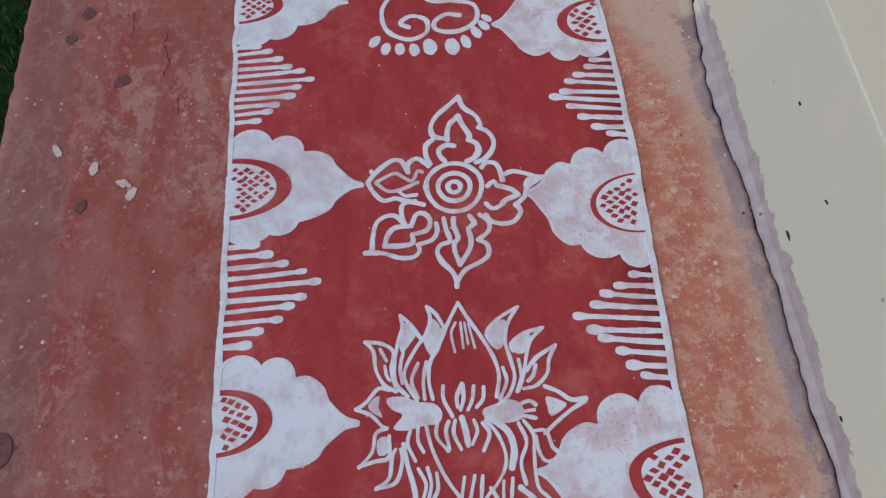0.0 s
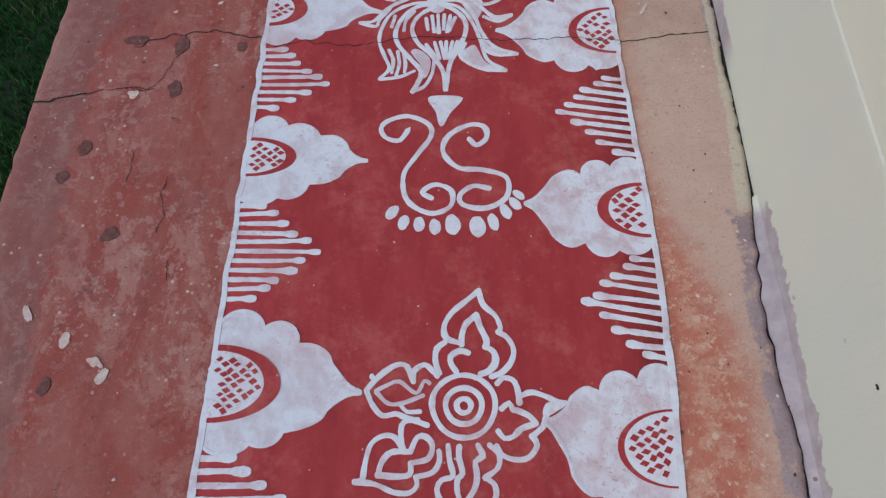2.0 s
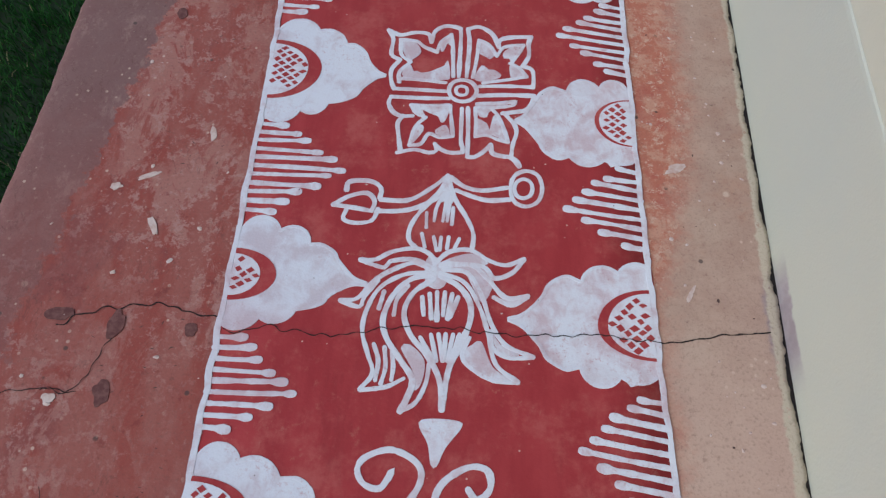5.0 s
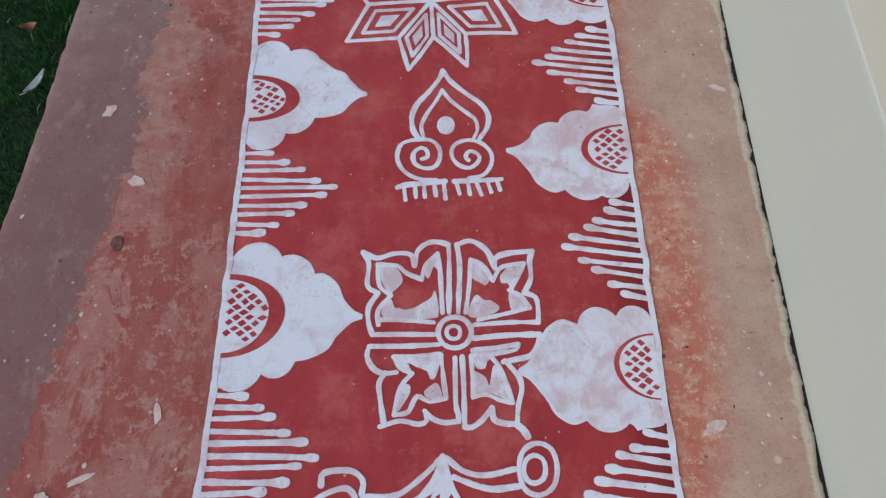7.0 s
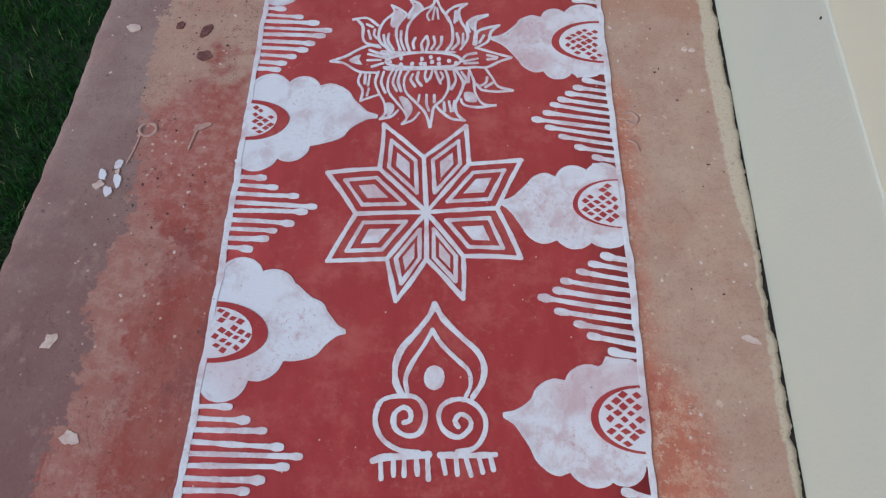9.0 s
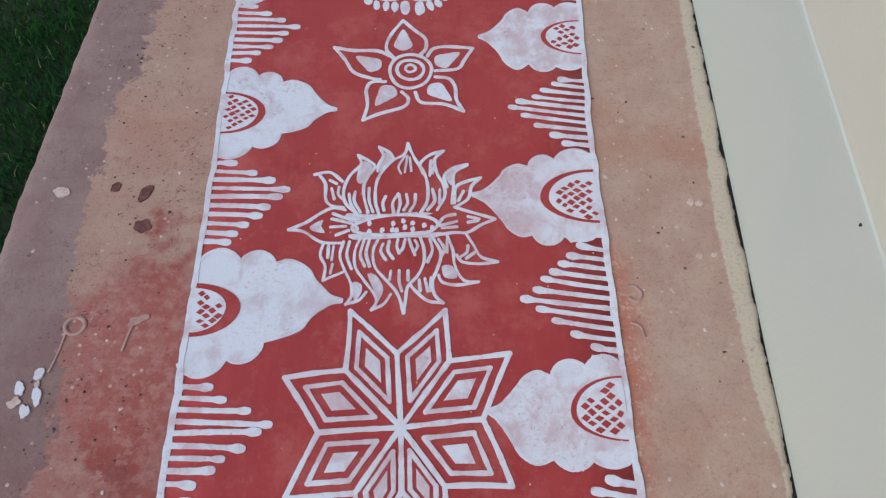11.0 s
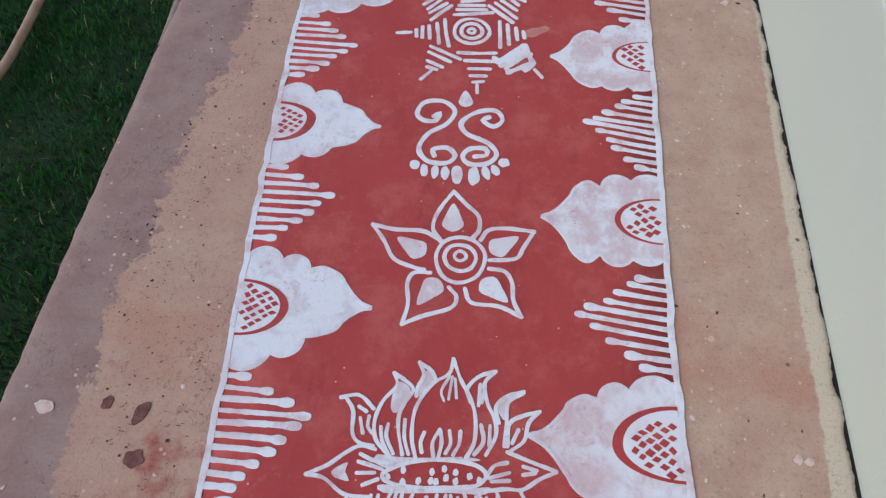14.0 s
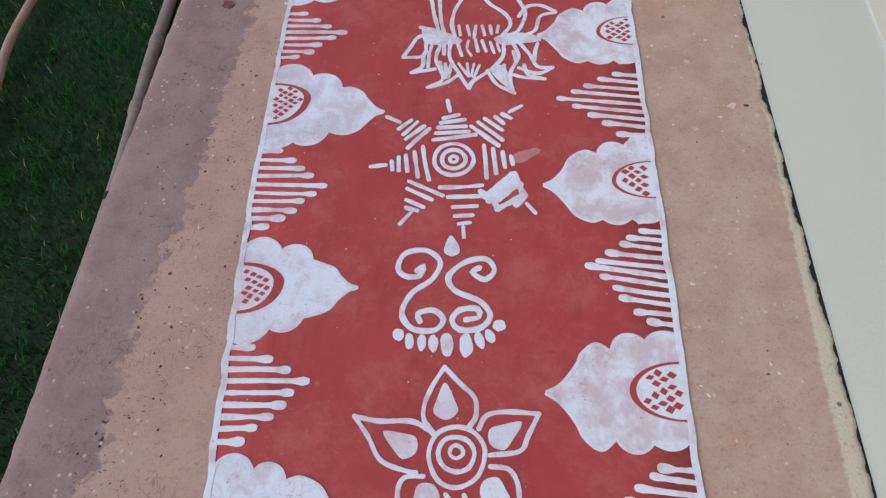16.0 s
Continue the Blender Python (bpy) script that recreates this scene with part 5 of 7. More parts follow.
def build_onion_feet():
    c = (-0.033, 2.12)
    ob = thing("onion_feet_motif", c, "white onion arch with dot over two spirals and combed feet", "floor painting")
    ink(ob, c, "arch", 1.32, (-0.4, 20.4), (-1.4, 17.6), (-4.1, 13.5), (-6.9, 9.8), (-8.1, 6.1), (-7.8, 2.2), (-6.5, -0.2))
    ink(ob, c, "arch", 1.31, (-0.4, 20.4), (1.7, 16.9), (5.7, 12.9), (9.2, 9.7), (10.7, 6.4), (10.3, 2.9), (8.4, -0.3))
    ink(ob, c, "inner_arch", 1.00, (-0.6, 14.2), (-2.1, 11.0), (-4.5, 6.8), (-5.8, 3.2), (-5.3, 0.3))
    ink(ob, c, "inner_arch", 0.95, (-0.6, 14.2), (1.4, 11.1), (4.9, 7.7), (7.4, 5.3), (7.9, 2.3), (7.0, -0.1))
    ink(ob, c, "spiral", 1.07, (-5.6, -6.2), (-4.3, -5.6), (-4.4, -3.9), (-5.8, -3.0), (-7.6, -4.5), (-7.4, -7.3), (-5.0, -8.8), (-2.5, -8.3), (-1.3, -5.7), (-1.6, -2.9), (-3.6, -0.8), (-7.2, -0.7), (-10.4, -1.8), (-11.5, -4.7), (-11.1, -7.5), (-9.3, -10.1), (-6.0, -11.8), (-2.3, -12.1))
    ink(ob, c, "spiral", 1.07, (5.5, -6.6), (4.8, -5.4), (5.9, -4.0), (7.8, -4.9), (8.0, -6.7), (5.8, -8.7), (3.0, -7.8), (1.5, -5.3), (1.9, -2.7), (3.9, -1.2), (6.5, -0.9), (9.1, -2.0), (11.0, -4.7), (10.8, -8.0), (8.8, -10.8), (5.4, -11.6))
    ink(ob, c, "foot_bar", 1.36, (-11.3, -14.0), (-9.1, -13.3), (-4.6, -12.9), (-0.3, -12.4))
    ink(ob, c, "foot_bar", 1.27, (2.0, -12.4), (5.4, -12.3), (9.0, -12.2), (13.1, -11.9))
    ink(ob, c, "toe_stroke", 0.96, (-9.8, -13.9), (-9.4, -17.4))
    ink(ob, c, "toe_stroke", 1.01, (-7.2, -13.8), (-7.0, -16.7))
    ink(ob, c, "toe_stroke", 0.95, (-5.1, -13.5), (-4.9, -16.6))
    ink(ob, c, "toe_stroke", 1.02, (-2.7, -13.2), (-2.3, -16.3))
    ink(ob, c, "toe_stroke", 1.02, (-0.5, -12.7), (-0.1, -17.1))
    ink(ob, c, "toe_stroke", 1.02, (2.5, -12.8), (3.2, -15.9))
    ink(ob, c, "toe_stroke", 1.01, (5.2, -12.7), (5.6, -16.0))
    ink(ob, c, "toe_stroke", 0.95, (7.2, -12.8), (8.3, -16.1))
    ink(ob, c, "toe_stroke", 1.02, (9.8, -12.5), (10.6, -15.4))
    ink(ob, c, "toe_stroke", 1.02, (12.1, -12.4), (12.7, -14.8))
    wash(ob, c, "dot", (0.1, 6.2), (1.8, 5.5), (2.4, 3.6), (1.8, 1.6), (0.2, 0.8), (-1.4, 1.6), (-2.0, 3.4), (-1.4, 5.4))


def build_star():
    c = (-0.066, 2.561)
    ob = thing("star_motif", c, "eight-pointed white star of nested diamonds", "floor painting")
    tips = [(-0.186, 2.817), (0.023, 2.822), (0.162, 2.723), (0.157, 2.448), (0.026, 2.34), (-0.124, 2.327), (-0.286, 2.421), (-0.313, 2.663)]
    dips = [(-0.187, 2.681), (-0.08, 2.72), (0.033, 2.705), (0.102, 2.58), (0.024, 2.447), (-0.06, 2.436), (-0.151, 2.432), (-0.233, 2.549)]
    for i, tip in enumerate(tips):
        a, b = dips[i], dips[(i + 1) % 8]
        stroke(ob, "ray", [c, ((c[0] + a[0]) / 2, (c[1] + a[1]) / 2 + 0.001), a], 0.0115)
        stroke(ob, "point", [a, ((a[0] + tip[0]) / 2 + 0.002, (a[1] + tip[1]) / 2), tip], 0.0115)
        stroke(ob, "point", [tip, ((b[0] + tip[0]) / 2, (b[1] + tip[1]) / 2 + 0.002), b], 0.0115)
        kite = [np.array(q) for q in (c, a, tip, b)]
        mid = sum(kite) / 4
        loop = [mid + (q - mid) * 0.60 for q in kite]
        for u, v in zip(loop, loop[1:] + loop[:1]):
            stroke(ob, "diamond", [tuple(u), tuple((u + v) / 2), tuple(v)], 0.010, mat=LINE2)
        filled(ob, "diamond_fill", [tuple(mid + (q - mid) * 0.30) for q in kite], WASH if i % 3 else LINE)


def build_near_lotus():
    c = (-0.040, -0.52)
    ob = thing("lotus_motif", c, "white line lotus with flared hatched petals, near a half flower", "floor painting", "lotuses")
    ink(ob, c, "bud", 0.83, (1.6, 23.7), (-0.1, 20.9), (-1.5, 18.4), (-3.2, 14.8), (-5.4, 11.3), (-6.0, 7.5), (-5.5, 3.7))
    ink(ob, c, "bud", 0.83, (1.6, 23.7), (3.4, 19.9), (5.7, 15.6), (7.7, 11.1), (8.3, 7.2), (7.3, 2.9))
    ink(ob, c, "hatch_stroke", 0.61, (0.6, 19.3), (-0.5, 17.1), (-0.1, 13.0), mat=LINE2)
    ink(ob, c, "hatch_stroke", 0.58, (1.7, 19.2), (1.7, 13.7), mat=LINE2)
    ink(ob, c, "hatch_stroke", 0.58, (2.5, 19.1), (2.8, 14.5), mat=LINE2)
    ink(ob, c, "hatch_stroke", 0.55, (3.3, 18.8), (4.1, 13.5), mat=LINE2)
    ink(ob, c, "petal", 0.86, (-5.1, 23.5), (-3.4, 21.8), (-2.0, 18.7), (-2.3, 17.9))
    ink(ob, c, "petal", 0.83, (-5.1, 23.5), (-4.6, 20.7), (-5.7, 17.6), (-8.2, 14.4), (-10.7, 10.2), (-10.6, 7.4), (-8.7, 3.7))
    wash(ob, c, "petal_wash", (-4.3, 20.7), (-2.6, 18.5), (-2.7, 15.0), (-4.5, 12.3), (-6.0, 14.2), (-6.3, 17.1))
    ink(ob, c, "petal", 0.86, (-10.8, 22.0), (-8.9, 20.0), (-7.1, 16.9))
    ink(ob, c, "petal", 0.83, (-10.8, 22.0), (-10.6, 19.3), (-11.6, 16.5), (-12.7, 12.0), (-12.7, 7.6), (-10.5, 4.7))
    wash(ob, c, "petal_wash", (-10.2, 20.4), (-7.9, 17.8), (-9.2, 15.7), (-11.1, 13.9), (-11.4, 16.5))
    ink(ob, c, "hatch_stroke", 0.78, (-10.7, 14.1), (-11.6, 10.8), (-11.4, 7.5), mat=LINE2)
    ink(ob, c, "hatch_stroke", 0.79, (-7.9, 11.3), (-9.5, 7.8), (-8.4, 4.2), mat=LINE2)
    ink(ob, c, "hatch_stroke", 0.79, (-6.2, 11.4), (-7.1, 7.6), (-7.1, 3.8), mat=LINE2)
    ink(ob, c, "petal", 0.86, (-18.5, 16.9), (-15.2, 16.3), (-12.8, 14.3), (-13.4, 10.4), (-12.8, 7.1))
    ink(ob, c, "petal", 0.78, (-18.5, 16.9), (-16.9, 14.7), (-16.6, 10.8), (-15.1, 7.6), (-12.8, 6.0))
    ink(ob, c, "hatch_stroke", 0.66, (-15.5, 15.1), (-14.3, 12.5), mat=LINE2)
    ink(ob, c, "hatch_stroke", 0.62, (-14.7, 11.4), (-14.5, 9.4), (-13.8, 8.3), mat=LINE2)
    ink(ob, c, "side_petal", 0.83, (-21.0, 3.1), (-18.8, 4.4), (-16.3, 6.9), (-14.1, 6.4))
    ink(ob, c, "side_petal", 0.83, (-21.0, 3.1), (-18.1, 1.7), (-16.1, -0.6), (-15.1, -1.2))
    wash(ob, c, "petal_wash", (-18.6, 3.6), (-17.2, 5.1), (-16.1, 5.2), (-16.5, 3.1), (-15.8, 1.0), (-17.8, 2.2))
    wash(ob, c, "heart_wash", (-14.8, 4.6), (-11.6, 4.8), (-8.5, 3.4), (-5.4, 2.8), (-3.9, 0.9), (-4.7, -1.2), (-7.3, -1.4), (-11.5, -2.0), (-13.8, -1.3), (-11.8, 1.1), (-13.9, 2.4))
    wash(ob, c, "heart_wash", (4.2, 0.6), (7.3, 1.6), (10.0, 2.1), (12.0, 0.9), (12.2, -1.3), (11.0, -2.2), (7.8, -2.4), (4.8, -1.6))
    ink(ob, c, "stamen", 0.83, (-3.2, 6.1), (-3.4, 3.5), (-1.9, -0.1))
    ink(ob, c, "stamen", 0.83, (0.6, 6.3), (-0.7, 3.7), (-0.7, 1.6))
    ink(ob, c, "stamen", 0.83, (0.8, 6.0), (0.6, 3.1), (-0.2, 1.0))
    ink(ob, c, "stamen", 0.79, (2.9, 5.5), (2.4, 2.9), (1.3, 0.9))
    ink(ob, c, "stamen", 0.79, (4.9, 5.1), (4.5, 2.7), (3.0, 1.2))
    ink(ob, c, "stamen", 0.75, (-2.8, -1.1), (-3.5, -2.8), (-3.1, -6.4))
    ink(ob, c, "stamen", 0.75, (-1.5, -1.0), (-2.0, -3.5), (-0.8, -6.7))
    ink(ob, c, "stamen", 0.76, (2.2, -1.3), (2.7, -3.4), (1.4, -5.9))
    ink(ob, c, "stamen", 0.79, (3.9, -2.0), (5.0, -4.2), (3.5, -7.3))
    ink(ob, c, "stamen", 0.75, (-4.8, -0.1), (-5.4, -3.7), (-3.4, -6.7))
    ink(ob, c, "stamen", 1.21, (-0.1, -0.6), (0.4, -3.2), (0.6, -6.0))
    ink(ob, c, "petal", 0.83, (14.0, 21.5), (10.1, 19.6), (7.0, 16.9), (7.3, 14.6), (8.7, 13.0))
    ink(ob, c, "petal", 0.79, (14.0, 21.5), (11.6, 18.2), (10.5, 14.3), (11.1, 10.2), (11.4, 6.3), (9.5, 2.7), (7.2, 1.3))
    wash(ob, c, "petal_wash", (7.0, 16.9), (10.0, 19.0), (11.4, 18.2), (10.2, 13.7), (8.7, 12.7), (7.2, 14.0))
    ink(ob, c, "petal", 0.86, (18.6, 16.4), (14.6, 15.6), (11.6, 13.6), (11.9, 12.1))
    ink(ob, c, "petal", 0.79, (18.6, 16.4), (15.8, 14.0), (14.5, 11.0), (13.4, 7.2), (11.8, 3.6))
    wash(ob, c, "petal_wash", (11.9, 13.8), (15.7, 15.5), (15.6, 13.8), (14.0, 11.4), (12.4, 11.5))
    ink(ob, c, "petal", 0.83, (20.7, 12.4), (16.6, 10.3), (14.0, 7.7))
    ink(ob, c, "petal", 0.79, (20.7, 12.4), (18.9, 9.5), (18.2, 6.8), (15.7, 4.5), (12.9, 4.0))
    ink(ob, c, "hatch_stroke", 0.77, (16.0, 8.6), (15.2, 6.5), (14.0, 5.5), mat=LINE2)
    ink(ob, c, "hatch_stroke", 0.79, (9.3, 8.7), (9.7, 5.9), (7.9, 2.3), mat=LINE2)
    ink(ob, c, "hatch_stroke", 0.79, (12.7, 10.1), (12.8, 6.7), (11.5, 3.6), mat=LINE2)
    ink(ob, c, "hatch_stroke", 0.79, (10.3, 0.5), (13.6, 1.5), (14.8, 0.6), mat=LINE2)
    ink(ob, c, "hatch_stroke", 0.76, (10.7, -0.6), (14.4, -0.4), mat=LINE2)
    ink(ob, c, "hatch_stroke", 0.79, (11.7, -1.2), (14.4, -2.0), mat=LINE2)
    ink(ob, c, "side_petal", 1.03, (17.2, 4.1), (19.7, 2.8), (22.1, 0.9), (25.0, 0.9))
    ink(ob, c, "side_petal", 0.79, (24.9, 0.4), (21.7, -1.1), (18.2, -3.4), (15.8, -5.2))
    wash(ob, c, "petal_wash", (17.2, 2.0), (20.4, 0.7), (20.8, -0.3), (17.6, -2.0), (17.1, -0.2))
    ink(ob, c, "bud", 0.71, (4.5, -1.5), (6.5, -4.3), (7.6, -8.0), (7.2, -10.9), (5.3, -13.7), (3.0, -16.0), (1.1, -19.4), (0.3, -21.6))
    ink(ob, c, "bud", 0.75, (-7.3, -1.4), (-6.6, -5.6), (-5.2, -9.7), (-3.7, -12.8), (-2.0, -15.5), (-0.4, -19.3), (0.3, -21.6))
    ink(ob, c, "petal", 1.34, (5.3, -1.1), (8.6, -4.0), (9.4, -7.7), (8.5, -11.0))
    ink(ob, c, "petal", 0.71, (12.0, -2.3), (13.5, -5.0), (13.2, -8.5), (12.9, -12.4), (13.2, -15.4), (14.9, -17.2), (16.9, -20.5))
    ink(ob, c, "petal", 0.75, (10.9, -2.7), (12.0, -6.4), (10.4, -10.2), (10.8, -14.2))
    ink(ob, c, "petal", 0.76, (13.8, -4.5), (16.1, -4.7), (16.9, -7.9), (18.5, -9.3))
    ink(ob, c, "petal", 0.75, (13.9, -5.6), (14.2, -8.6), (15.5, -10.5), (18.5, -9.5))
    ink(ob, c, "petal", 0.98, (-12.0, -4.6), (-11.5, -8.6), (-10.7, -12.1), (-10.4, -14.7), (-11.0, -18.3))
    ink(ob, c, "petal", 0.75, (-10.5, -2.2), (-11.2, -4.6), (-9.9, -8.0))
    ink(ob, c, "petal", 0.75, (-8.9, -1.3), (-9.1, -4.3), (-8.2, -6.4))
    ink(ob, c, "petal", 0.75, (-20.9, -8.2), (-18.2, -5.5), (-17.3, -2.0), (-15.1, -1.2))
    ink(ob, c, "petal", 0.79, (-20.9, -8.0), (-17.6, -7.3), (-15.0, -6.8), (-14.7, -2.8))
    ink(ob, c, "petal", 0.79, (-17.8, -12.4), (-15.2, -10.7), (-14.4, -6.8), (-13.6, -5.4))
    ink(ob, c, "petal", 0.75, (-17.8, -12.4), (-14.0, -11.6), (-12.5, -8.0), (-12.6, -5.5))
    wash(ob, c, "petal_wash", (-17.1, -3.3), (-15.0, -3.0), (-15.0, -5.8), (-17.0, -6.3))
    ink(ob, c, "hatch_stroke", 0.71, (-9.5, -9.5), (-8.2, -12.4), (-8.9, -14.9))
    ink(ob, c, "hatch_stroke", 0.71, (-7.7, -9.5), (-7.2, -12.5), (-7.9, -15.0))
    ink(ob, c, "hatch_stroke", 0.71, (-6.0, -10.6), (-6.0, -13.5), (-6.9, -15.1))
    ink(ob, c, "hatch_stroke", 0.71, (-0.8, -11.9), (-1.7, -15.6))
    ink(ob, c, "hatch_stroke", 0.71, (1.2, -11.8), (0.0, -15.7))
    ink(ob, c, "hatch_stroke", 0.71, (2.7, -12.0), (2.0, -15.9))
    ink(ob, c, "hatch_stroke", 0.75, (4.0, -14.3), (5.0, -16.2))
    ink(ob, c, "hatch_stroke", 0.71, (6.6, -13.3), (6.2, -16.3))
    ink(ob, c, "hatch_stroke", 0.71, (8.4, -13.0), (7.7, -16.5))
    ink(ob, c, "hatch_stroke", 1.21, (9.7, -14.8), (11.9, -16.9))


def build_seeded_lotus():
    c = (-0.096, 3.038)
    ob = thing("lotus_motif", c, "white line lotus with seeded oval heart and flared petals", "floor painting", "lotuses")
    ink(ob, c, "bud", 0.83, (2.3, 24.2), (1.6, 21.0), (-1.4, 18.8), (-3.7, 15.6), (-5.0, 11.9), (-5.0, 6.9), (-3.9, 3.0))
    ink(ob, c, "bud", 0.84, (2.3, 24.2), (4.2, 19.6), (6.4, 15.8), (7.5, 11.8), (7.5, 7.1), (6.1, 3.9))
    ink(ob, c, "hatch_stroke", 0.61, (1.7, 20.3), (0.2, 17.1), (0.9, 15.0), mat=LINE2)
    ink(ob, c, "hatch_stroke", 0.61, (2.3, 20.3), (1.8, 15.4), mat=LINE2)
    ink(ob, c, "hatch_stroke", 0.58, (2.9, 19.9), (3.4, 15.8), mat=LINE2)
    ink(ob, c, "petal", 0.83, (-4.8, 23.0), (-2.1, 21.3), (-1.1, 19.5))
    ink(ob, c, "petal", 0.83, (-4.8, 23.0), (-3.6, 20.2), (-4.7, 17.7), (-4.9, 15.6))
    wash(ob, c, "petal_wash", (-3.7, 21.2), (-1.4, 19.9), (-3.1, 16.3), (-4.9, 15.9))
    ink(ob, c, "petal", 0.83, (-9.9, 20.3), (-7.3, 18.7), (-5.6, 17.0), (-7.0, 14.2), (-8.0, 11.5), (-7.8, 8.1), (-6.6, 3.6))
    ink(ob, c, "petal", 0.84, (-9.9, 20.3), (-9.1, 17.6), (-11.6, 14.1), (-12.8, 10.0), (-12.1, 6.1), (-8.9, 2.9))
    wash(ob, c, "petal_wash", (-9.1, 18.3), (-6.2, 17.0), (-7.5, 13.5), (-8.6, 11.8), (-9.9, 12.8))
    ink(ob, c, "petal", 0.87, (-20.2, 14.3), (-16.5, 15.0), (-13.3, 12.4))
    ink(ob, c, "petal", 0.81, (-19.2, 14.3), (-17.4, 11.6), (-17.0, 7.3), (-15.6, 5.4), (-12.6, 4.8))
    ink(ob, c, "hatch_stroke", 0.81, (-16.3, 12.6), (-14.7, 11.7), mat=LINE2)
    ink(ob, c, "hatch_stroke", 0.81, (-14.0, 10.7), (-14.1, 8.7), (-13.1, 7.4), mat=LINE2)
    ink(ob, c, "hatch_stroke", 0.81, (-15.8, 10.3), (-14.9, 7.3), mat=LINE2)
    ink(ob, c, "hatch_stroke", 0.81, (-10.0, 9.4), (-10.1, 6.8), (-8.4, 3.6), mat=LINE2)
    ink(ob, c, "hatch_stroke", 0.81, (-6.7, 10.5), (-6.5, 6.9), (-5.4, 3.7), mat=LINE2)
    ink(ob, c, "hatch_stroke", 0.81, (-11.4, 8.7), (-10.9, 6.1), (-9.5, 3.6), mat=LINE2)
    ink(ob, c, "heart_ring", 0.77, (-10.1, -0.5), (-7.0, 1.4), (-1.8, 2.8), (3.5, 3.1), (8.2, 2.4), (10.1, 0.7), (8.2, -1.4), (3.1, -2.1), (-2.7, -2.5), (-8.5, -2.0), closed=True)
    ink(ob, c, "stamen", 0.81, (-2.6, 8.2), (-3.2, 6.3), (-2.8, 4.3))
    ink(ob, c, "stamen", 0.81, (0.4, 9.0), (-0.8, 6.3), (-0.4, 3.4))
    ink(ob, c, "stamen", 0.81, (0.6, 8.8), (1.0, 6.4), (0.5, 3.5))
    ink(ob, c, "stamen", 0.77, (2.4, 8.9), (2.8, 6.4), (1.9, 4.4))
    ink(ob, c, "stamen", 0.77, (4.6, 8.9), (4.5, 6.4), (3.4, 4.2))
    ink(ob, c, "stamen", 0.74, (-2.6, -5.0), (-3.1, -6.8), (-1.8, -9.1), mat=LINE2)
    ink(ob, c, "stamen", 0.74, (-1.2, -4.3), (-1.4, -6.7), (-0.1, -8.8), mat=LINE2)
    ink(ob, c, "stamen", 0.77, (0.8, -3.7), (0.6, -5.5), (1.2, -7.3), mat=LINE2)
    ink(ob, c, "stamen", 0.74, (2.5, -3.6), (2.0, -6.1), (1.2, -7.0), mat=LINE2)
    ink(ob, c, "stamen", 0.74, (3.4, -3.6), (4.0, -5.4), (4.9, -7.8), mat=LINE2)
    ink(ob, c, "stamen", 0.74, (4.8, -3.9), (5.5, -5.4), (4.6, -7.2), mat=LINE2)
    ink(ob, c, "petal", 0.87, (11.3, 22.1), (7.9, 20.8), (5.5, 17.9), (6.4, 15.1))
    ink(ob, c, "petal", 0.81, (11.3, 22.1), (9.1, 19.4), (9.8, 15.2), (11.4, 11.9), (11.7, 8.5), (9.9, 4.6))
    ink(ob, c, "hatch_stroke", 0.83, (8.2, 19.0), (8.0, 14.5), mat=LINE2)
    ink(ob, c, "hatch_stroke", 0.83, (9.2, 18.7), (8.6, 15.2), mat=LINE2)
    ink(ob, c, "petal", 0.87, (17.2, 18.1), (14.1, 17.0), (11.6, 14.6), (12.3, 11.2))
    ink(ob, c, "petal", 0.81, (17.2, 17.8), (14.1, 15.6), (13.8, 11.2), (13.5, 6.6))
    wash(ob, c, "petal_wash", (12.0, 14.6), (14.7, 16.7), (14.1, 14.6), (13.5, 11.9), (12.6, 12.6))
    ink(ob, c, "petal", 0.81, (20.5, 14.1), (17.1, 13.0), (14.4, 11.2), (14.1, 6.6))
    ink(ob, c, "petal", 0.81, (20.5, 14.1), (18.3, 11.7), (17.4, 8.0), (14.7, 5.7))
    ink(ob, c, "hatch_stroke", 0.81, (16.2, 10.0), (15.0, 7.3), mat=LINE2)
    ink(ob, c, "hatch_stroke", 0.81, (8.7, 10.5), (9.3, 7.2), (7.6, 4.6), mat=LINE2)
    ink(ob, c, "hatch_stroke", 0.81, (10.5, 10.5), (10.5, 6.6), mat=LINE2)
    ink(ob, c, "side_petal", 0.81, (-24.9, -1.5), (-21.0, 0.5), (-17.8, 3.1), (-15.0, 4.7), (-12.0, 4.2))
    ink(ob, c, "side_petal", 0.78, (-24.9, -1.5), (-21.3, -2.0), (-17.0, -4.7), (-11.8, -4.9))
    wash(ob, c, "petal_wash", (-20.0, -0.6), (-18.1, 0.9), (-17.0, 1.2), (-17.4, -0.4), (-16.4, -2.2), (-19.3, -1.7))
    wash(ob, c, "heart_wash", (-11.6, 3.2), (-7.1, 3.0), (-1.3, 3.3), (5.2, 3.9), (8.8, 3.6), (6.4, 3.1), (-1.2, 2.8), (-7.0, 1.6), (-9.3, 0.7), (-11.8, 1.6))
    wash(ob, c, "heart_wash", (-10.8, -2.7), (-8.5, -2.4), (-2.7, -2.9), (3.1, -2.5), (8.3, -1.8), (11.1, -1.6), (10.0, -2.9), (3.1, -3.1), (-3.2, -3.6), (-9.6, -3.9))
    ink(ob, c, "hatch_stroke", 0.81, (-14.8, 3.1), (-11.8, 1.9), (-9.4, 1.7))
    ink(ob, c, "hatch_stroke", 0.77, (-15.0, 1.6), (-12.3, 1.0), (-10.2, 0.4))
    ink(ob, c, "hatch_stroke", 0.81, (-15.1, -0.6), (-11.6, -0.3))
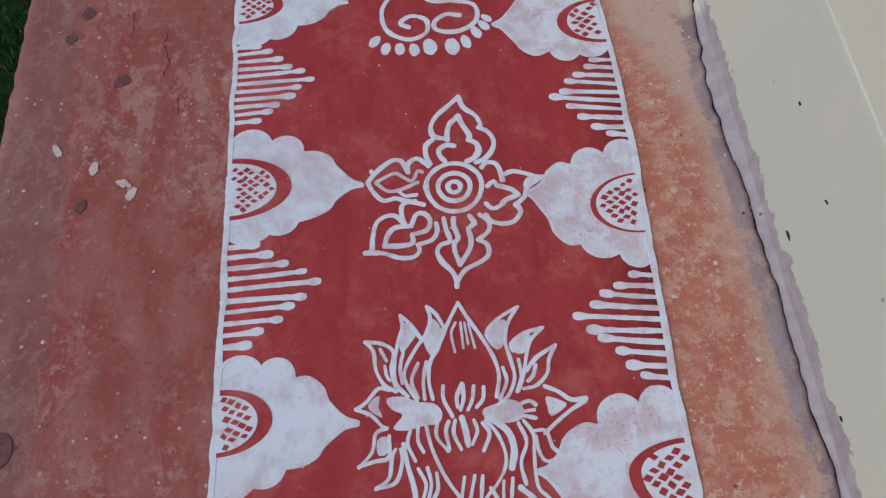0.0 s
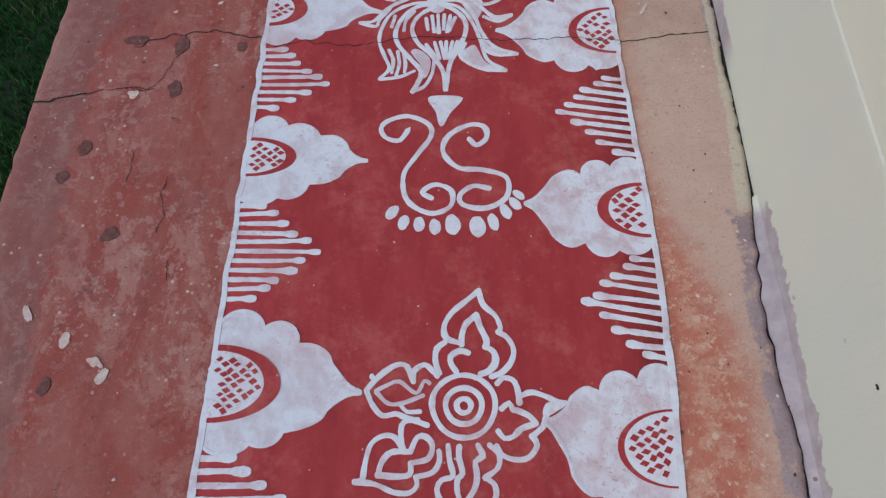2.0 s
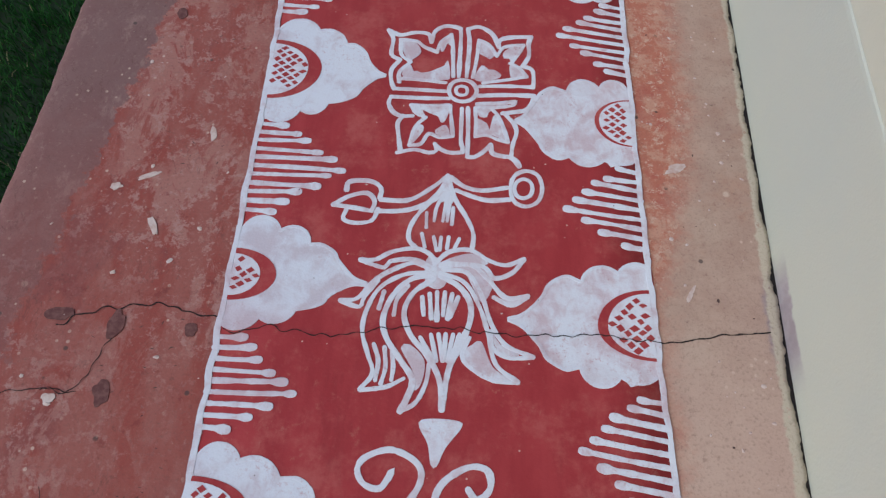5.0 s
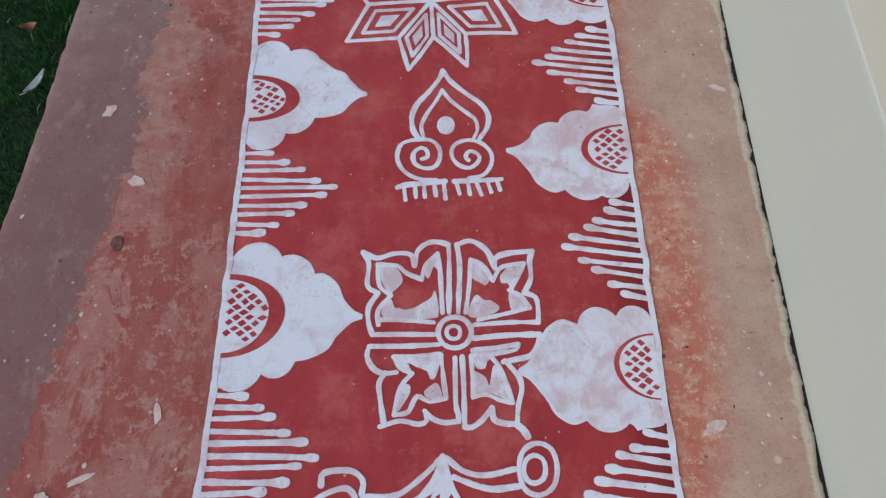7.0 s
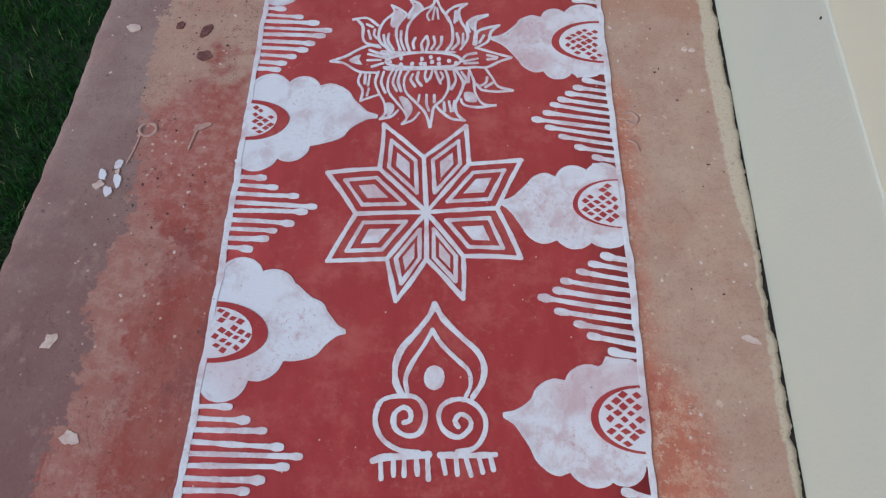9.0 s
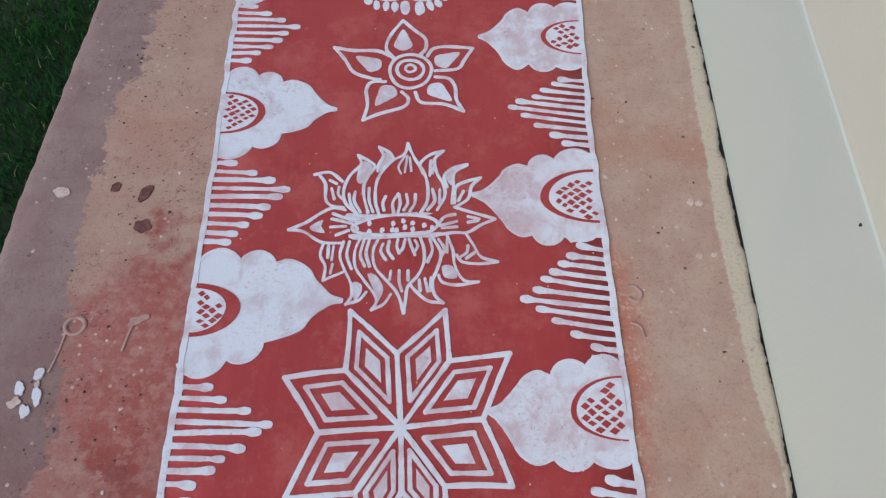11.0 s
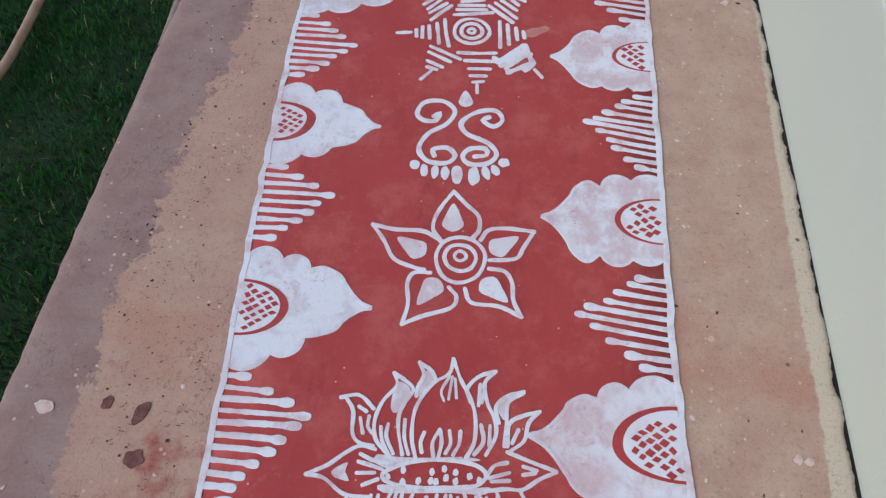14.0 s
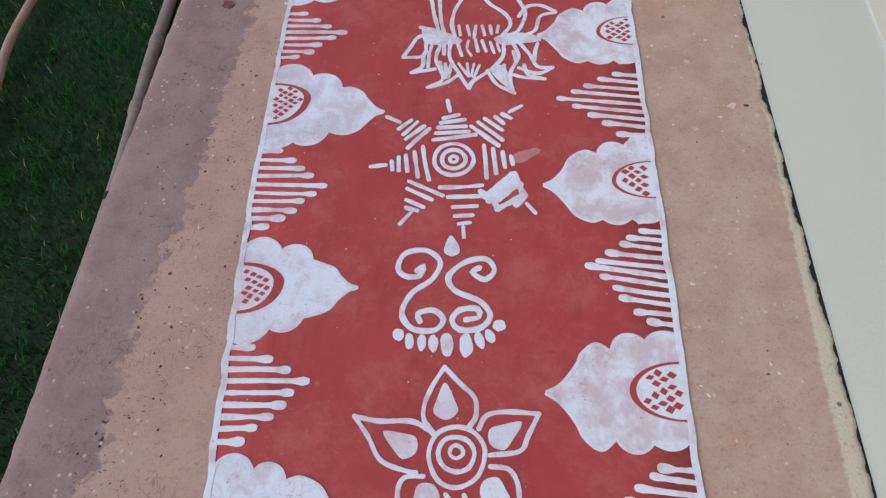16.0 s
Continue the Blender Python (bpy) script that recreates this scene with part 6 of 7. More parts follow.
    ink(ob, c, "hatch_stroke", 0.77, (-13.7, -2.8), (-10.9, -1.5))
    ink(ob, c, "side_petal", 0.81, (14.1, 5.5), (18.2, 4.1), (23.7, 2.4))
    ink(ob, c, "side_petal", 0.77, (23.7, 2.2), (20.5, 0.7), (17.2, -1.5), (14.0, -1.6), (10.0, -2.3))
    ink(ob, c, "hatch_stroke", 0.77, (17.3, 2.9), (19.9, 2.3), mat=LINE2)
    ink(ob, c, "hatch_stroke", 0.81, (17.3, 1.3), (19.6, 1.8), mat=LINE2)
    ink(ob, c, "hatch_stroke", 0.81, (10.3, 0.8), (11.7, 2.7), (14.1, 3.4), mat=LINE2)
    ink(ob, c, "hatch_stroke", 0.77, (10.6, 0.2), (14.6, 1.5), mat=LINE2)
    ink(ob, c, "hatch_stroke", 0.77, (11.1, -0.4), (14.6, 0.0), mat=LINE2)
    ink(ob, c, "bud", 0.71, (-3.8, -3.8), (-4.8, -6.8), (-4.2, -10.9), (-1.5, -14.3), (0.8, -17.0), (2.0, -19.7), (2.7, -22.4))
    ink(ob, c, "bud", 0.71, (6.0, -3.0), (6.9, -6.0), (7.0, -9.5), (5.7, -13.0), (3.5, -15.8), (3.1, -18.6), (2.8, -22.4))
    ink(ob, c, "hatch_stroke", 0.74, (-0.5, -12.0), (-0.7, -14.2), mat=LINE2)
    ink(ob, c, "hatch_stroke", 0.71, (1.4, -11.9), (1.5, -14.8), (2.2, -17.0), mat=LINE2)
    ink(ob, c, "hatch_stroke", 0.71, (3.4, -11.9), (3.5, -14.2), mat=LINE2)
    ink(ob, c, "petal", 0.71, (-7.9, -3.3), (-9.0, -6.9), (-8.7, -11.0), (-6.5, -14.4), (-4.1, -17.7), (-3.4, -19.8), (-4.4, -21.7))
    ink(ob, c, "petal", 0.71, (-4.4, -21.7), (-1.8, -20.3), (-0.3, -17.9))
    ink(ob, c, "hatch_stroke", 0.74, (-5.8, -3.8), (-6.4, -7.4), (-5.4, -10.9))
    ink(ob, c, "hatch_stroke", 0.71, (-7.0, -3.8), (-7.7, -8.0), (-6.5, -10.9))
    wash(ob, c, "petal_wash", (-5.8, -12.9), (-3.8, -13.2), (-2.0, -16.5), (-3.2, -19.8), (-4.1, -17.1))
    ink(ob, c, "petal", 0.74, (-11.8, -4.6), (-12.4, -8.1), (-11.2, -11.6), (-9.5, -15.0), (-9.0, -18.3), (-10.2, -20.5))
    ink(ob, c, "petal", 0.71, (-10.2, -20.4), (-7.3, -19.4), (-5.8, -17.4))
    ink(ob, c, "hatch_stroke", 0.74, (-10.4, -4.5), (-10.8, -8.1), (-9.5, -11.6))
    wash(ob, c, "petal_wash", (-9.0, -15.0), (-7.0, -15.5), (-6.9, -17.7), (-8.4, -19.4))
    ink(ob, c, "petal", 0.71, (-16.4, -5.0), (-16.9, -8.2), (-15.5, -11.1), (-15.7, -14.6))
    ink(ob, c, "petal", 0.74, (-15.7, -14.6), (-13.3, -13.4), (-11.4, -12.5))
    ink(ob, c, "hatch_stroke", 0.74, (-15.2, -5.8), (-15.1, -8.8), mat=LINE2)
    ink(ob, c, "hatch_stroke", 0.71, (-14.0, -5.8), (-14.2, -9.4), mat=LINE2)
    ink(ob, c, "hatch_stroke", 0.75, (-13.9, -10.5), (-14.2, -12.8), mat=LINE2)
    ink(ob, c, "petal", 0.74, (8.8, -2.9), (10.9, -7.1), (10.1, -11.2), (9.0, -14.6), (9.6, -17.9), (11.5, -19.8))
    ink(ob, c, "petal", 0.71, (11.3, -19.8), (8.0, -19.3), (5.2, -16.9), (4.1, -15.5))
    ink(ob, c, "hatch_stroke", 0.71, (6.0, -14.1), (6.3, -16.9), mat=LINE2)
    ink(ob, c, "hatch_stroke", 0.71, (7.3, -13.8), (8.0, -16.9), mat=LINE2)
    ink(ob, c, "hatch_stroke", 0.71, (8.7, -13.5), (8.5, -16.8), mat=LINE2)
    ink(ob, c, "petal", 0.74, (12.3, -2.5), (13.7, -6.4), (14.0, -9.9), (15.4, -13.3), (17.0, -14.4), (19.5, -14.4))
    ink(ob, c, "petal", 0.71, (19.5, -14.5), (14.6, -15.3), (11.2, -14.6), (10.4, -12.9))
    wash(ob, c, "petal_wash", (11.2, -10.6), (13.5, -10.5), (14.6, -13.4), (11.8, -13.4))
    ink(ob, c, "petal", 0.71, (16.9, -2.1), (18.6, -5.1), (20.2, -8.0), (23.9, -9.1))
    ink(ob, c, "petal", 0.77, (24.0, -9.2), (19.6, -9.8), (15.7, -9.3), (14.6, -7.6))
    ink(ob, c, "hatch_stroke", 0.74, (17.2, -5.1), (16.9, -6.9), (15.2, -8.2), mat=LINE2)
    ink(ob, c, "hatch_stroke", 0.74, (18.6, -6.9), (16.8, -8.4), mat=LINE2)
    ink(ob, c, "hatch_stroke", 0.77, (8.3, -3.5), (8.9, -6.5), (7.8, -9.5), mat=LINE2)
    ink(ob, c, "hatch_stroke", 0.74, (10.3, -3.5), (11.7, -5.9), (11.2, -7.6), mat=LINE2)
    ink(ob, c, "hatch_stroke", 0.74, (12.3, -3.4), (12.3, -7.0), mat=LINE2)
    for x, y in cm(c, (-9.0, -0.9), (-6.1, 0.6), (-6.0, -1.7), (-3.0, -1.3), (-0.5, 0.6), (-0.6, -1.1), (0.4, -1.2), (1.9, 1.4), (2.4, -0.4), (4.1, 0.8), (4.2, -0.9), (6.9, 0.3), (8.8, -0.4)):
        filled(ob, "seed", blob(x, y, 0.0058, 0.0072), LINE)


def build_faded_lotus():
    c = (-0.015, 4.704)
    ob = thing("lotus_motif", c, "faded white line lotus with rubbed upper petals", "floor painting", "lotuses")
    ink(ob, c, "bud", 1.12, (-7.8, -0.7), (-8.1, -7.2), (-5.5, -13.4), (-2.9, -19.0))
    ink(ob, c, "bud", 1.12, (7.2, -2.0), (6.7, -7.3), (2.8, -12.5), (-1.7, -16.5), (-2.7, -19.0))
    ink(ob, c, "bud", 1.23, (-6.6, 0.9), (-7.5, 6.0), (-6.7, 11.7), (-4.7, 16.4), (-2.2, 21.8), (-0.6, 26.1))
    ink(ob, c, "bud", 1.23, (6.9, 1.3), (9.4, 5.8), (8.0, 10.3), (3.3, 15.1), (1.0, 21.1), (-0.6, 26.1))
    ink(ob, c, "hatch_stroke", 0.89, (-5.5, -9.8), (-3.2, -14.0), mat=LINE2)
    ink(ob, c, "hatch_stroke", 0.87, (-3.2, -9.8), (-2.8, -14.5), mat=LINE2)
    ink(ob, c, "hatch_stroke", 0.85, (-1.3, -9.9), (-2.1, -14.5), mat=LINE2)
    ink(ob, c, "hatch_stroke", 0.87, (0.2, -10.4), (-1.4, -15.0), mat=LINE2)
    ink(ob, c, "stamen", 0.95, (-5.5, 5.4), (-5.1, 1.5))
    ink(ob, c, "stamen", 0.95, (-3.1, 5.3), (-2.4, 1.4))
    ink(ob, c, "stamen", 0.95, (-0.6, 5.3), (-1.2, 0.3))
    ink(ob, c, "stamen", 0.95, (1.2, 5.3), (1.9, 1.4))
    ink(ob, c, "stamen", 0.92, (3.5, 5.3), (3.9, 1.9))
    ink(ob, c, "stamen", 0.97, (5.9, 5.2), (5.4, 2.5))
    ink(ob, c, "stamen", 0.93, (-5.9, -1.3), (-4.7, -6.7))
    ink(ob, c, "stamen", 0.92, (-2.8, -0.8), (-3.2, -4.0), (-2.0, -6.7))
    ink(ob, c, "stamen", 0.92, (-0.8, -0.2), (-0.1, -5.1))
    ink(ob, c, "stamen", 0.89, (1.1, -0.8), (2.2, -5.1))
    ink(ob, c, "stamen", 0.92, (3.4, -1.4), (4.4, -5.7))
    ink(ob, c, "stamen", 0.89, (5.3, -1.9), (6.0, -5.2))
    wash(ob, c, "heart_wash", (-15.7, 4.9), (-11.0, 3.7), (-5.5, 0.4), (-4.7, -1.3), (-9.3, -2.3), (-14.8, -1.7), (-16.0, 1.6))
    wash(ob, c, "heart_wash", (4.6, 0.3), (10.1, 2.4), (16.2, 1.2), (17.7, -1.0), (11.5, -2.0), (6.8, -2.5))
    ink(ob, c, "petal", 1.18, (-21.1, -7.0), (-19.0, -2.8), (-16.8, 1.0), (-12.5, 1.5))
    ink(ob, c, "petal", 1.15, (-21.1, -7.3), (-15.4, -6.6), (-14.8, -1.7))
    ink(ob, c, "petal", 1.15, (-18.6, -13.1), (-15.7, -10.8), (-15.4, -6.0), (-14.7, -5.0))
    ink(ob, c, "petal", 1.12, (-18.6, -13.1), (-12.2, -11.8))
    ink(ob, c, "petal", 1.09, (-10.9, -2.9), (-11.9, -8.2), (-9.9, -15.4), (-14.0, -18.6))
    ink(ob, c, "petal", 1.12, (-14.0, -18.6), (-9.2, -17.0), (-5.8, -14.2))
    ink(ob, c, "hatch_stroke", 1.09, (-10.8, -9.2), (-9.6, -15.4), mat=LINE2)
    ink(ob, c, "hatch_stroke", 1.09, (-9.3, -9.8), (-8.8, -14.9), mat=LINE2)
    ink(ob, c, "hatch_stroke", 1.09, (-7.7, -10.3), (-8.4, -14.9), mat=LINE2)
    ink(ob, c, "hatch_stroke", 1.12, (-13.9, -6.6), (-14.1, -10.8), mat=LINE2)
    ink(ob, c, "hatch_stroke", 1.12, (-13.2, -2.8), (-13.9, -6.1), mat=LINE2)
    ink(ob, c, "hatch_stroke", 1.14, (-9.7, -2.3), (-9.7, -6.1), mat=LINE2)
    ink(ob, c, "petal", 1.12, (9.9, -2.0), (11.2, -7.3), (8.7, -13.5), (9.2, -20.6))
    ink(ob, c, "petal", 1.05, (9.6, -20.8), (4.9, -17.6), (2.4, -12.5))
    ink(ob, c, "petal", 1.12, (11.5, -1.5), (14.3, -6.3), (16.3, -11.0), (20.4, -11.4))
    ink(ob, c, "petal", 1.09, (20.4, -11.6), (16.2, -13.6), (11.1, -11.5))
    ink(ob, c, "petal", 1.09, (12.6, -10.5), (13.6, -14.1), (17.9, -15.7))
    ink(ob, c, "petal", 1.09, (17.9, -15.7), (12.4, -15.1), (9.5, -14.1))
    ink(ob, c, "petal", 1.12, (16.8, -2.1), (15.9, -5.3), (15.7, -8.4))
    ink(ob, c, "hatch_stroke", 1.05, (5.1, -10.4), (6.4, -16.6), mat=LINE2)
    ink(ob, c, "hatch_stroke", 1.09, (7.0, -10.4), (7.5, -17.6), mat=LINE2)
    ink(ob, c, "hatch_stroke", 1.12, (9.8, -5.2), (10.4, -9.4), mat=LINE2)
    wash(ob, c, "petal_wash", (3.5, -12.5), (6.6, -10.4), (8.3, -14.6), (8.9, -19.6), (5.7, -16.6))
    ink(ob, c, "petal", 1.17, (-13.6, 16.5), (-12.6, 9.4), (-10.9, 1.5), mat=LINE2)
    ink(ob, c, "petal", 1.21, (-11.2, 16.4), (-10.6, 7.1), (-9.4, 1.5), mat=LINE2)
    ink(ob, c, "petal", 1.18, (-16.5, 4.9), (-14.1, 3.8), (-10.1, 1.0), mat=LINE2)
    ink(ob, c, "petal", 1.27, (-13.6, 16.5), (-15.3, 21.3), (-13.8, 25.0), mat=LINE2)
    ink(ob, c, "petal", 1.26, (-11.2, 16.4), (-9.6, 21.2), (-10.5, 25.6), mat=LINE2)
    ink(ob, c, "petal", 1.18, (12.2, 16.1), (13.9, 10.3), (11.7, 3.5), (8.5, 1.3))
    ink(ob, c, "petal", 1.17, (22.7, 10.7), (18.2, 9.1), (16.4, 3.4), (13.1, 1.3))
    ink(ob, c, "petal", 1.21, (22.7, 11.1), (18.5, 13.7), (14.5, 13.2), (11.9, 9.1))
    ink(ob, c, "petal", 1.26, (12.2, 16.1), (12.8, 20.9), (16.6, 23.3))


def build_five_petal():
    c = (-0.076, 3.534)
    ob = thing("flower_motif", c, "white line flower with five pointed petals and drops", "floor painting")
    ink(ob, c, "petal", 1.06, (-2.3, 17.9), (-4.9, 13.5), (-6.4, 9.6), (-6.4, 6.4), (-4.5, 3.7))
    ink(ob, c, "petal", 1.06, (-2.3, 17.9), (0.9, 14.4), (4.0, 11.2), (4.3, 7.4), (3.0, 5.2))
    ink(ob, c, "petal", 1.04, (-20.8, 7.1), (-15.6, 6.1), (-9.0, 6.1), (-5.3, 4.3))
    ink(ob, c, "petal", 1.02, (-20.8, 7.1), (-17.7, 2.9), (-14.9, -1.8), (-10.1, -3.8), (-7.8, -4.2))
    ink(ob, c, "petal", 1.06, (4.8, 4.6), (6.5, 7.4), (10.7, 8.2), (17.2, 7.8))
    ink(ob, c, "petal", 1.02, (17.2, 7.8), (14.8, 3.3), (13.0, 0.2), (6.9, -0.7))
    ink(ob, c, "petal", 0.98, (-6.3, -4.9), (-10.0, -5.2), (-11.2, -8.1), (-10.6, -13.2), (-11.5, -18.1))
    ink(ob, c, "petal", 0.96, (-11.5, -18.1), (-7.1, -15.8), (-1.1, -13.4), (0.0, -10.6), (-1.8, -8.4))
    ink(ob, c, "petal", 0.98, (7.0, -2.9), (10.6, -3.4), (12.3, -6.2), (12.7, -10.7), (14.5, -14.5))
    ink(ob, c, "petal", 0.96, (14.5, -14.5), (9.5, -12.3), (3.4, -11.8), (1.8, -8.5))
    ink(ob, c, "ring", 0.96, (0.0, 5.0), (3.8, 3.9), (6.0, 0.3), (4.5, -4.8), (0.4, -7.0), (-3.4, -5.6), (-5.3, -0.9), (-3.8, 3.4), closed=True)
    ink(ob, c, "ring", 0.98, (0.1, 2.9), (2.7, 2.1), (3.9, -0.3), (2.8, -3.1), (0.3, -4.0), (-2.3, -2.9), (-3.4, -0.3), (-2.3, 2.2), closed=True)
    ink(ob, c, "ring", 0.83, (0.1, 1.3), (1.3, 0.7), (1.6, -0.5), (0.2, -1.4), (-1.0, -0.6), (-0.9, 0.6), closed=True)
    for (tx, ty), drop in (((-0.099, 3.715), (-0.096, 3.628)), ((0.095, 3.619), (0.019, 3.566)), ((0.067, 3.397), (0.001, 3.456)), ((-0.189, 3.36), (-0.134, 3.444)), ((-0.284, 3.611), (-0.18, 3.547))):
        u = np.array((tx, ty)) - np.array(drop)
        u = u / np.linalg.norm(u)
        o, n = np.array(drop), np.array((-u[1], u[0]))
        shape = [o + u * 0.050, o + u * 0.012 + n * 0.019, o - u * 0.014 + n * 0.025, o - u * 0.030, o - u * 0.014 - n * 0.025, o + u * 0.012 - n * 0.019]
        filled(ob, "drop", [tuple(q) for q in spline(shape, closed=True)], WASH if tx < -0.15 or ty > 3.7 else LINE)


def build_barred_star():
    c = (-0.083, 4.272)
    ob = thing("barred_star_motif", c, "white ringed sun with eight rays of stacked bars", "floor painting")
    ink(ob, c, "bar", 1.19, (-5.3, 6.3), (0.0, 7.0), (5.6, 8.0))
    ink(ob, c, "bar", 1.22, (-4.6, 8.5), (3.8, 9.0))
    ink(ob, c, "bar", 1.23, (-4.0, 10.4), (3.1, 10.8))
    ink(ob, c, "bar", 1.22, (-3.3, 12.0), (2.8, 13.1))
    ink(ob, c, "bar", 1.27, (-2.6, 13.6), (1.4, 14.8))
    ink(ob, c, "ray_tip", 1.10, (-1.7, 19.8), (-1.0, 16.0))
    ink(ob, c, "ray_tip", 1.10, (14.7, 15.7), (18.0, 17.8))
    ink(ob, c, "ray_tip", 0.97, (17.9, -13.7), (19.9, -16.5))
    ink(ob, c, "ray_tip", 0.97, (2.4, -20.4), (2.6, -23.3))
    ink(ob, c, "ray_tip", 0.97, (-10.1, -16.1), (-12.8, -19.6))
    ink(ob, c, "ray_tip", 1.04, (-21.0, -2.3), (-17.2, -1.8))
    ink(ob, c, "ray_tip", 1.11, (-17.7, 14.2), (-14.2, 12.3))
    ink(ob, c, "bar", 1.19, (4.6, 10.8), (11.5, 4.4))
    ink(ob, c, "bar", 1.19, (6.4, 12.2), (12.6, 6.2))
    ink(ob, c, "bar", 1.19, (8.2, 13.4), (12.7, 9.4))
    ink(ob, c, "bar", 1.22, (11.0, 14.0), (13.1, 11.7))
    ink(ob, c, "bar", 1.27, (12.9, 14.9), (15.0, 13.5))
    ink(ob, c, "bar", 1.15, (7.8, 4.4), (8.1, -0.4), (8.3, -5.9))
    ink(ob, c, "bar", 1.16, (10.1, 3.3), (10.7, -4.5))
    ink(ob, c, "bar", 1.16, (12.5, 2.2), (13.0, -2.6))
    ink(ob, c, "bar", 1.12, (14.6, 0.9), (15.0, -1.7))
    ink(ob, c, "bar", 1.11, (-3.3, -8.8), (2.1, -8.7), (7.1, -8.2))
    ink(ob, c, "bar", 1.12, (-1.3, -11.7), (6.4, -11.5))
    ink(ob, c, "bar", 1.12, (-0.1, -14.7), (5.7, -14.4))
    ink(ob, c, "bar", 1.05, (0.4, -17.3), (4.7, -17.1))
    ink(ob, c, "bar", 1.05, (1.3, -19.6), (4.0, -19.2))
    ink(ob, c, "bar", 1.12, (-11.1, -6.9), (-2.6, -11.3))
    ink(ob, c, "bar", 1.08, (-11.4, -9.2), (-5.3, -12.5))
    ink(ob, c, "bar", 1.08, (-11.6, -12.5), (-7.3, -14.7))
    ink(ob, c, "bar", 1.08, (-11.4, -14.9), (-8.8, -15.7))
    ink(ob, c, "bar", 1.19, (-7.9, 4.1), (-7.2, -1.2), (-6.1, -6.5))
    ink(ob, c, "bar", 1.12, (-10.0, 2.3), (-8.9, -5.6))
    ink(ob, c, "bar", 1.16, (-12.2, 1.2), (-11.6, -3.8))
    ink(ob, c, "bar", 1.16, (-14.0, 0.6), (-13.8, -3.6))
    ink(ob, c, "bar", 1.16, (-15.7, -0.7), (-15.4, -3.3))
    ink(ob, c, "bar", 1.22, (-6.4, 9.9), (-9.2, 6.8), (-11.8, 3.6))
    ink(ob, c, "bar", 1.19, (-7.8, 10.9), (-12.4, 6.6))
    ink(ob, c, "bar", 1.19, (-9.6, 12.3), (-13.1, 8.1))
    ink(ob, c, "bar", 1.19, (-11.2, 13.0), (-14.4, 10.0))
    ink(ob, c, "smeared_bar", 1.67, (7.7, -11.7), (11.1, -8.4), (14.6, -4.7))
    ink(ob, c, "smeared_bar", 1.74, (8.7, -12.9), (12.8, -8.9), (15.6, -6.0))
    ink(ob, c, "smeared_bar", 1.62, (10.6, -15.3), (14.0, -13.3), (17.4, -11.3))
    ink(ob, c, "smeared_bar", 1.74, (11.0, -12.5), (14.8, -8.9), (16.5, -8.0))
    ink(ob, c, "smeared_bar", 1.62, (6.8, -10.1), (9.4, -12.5), (11.0, -15.3))
    ink(ob, c, "smeared_bar", 1.74, (15.3, -4.7), (16.2, -8.0), (17.4, -11.3))
    ink(ob, c, "smeared_bar", 1.62, (15.3, -14.1), (17.4, -11.7))
    for r, w in ((0.050, 0.0110), (0.030, 0.0115), (0.0095, 0.010)):
        ring(ob, c[0], c[1], r, w)
    filled(ob, "smudge", blob(0.098, 4.283, 0.040, 0.017, 0.5, 0.2), SMUDGE, Z_LINE - 0.0014)


SMUDGE = simple_material("rubbed_pink_smudge", (0.42, 0.16, 0.14), (0.47, 0.22, 0.2), 30)
build_ornate_flower()
build_large_feet()
build_weeping_lotus()
build_square_flower()
build_onion_feet()
build_star()
build_near_lotus()
build_seeded_lotus()
build_faded_lotus()
build_five_petal()
build_small_feet()
build_barred_star()

# ---- joint, cracks, stains and flecks on the walkway ----
def dark_strip(name, line, width, z, mat, parent, seed=0):
    verts, faces = [], []
    line = [np.array(q, float) for q in line]
    for i, q in enumerate(line):
        d = line[min(i + 1, len(line) - 1)] - line[max(0, i - 1)]
        d = d / (np.linalg.norm(d) or 1)
        w = width * (0.55 + 0.45 * noise.noise((i * 0.37, seed, 1)) + 0.35 * noise.noise((i * 1.7, seed, 4)))
        w = max(0.0005, w)
        verts += [(q[0] - d[1] * w, q[1] + d[0] * w, z), (q[0] + d[1] * w, q[1] - d[0] * w, z)]
    for i in range(len(line) - 1):
        faces.append((2 * i, 2 * i + 1, 2 * i + 3, 2 * i + 2))
    return mesh_part(name, verts, faces, mat, parent, smooth=False)


def jagged(pts, amount, step=0.006, seed=0):
    out = []
    for a, b in zip(pts, pts[1:]):
        a, b = np.array(a, float), np.array(b, float)
        n = max(2, int(np.linalg.norm(b - a) / step))
        for i in range(n):
            q = a + (b - a) * i / n
            k = len(out)
            out.append(q + np.array((noise.noise((k * 0.21, seed, 0)), noise.noise((k * 0.21, seed, 9)))) * amount)
    return out + [np.array(pts[-1], float)]


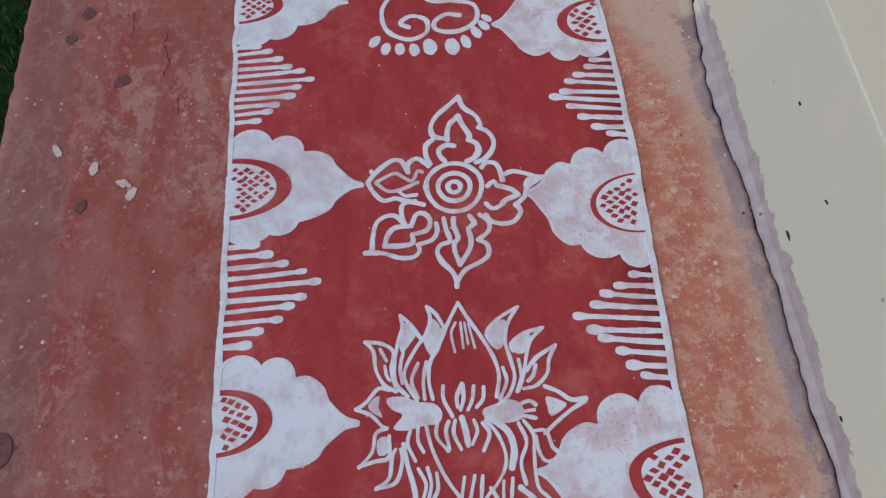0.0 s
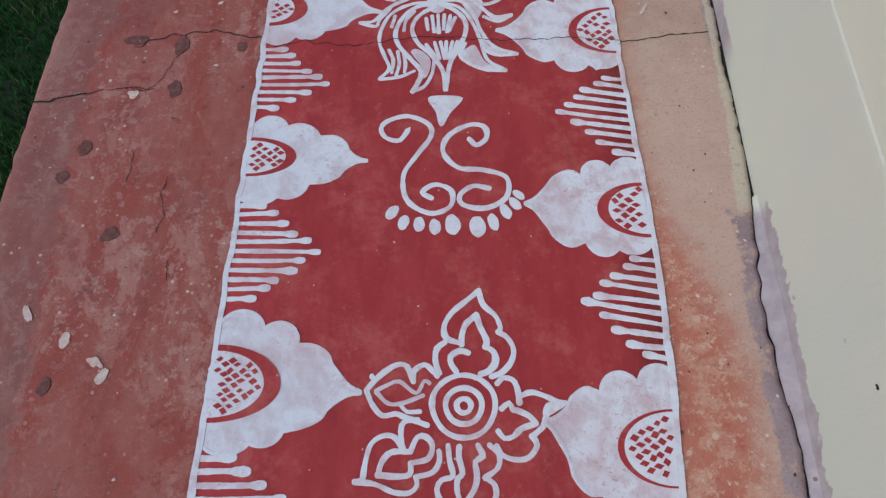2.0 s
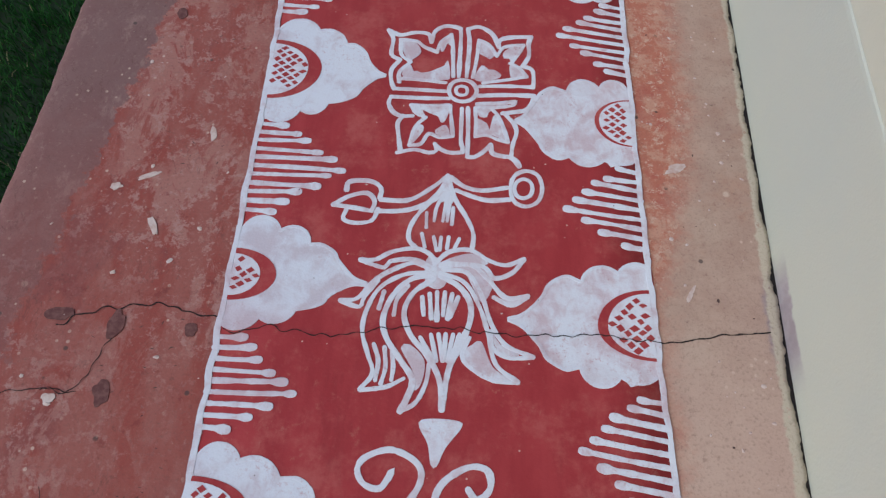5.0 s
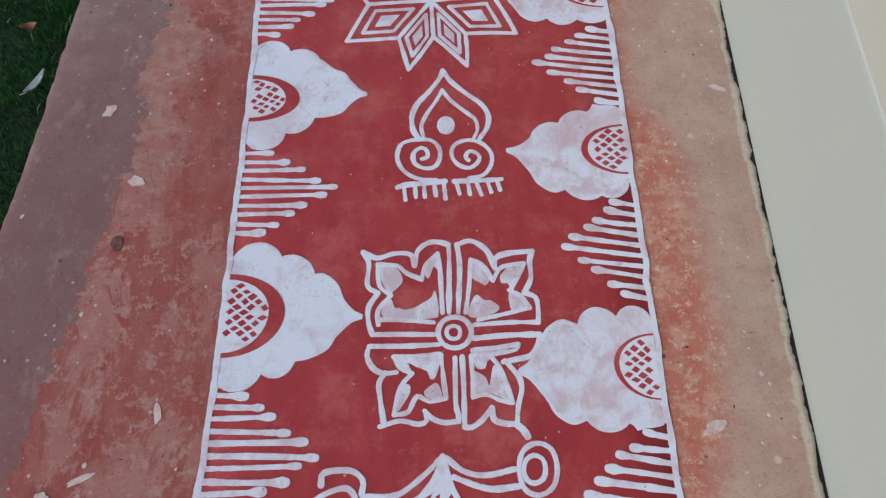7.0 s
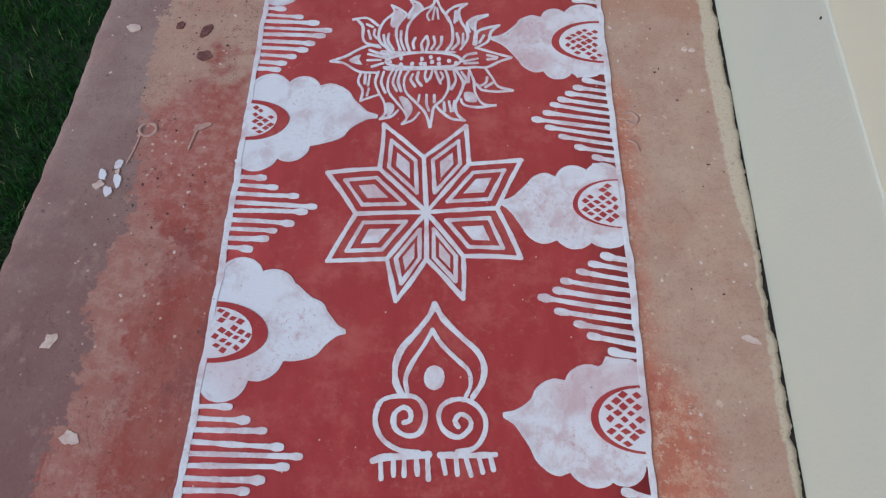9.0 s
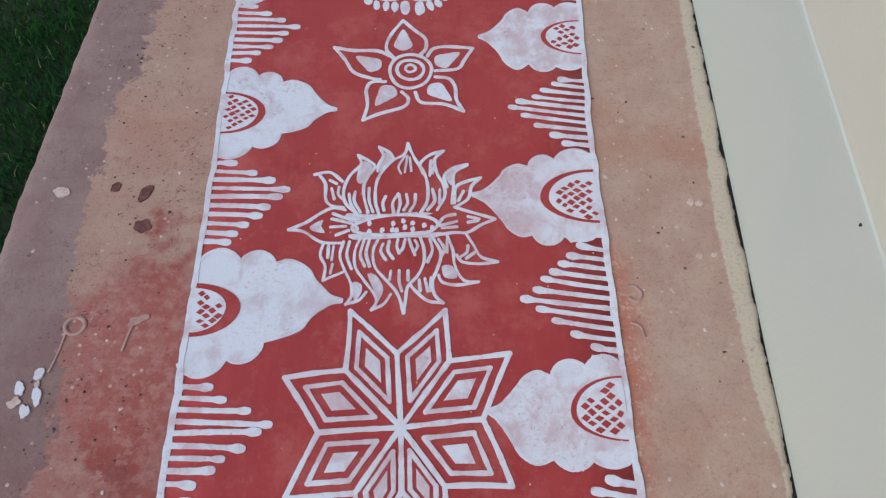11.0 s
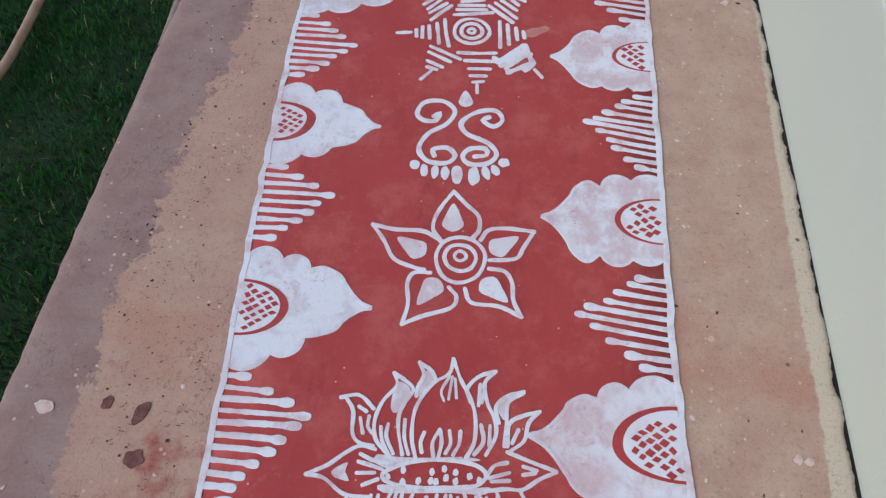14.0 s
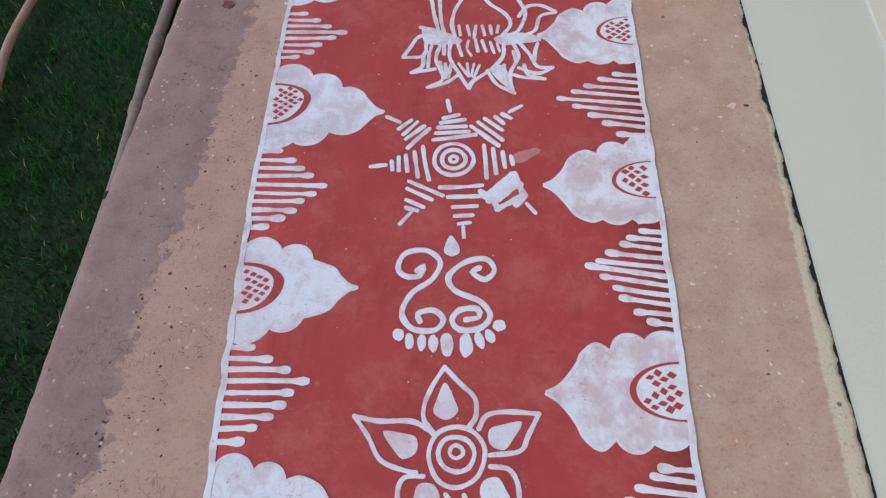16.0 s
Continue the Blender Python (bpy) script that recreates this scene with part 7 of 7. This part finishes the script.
def build_marks():
    # near-black sheet just below the joint: dirt plus the deep gap's shade as colour
    dark_strip("joint_dark_fill", [(joint_x(y) - 0.006, y) for y in np.linspace(-2, 7.5, 400)], 0.05, -0.0075, DARK, pavement)
    # the crack right across the walkway, and its branches
    main = [(-0.86, 0.955), (-0.80, 0.985), (-0.745, 1.000), (-0.66, 1.012), (-0.526, 0.985), (-0.468, 0.952), (-0.43, 0.972), (-0.34, 0.962), (-0.279, 0.953), (-0.20, 0.972), (-0.104, 0.988), (0.02, 0.982), (0.10, 0.975), (0.293, 0.985), (0.43, 0.975), (0.485, 0.984), (0.56, 1.0), (0.665, 1.012)]
    # near-black strips lie on the surface; their colour stands for the groove's shade
    dark_strip("crack", jagged(main, 0.010, seed=1), 0.0026, 0.0012, DARK, pavement, 1)
    for pts, w, s in (([(-1.09, 0.772), (-1.04, 0.775), (-1.0, 0.79), (-0.95, 0.80)], 0.0042, 2), ([(-0.96, 0.797), (-0.90, 0.812), (-0.853, 0.818), (-0.78, 0.815)], 0.0017, 12), ([(-0.853, 0.815), (-0.80, 0.812), (-0.776, 0.83), (-0.755, 0.89), (-0.735, 0.93)], 0.0016, 3), ([(-0.70, 0.55), (-0.705, 0.50), (-0.69, 0.44), (-0.70, 0.40)], 0.0015, 4), ([(-0.80, 0.63), (-0.79, 0.56), (-0.80, 0.52)], 0.0012, 5), ([(-0.66, 0.33), (-0.655, 0.28)], 0.0015, 8)):
        dark_strip("crack", jagged(pts, 0.010, seed=s), w, 0.0014, DARK, pavement, s)
    # where it runs on through the paint
    over = [(lborder(0.97) + 0.01, 0.962), (-0.468, 0.952), (-0.43, 0.972), (-0.34, 0.962), (-0.279, 0.953), (-0.20, 0.972), (-0.104, 0.988), (0.02, 0.982), (0.10, 0.975), (0.293, 0.985), (0.425, 0.975)]
    dark_strip("crack", jagged(over, 0.010, seed=1), 0.0019, Z_LINE + 0.0030, DARK, pavement, 11)
    # dark damp stains
    for x, y, a, b in ((-0.735, 0.962, 0.018, 0.030), (-0.728, 0.815, 0.018, 0.024), (-0.576, 0.957, 0.012, 0.016), (-0.917, 0.634, 0.016, 0.022), (-0.773, 1.838, 0.014, 0.018), (-0.805, 0.393, 0.022, 0.016), (-0.86, 0.98, 0.030, 0.016), (-0.774, 3.137, 0.012, 0.013), (-0.70, 3.12, 0.013, 0.026), (-0.689, 3.028, 0.022, 0.018), (-0.98, -0.50, 0.05, 0.04), (-0.864, 0.042, 0.014, 0.018), (-0.95, 0.55, 0.014, 0.016), (-0.55, 4.22, 0.010, 0.022), (-0.53, 4.07, 0.014, 0.010), (-0.76, 4.86, 0.02, 0.014)):
        filled(pavement, "stain", blob(x, y, a, b, RNG.uniform(-0.6, 0.6), 0.2, 44), STAIN, 0.0011, -0.004)
    # limewash flecks and drips
    for x, y, a, b in ((-0.843, 0.140, 0.013, 0.015), (-0.770, 0.093, 0.018, 0.010), (-0.750, 0.063, 0.012, 0.016), (-0.83, 0.80, 0.016, 0.010), (-0.757, 2.0, 0.018, 0.014), (-0.857, 2.203, 0.014, 0.016), (-0.90, 3.118, 0.020, 0.012), (0.641, 3.116, 0.010, 0.008), (0.62, 3.12, 0.008, 0.009), (-0.815, 1.30, 0.014, 0.010), (-0.94, 0.20, 0.009, 0.022), (0.50, 1.09, 0.005, 0.026), (-0.71, 1.2, 0.007, 0.026), (0.66, 2.27, 0.02, 0.008), (0.50, 1.42, 0.022, 0.014), (-0.62, 1.46, 0.008, 0.02), (-0.75, 1.33, 0.03, 0.006), (0.655, 4.45, 0.012, 0.008)):
        filled(pavement, "lime_fleck", blob(x, y, a, b, RNG.uniform(-0.6, 0.6), 0.35, 16), CHALK, 0.0012, -0.004)
    # scattered tiny flecks and grit
    bits = []
    for i in range(420):
        y = RNG.uniform(-0.9, 5.2)
        side = RNG.random()
        x = RNG.uniform(slab_left(y) + 0.03, lborder(y) - 0.02) if side < 0.24 else (RNG.uniform(rborder(y) + 0.02, wall_x(y) - 0.03) if side < 0.92 else RNG.uniform(lborder(y), rborder(y)))
        r = RNG.choice((0.0016, 0.002, 0.0024, 0.0032, 0.0048)) * RNG.uniform(0.7, 1.2)
        if side >= 0.92:
            r = min(r, 0.0024)
        z = 0.0008 if side < 0.92 else Z_RED
        p = blob(x, y, r, r * RNG.uniform(0.6, 1.5), RNG.uniform(0, 3), 0.3, 7)
        v = [(q[0], q[1], z) for q in p] + [(x, y, z + 0.0016)]
        bits.append((v, [(k, (k + 1) % 7, 7) for k in range(7)]))
    v, f = joined(bits)
    tagged(mesh_part("paint_flecks", v, f, CHALK, smooth=False), "pale limewash flecks scattered over the walkway", "flecks", kind="stuff")
    grit = []
    for x, y, r in [(0.54, 3.045, 0.0035), (0.637, 3.177, 0.0035), (0.528, 3.032, 0.0035), (0.654, 2.902, 0.0035), (0.50, 3.432, 0.0035), (0.412, 3.442, 0.0035), (0.69, 4.45, 0.007), (0.56, 1.08, 0.004)] + [(RNG.uniform(-0.85, -0.60), RNG.uniform(2.4, 4.6), RNG.uniform(0.0015, 0.0035)) for i in range(110)] + [(RNG.uniform(0.45, 0.68), RNG.uniform(-0.3, 4.8), RNG.uniform(0.0015, 0.003)) for i in range(40)]:
        p = blob(x, y, r, r * RNG.uniform(0.5, 1.6), RNG.uniform(0, 3), 0.4, 7)
        grit.append(([(q[0], q[1], 0.0006) for q in p] + [(x, y, 0.0006 + r * 0.5)], [(k, (k + 1) % 7, 7) for k in range(7)]))
    # short scratches and pits in the bare plaster
    for i in range(1100):
        y = RNG.uniform(2.5, 4.75) if i < 760 else RNG.uniform(-0.6, 2.5)
        x = RNG.uniform(-0.86, -0.57)
        if noise.noise((x * 7, y * 5, 3)) < (-0.05 if i < 760 else 0.12):
            continue
        a = RNG.gauss(0.1, 0.55)
        ln, w = RNG.uniform(0.002, 0.006), RNG.uniform(0.0006, 0.0014)
        c, s = math.cos(a), math.sin(a)
        q = [(-ln, -w * 0.4), (0, -w), (ln, 0), (0.2 * ln, w)]
        grit.append(([(x + u * c - t * s, y + u * s + t * c, 0.0009) for u, t in q], [(0, 1, 2, 3)]))
    v, f = joined(grit)
    tagged(mesh_part("grit", v, f, GRIT, smooth=False), "dark grit and pits on the bare cement", "grit", kind="stuff")


def build_wall_marks():
    """Dark chips and smears on the plinth."""
    for y, z, a, b in ((-0.033, 0.266, 0.002, 0.005), (-0.242, 0.241, 0.002, 0.006), (-0.232, 0.080, 0.003, 0.012), (-0.609, 0.060, 0.003, 0.006), (2.812, 0.411, 0.004, 0.003), (3.695, 0.39, 0.003, 0.005)):
        p = blob(0, 0, b, a, RNG.uniform(-0.5, 0.5), 0.35, 10)
        x = wall_x(y)
        v = [(x - 0.0022, y + q[0], z + q[1]) for q in p] + [(x + 0.004, y + q[0], z + q[1]) for q in p]
        mesh_part("chip", v, [tuple(range(10))] + [(k, (k + 1) % 10, 10 + (k + 1) % 10, 10 + k) for k in range(10)], DARK, plinth, smooth=False)


def build_dabs():
    """The little daub of white fingertips and the faint ring beside it."""
    c = (-0.836, 2.621)
    ob = thing("dab_flower", (c[0], c[1], 0.0), "small flower of white fingertip dabs on bare cement", "floor painting")
    for k, (dx, dy, a, b) in enumerate(((0.010, 0.044, 0.011, 0.012), (-0.022, 0.014, 0.010, 0.016), (-0.024, -0.018, 0.014, 0.010), (0.002, -0.034, 0.011, 0.013), (0.018, -0.004, 0.008, 0.022), (0.012, 0.022, 0.006, 0.008))):
        filled(ob, "dab", blob(c[0] + dx, c[1] + dy, a, b, RNG.uniform(-0.5, 0.5), 0.3), CHALK if k % 3 == 2 else LINE, 0.0026, -0.002)
    ring_ob = thing("faint_ring", (-0.78, 2.775, 0.0), "faint rubbed white ring with a tail on cement", "floor painting")
    v, f = ribbon(spline(ellipse(-0.78, 2.775, 0.021, 0.020, n=14), closed=True), 0.008, closed=True, z0=-0.002, z1=0.0018)
    mesh_part("ring", v, f, FAINT, ring_ob)
    v, f = ribbon(spline([(-0.795, 2.755), (-0.80, 2.71), (-0.808, 2.67)]), 0.005, z0=-0.002, z1=0.0016)
    mesh_part("tail", v, f, FAINT, ring_ob)
    faint = thing("faint_daub", (-0.652, 2.775, 0.0), "faint rubbed white daub with a drip on cement", "floor painting")
    filled(faint, "daub", blob(-0.648, 2.79, 0.022, 0.010, 0.4, 0.3), FAINT, 0.0016, -0.002)
    v, f = ribbon(spline([(-0.656, 2.78), (-0.662, 2.75), (-0.666, 2.72)]), 0.006, z0=-0.002, z1=0.0016)
    mesh_part("drip", v, f, FAINT, faint)
    curl = thing("faint_daub", (0.455, 2.86, 0.0), "faint rubbed white curl on the cement beside the band", "floor painting")
    for pts, w in (([(0.432, 2.885), (0.452, 2.892), (0.468, 2.872), (0.456, 2.852), (0.440, 2.860)], 0.008), ([(0.436, 2.80), (0.455, 2.792), (0.462, 2.768)], 0.006)):
        v, f = ribbon(spline(pts), w, z0=-0.002, z1=0.0016)
        mesh_part("curl_stroke", v, f, FAINT, curl)


# ---- the lawn, the pipe and the hose ----
def tube(name, line, radius, mat, parent, sides=12):
    verts, faces = [], []
    n = len(line)
    for i, q in enumerate(line):
        d = (Vector(line[min(i + 1, n - 1)]) - Vector(line[max(0, i - 1)])).normalized()
        s = d.cross(Vector((0, 0, 1))).normalized()
        u = s.cross(d)
        r = radius * (1 + 0.03 * noise.noise((i * 0.8, radius * 90, 0)))
        for k in range(sides):
            a = math.tau * k / sides
            p = Vector(q) + s * r * math.cos(a) + u * r * math.sin(a)
            verts.append(tuple(p))
    for i in range(n - 1):
        for k in range(sides):
            faces.append((i * sides + k, i * sides + (k + 1) % sides, (i + 1) * sides + (k + 1) % sides, (i + 1) * sides + k))
    faces += [tuple(range(sides))[::-1], tuple(range((n - 1) * sides, n * sides))]
    return mesh_part(name, verts, faces, mat, parent)


def build_pipe():
    r = 0.0185
    z = -0.090
    line = [(-1.012, 3.3), (-1.005, 3.75), (-0.990, 4.21), (-0.996, 4.53), (-1.000, 4.72), (-0.996, 4.95), (-0.985, 5.5), (-0.97, 6.2)]
    ob = thing("water_pipe", (-0.996, 4.5, z - r), "dusty plastic water pipe lying along the walkway edge", "pipe")
    tube("pipe", [(*q, z + 0.003 * noise.noise((q[1] * 2, 0, 0))) for q in spline(line, 0.04)], r, PIPE, ob)
    for y, ln in ((4.215, 0.012), (4.53, 0.022), (4.80, 0.016)):
        x = float(np.interp(y, [q[1] for q in line], [q[0] for q in line]))
        tube("collar", [(x, y - ln, z), (x, y - ln * 0.4, z), (x, y + ln * 0.4, z), (x, y + ln, z)], r * 1.16, PIPE if y > 4.3 else DARK, ob)


def build_hose():
    z = -0.062
    line = [(-1.66, 3.2, z), (-1.56, 3.6, z), (-1.455, 3.9, z), (-1.408, 4.08, z), (-1.402, 4.25, z), (-1.408, 4.42, z), (-1.415, 4.6, z), (-1.434, 4.76, z), (-1.425, 4.95, z), (-1.38, 5.4, z), (-1.36, 6.2, z)]
    ob = thing("garden_hose", (-1.43, 4.5, z - 0.02), "pale brown garden hose lying on the lawn", "hose")
    tube("hose", [tuple(q) for q in spline(line, 0.03)], 0.0135, HOSE, ob)


def build_grass():
    rng = np.random.default_rng(5)
    n = 135000
    y = rng.uniform(-0.6, 6.3, n)
    x = -2.35 + 1.55 * rng.random(n) ** 0.8
    lim = np.interp(y, [-2.0, 1.0, 2.6, 3.5, 4.2, 4.9, 7.5], [-1.10, -1.088, -1.015, -0.990, -0.955, -0.918, -0.83]) - 0.015
    keep = x < lim
    x, y = x[keep], y[keep]
    n = len(x)
    clump = np.array([noise.noise((a * 5, b * 5, 0)) for a, b in zip(x[::1], y[::1])])
    h = (0.020 + 0.018 * rng.random(n)) * (1 + 0.6 * clump)
    turn = rng.uniform(0, math.tau, n)
    lean = rng.uniform(0.1, 1.1, n) * h
    w = rng.uniform(0.0010, 0.0022, n)
    cx, sy = np.cos(turn), np.sin(turn)
    bend = rng.uniform(0, math.tau, n)
    base = np.full(n, -0.118)
    v = np.empty((n, 5, 3))
    for k, (f, g, hh) in enumerate(((-1, 0, 0), (1, 0, 0), (-0.8, 0.35, 0.6), (0.8, 0.35, 0.6), (0, 1, 1))):
        v[:, k, 0] = x + f * w * cx + g * lean * np.cos(bend)
        v[:, k, 1] = y + f * w * sy + g * lean * np.sin(bend)
        v[:, k, 2] = base + hh * h
    idx = np.arange(n)[:, None] * 5
    faces = np.concatenate([idx + np.array([[0, 1, 3]]), idx + np.array([[0, 3, 2]]), idx + np.array([[2, 3, 4]])])
    me = bpy.data.meshes.new("grass")
    me.from_pydata(v.reshape(-1, 3).tolist(), [], faces.tolist())
    me.materials.append(GRASS)
    tagged(new("grass", me), "short dark green lawn grass beside the walkway", "grass", kind="stuff")


def build_leaf(name, at, length, width, turn, mat, label):
    ob = thing(name, (at[0], at[1], -0.085), label, "leaf")
    c, s = math.cos(turn), math.sin(turn)
    verts, faces = [], []
    for i in range(9):
        u = i / 8
        half = width * math.sin(math.pi * min(0.97, u + 0.03)) ** 0.8
        for f in (-1, -0.5, 0, 0.5, 1):
            px, py = length * (u - 0.5), half * f
            z = -0.075 + 0.010 * f * f + 0.012 * (u - 0.5) ** 2 * 4 * (1 if i % 2 else 0.9)
            verts.append((at[0] + px * c - py * s, at[1] + px * s + py * c, z))
    for i in range(8):
        for k in range(4):
            a = i * 5 + k
            faces.append((a, a + 1, a + 6, a + 5))
    blade = mesh_part("blade", verts, faces, mat, ob)
    blade.data.update()
    mid = [(at[0] + length * (u - 0.5) * c, at[1] + length * (u - 0.5) * s, -0.0735 + 0.012 * (u - 0.5) ** 2 * 4) for u in np.linspace(-0.15, 1, 8)]
    tube("midrib", mid, 0.0012, mat, ob, 5)


build_marks()
build_wall_marks()
build_dabs()
build_grass()
build_pipe()
build_hose()
build_leaf("pale_leaf", (-1.108, 2.345), 0.085, 0.011, 1.15, PAPER, "narrow pale dry leaf on the lawn edge")
build_leaf("brown_leaf", (-1.168, 2.537), 0.04, 0.016, 0.3, LEAF, "small curled brown leaf on the lawn")
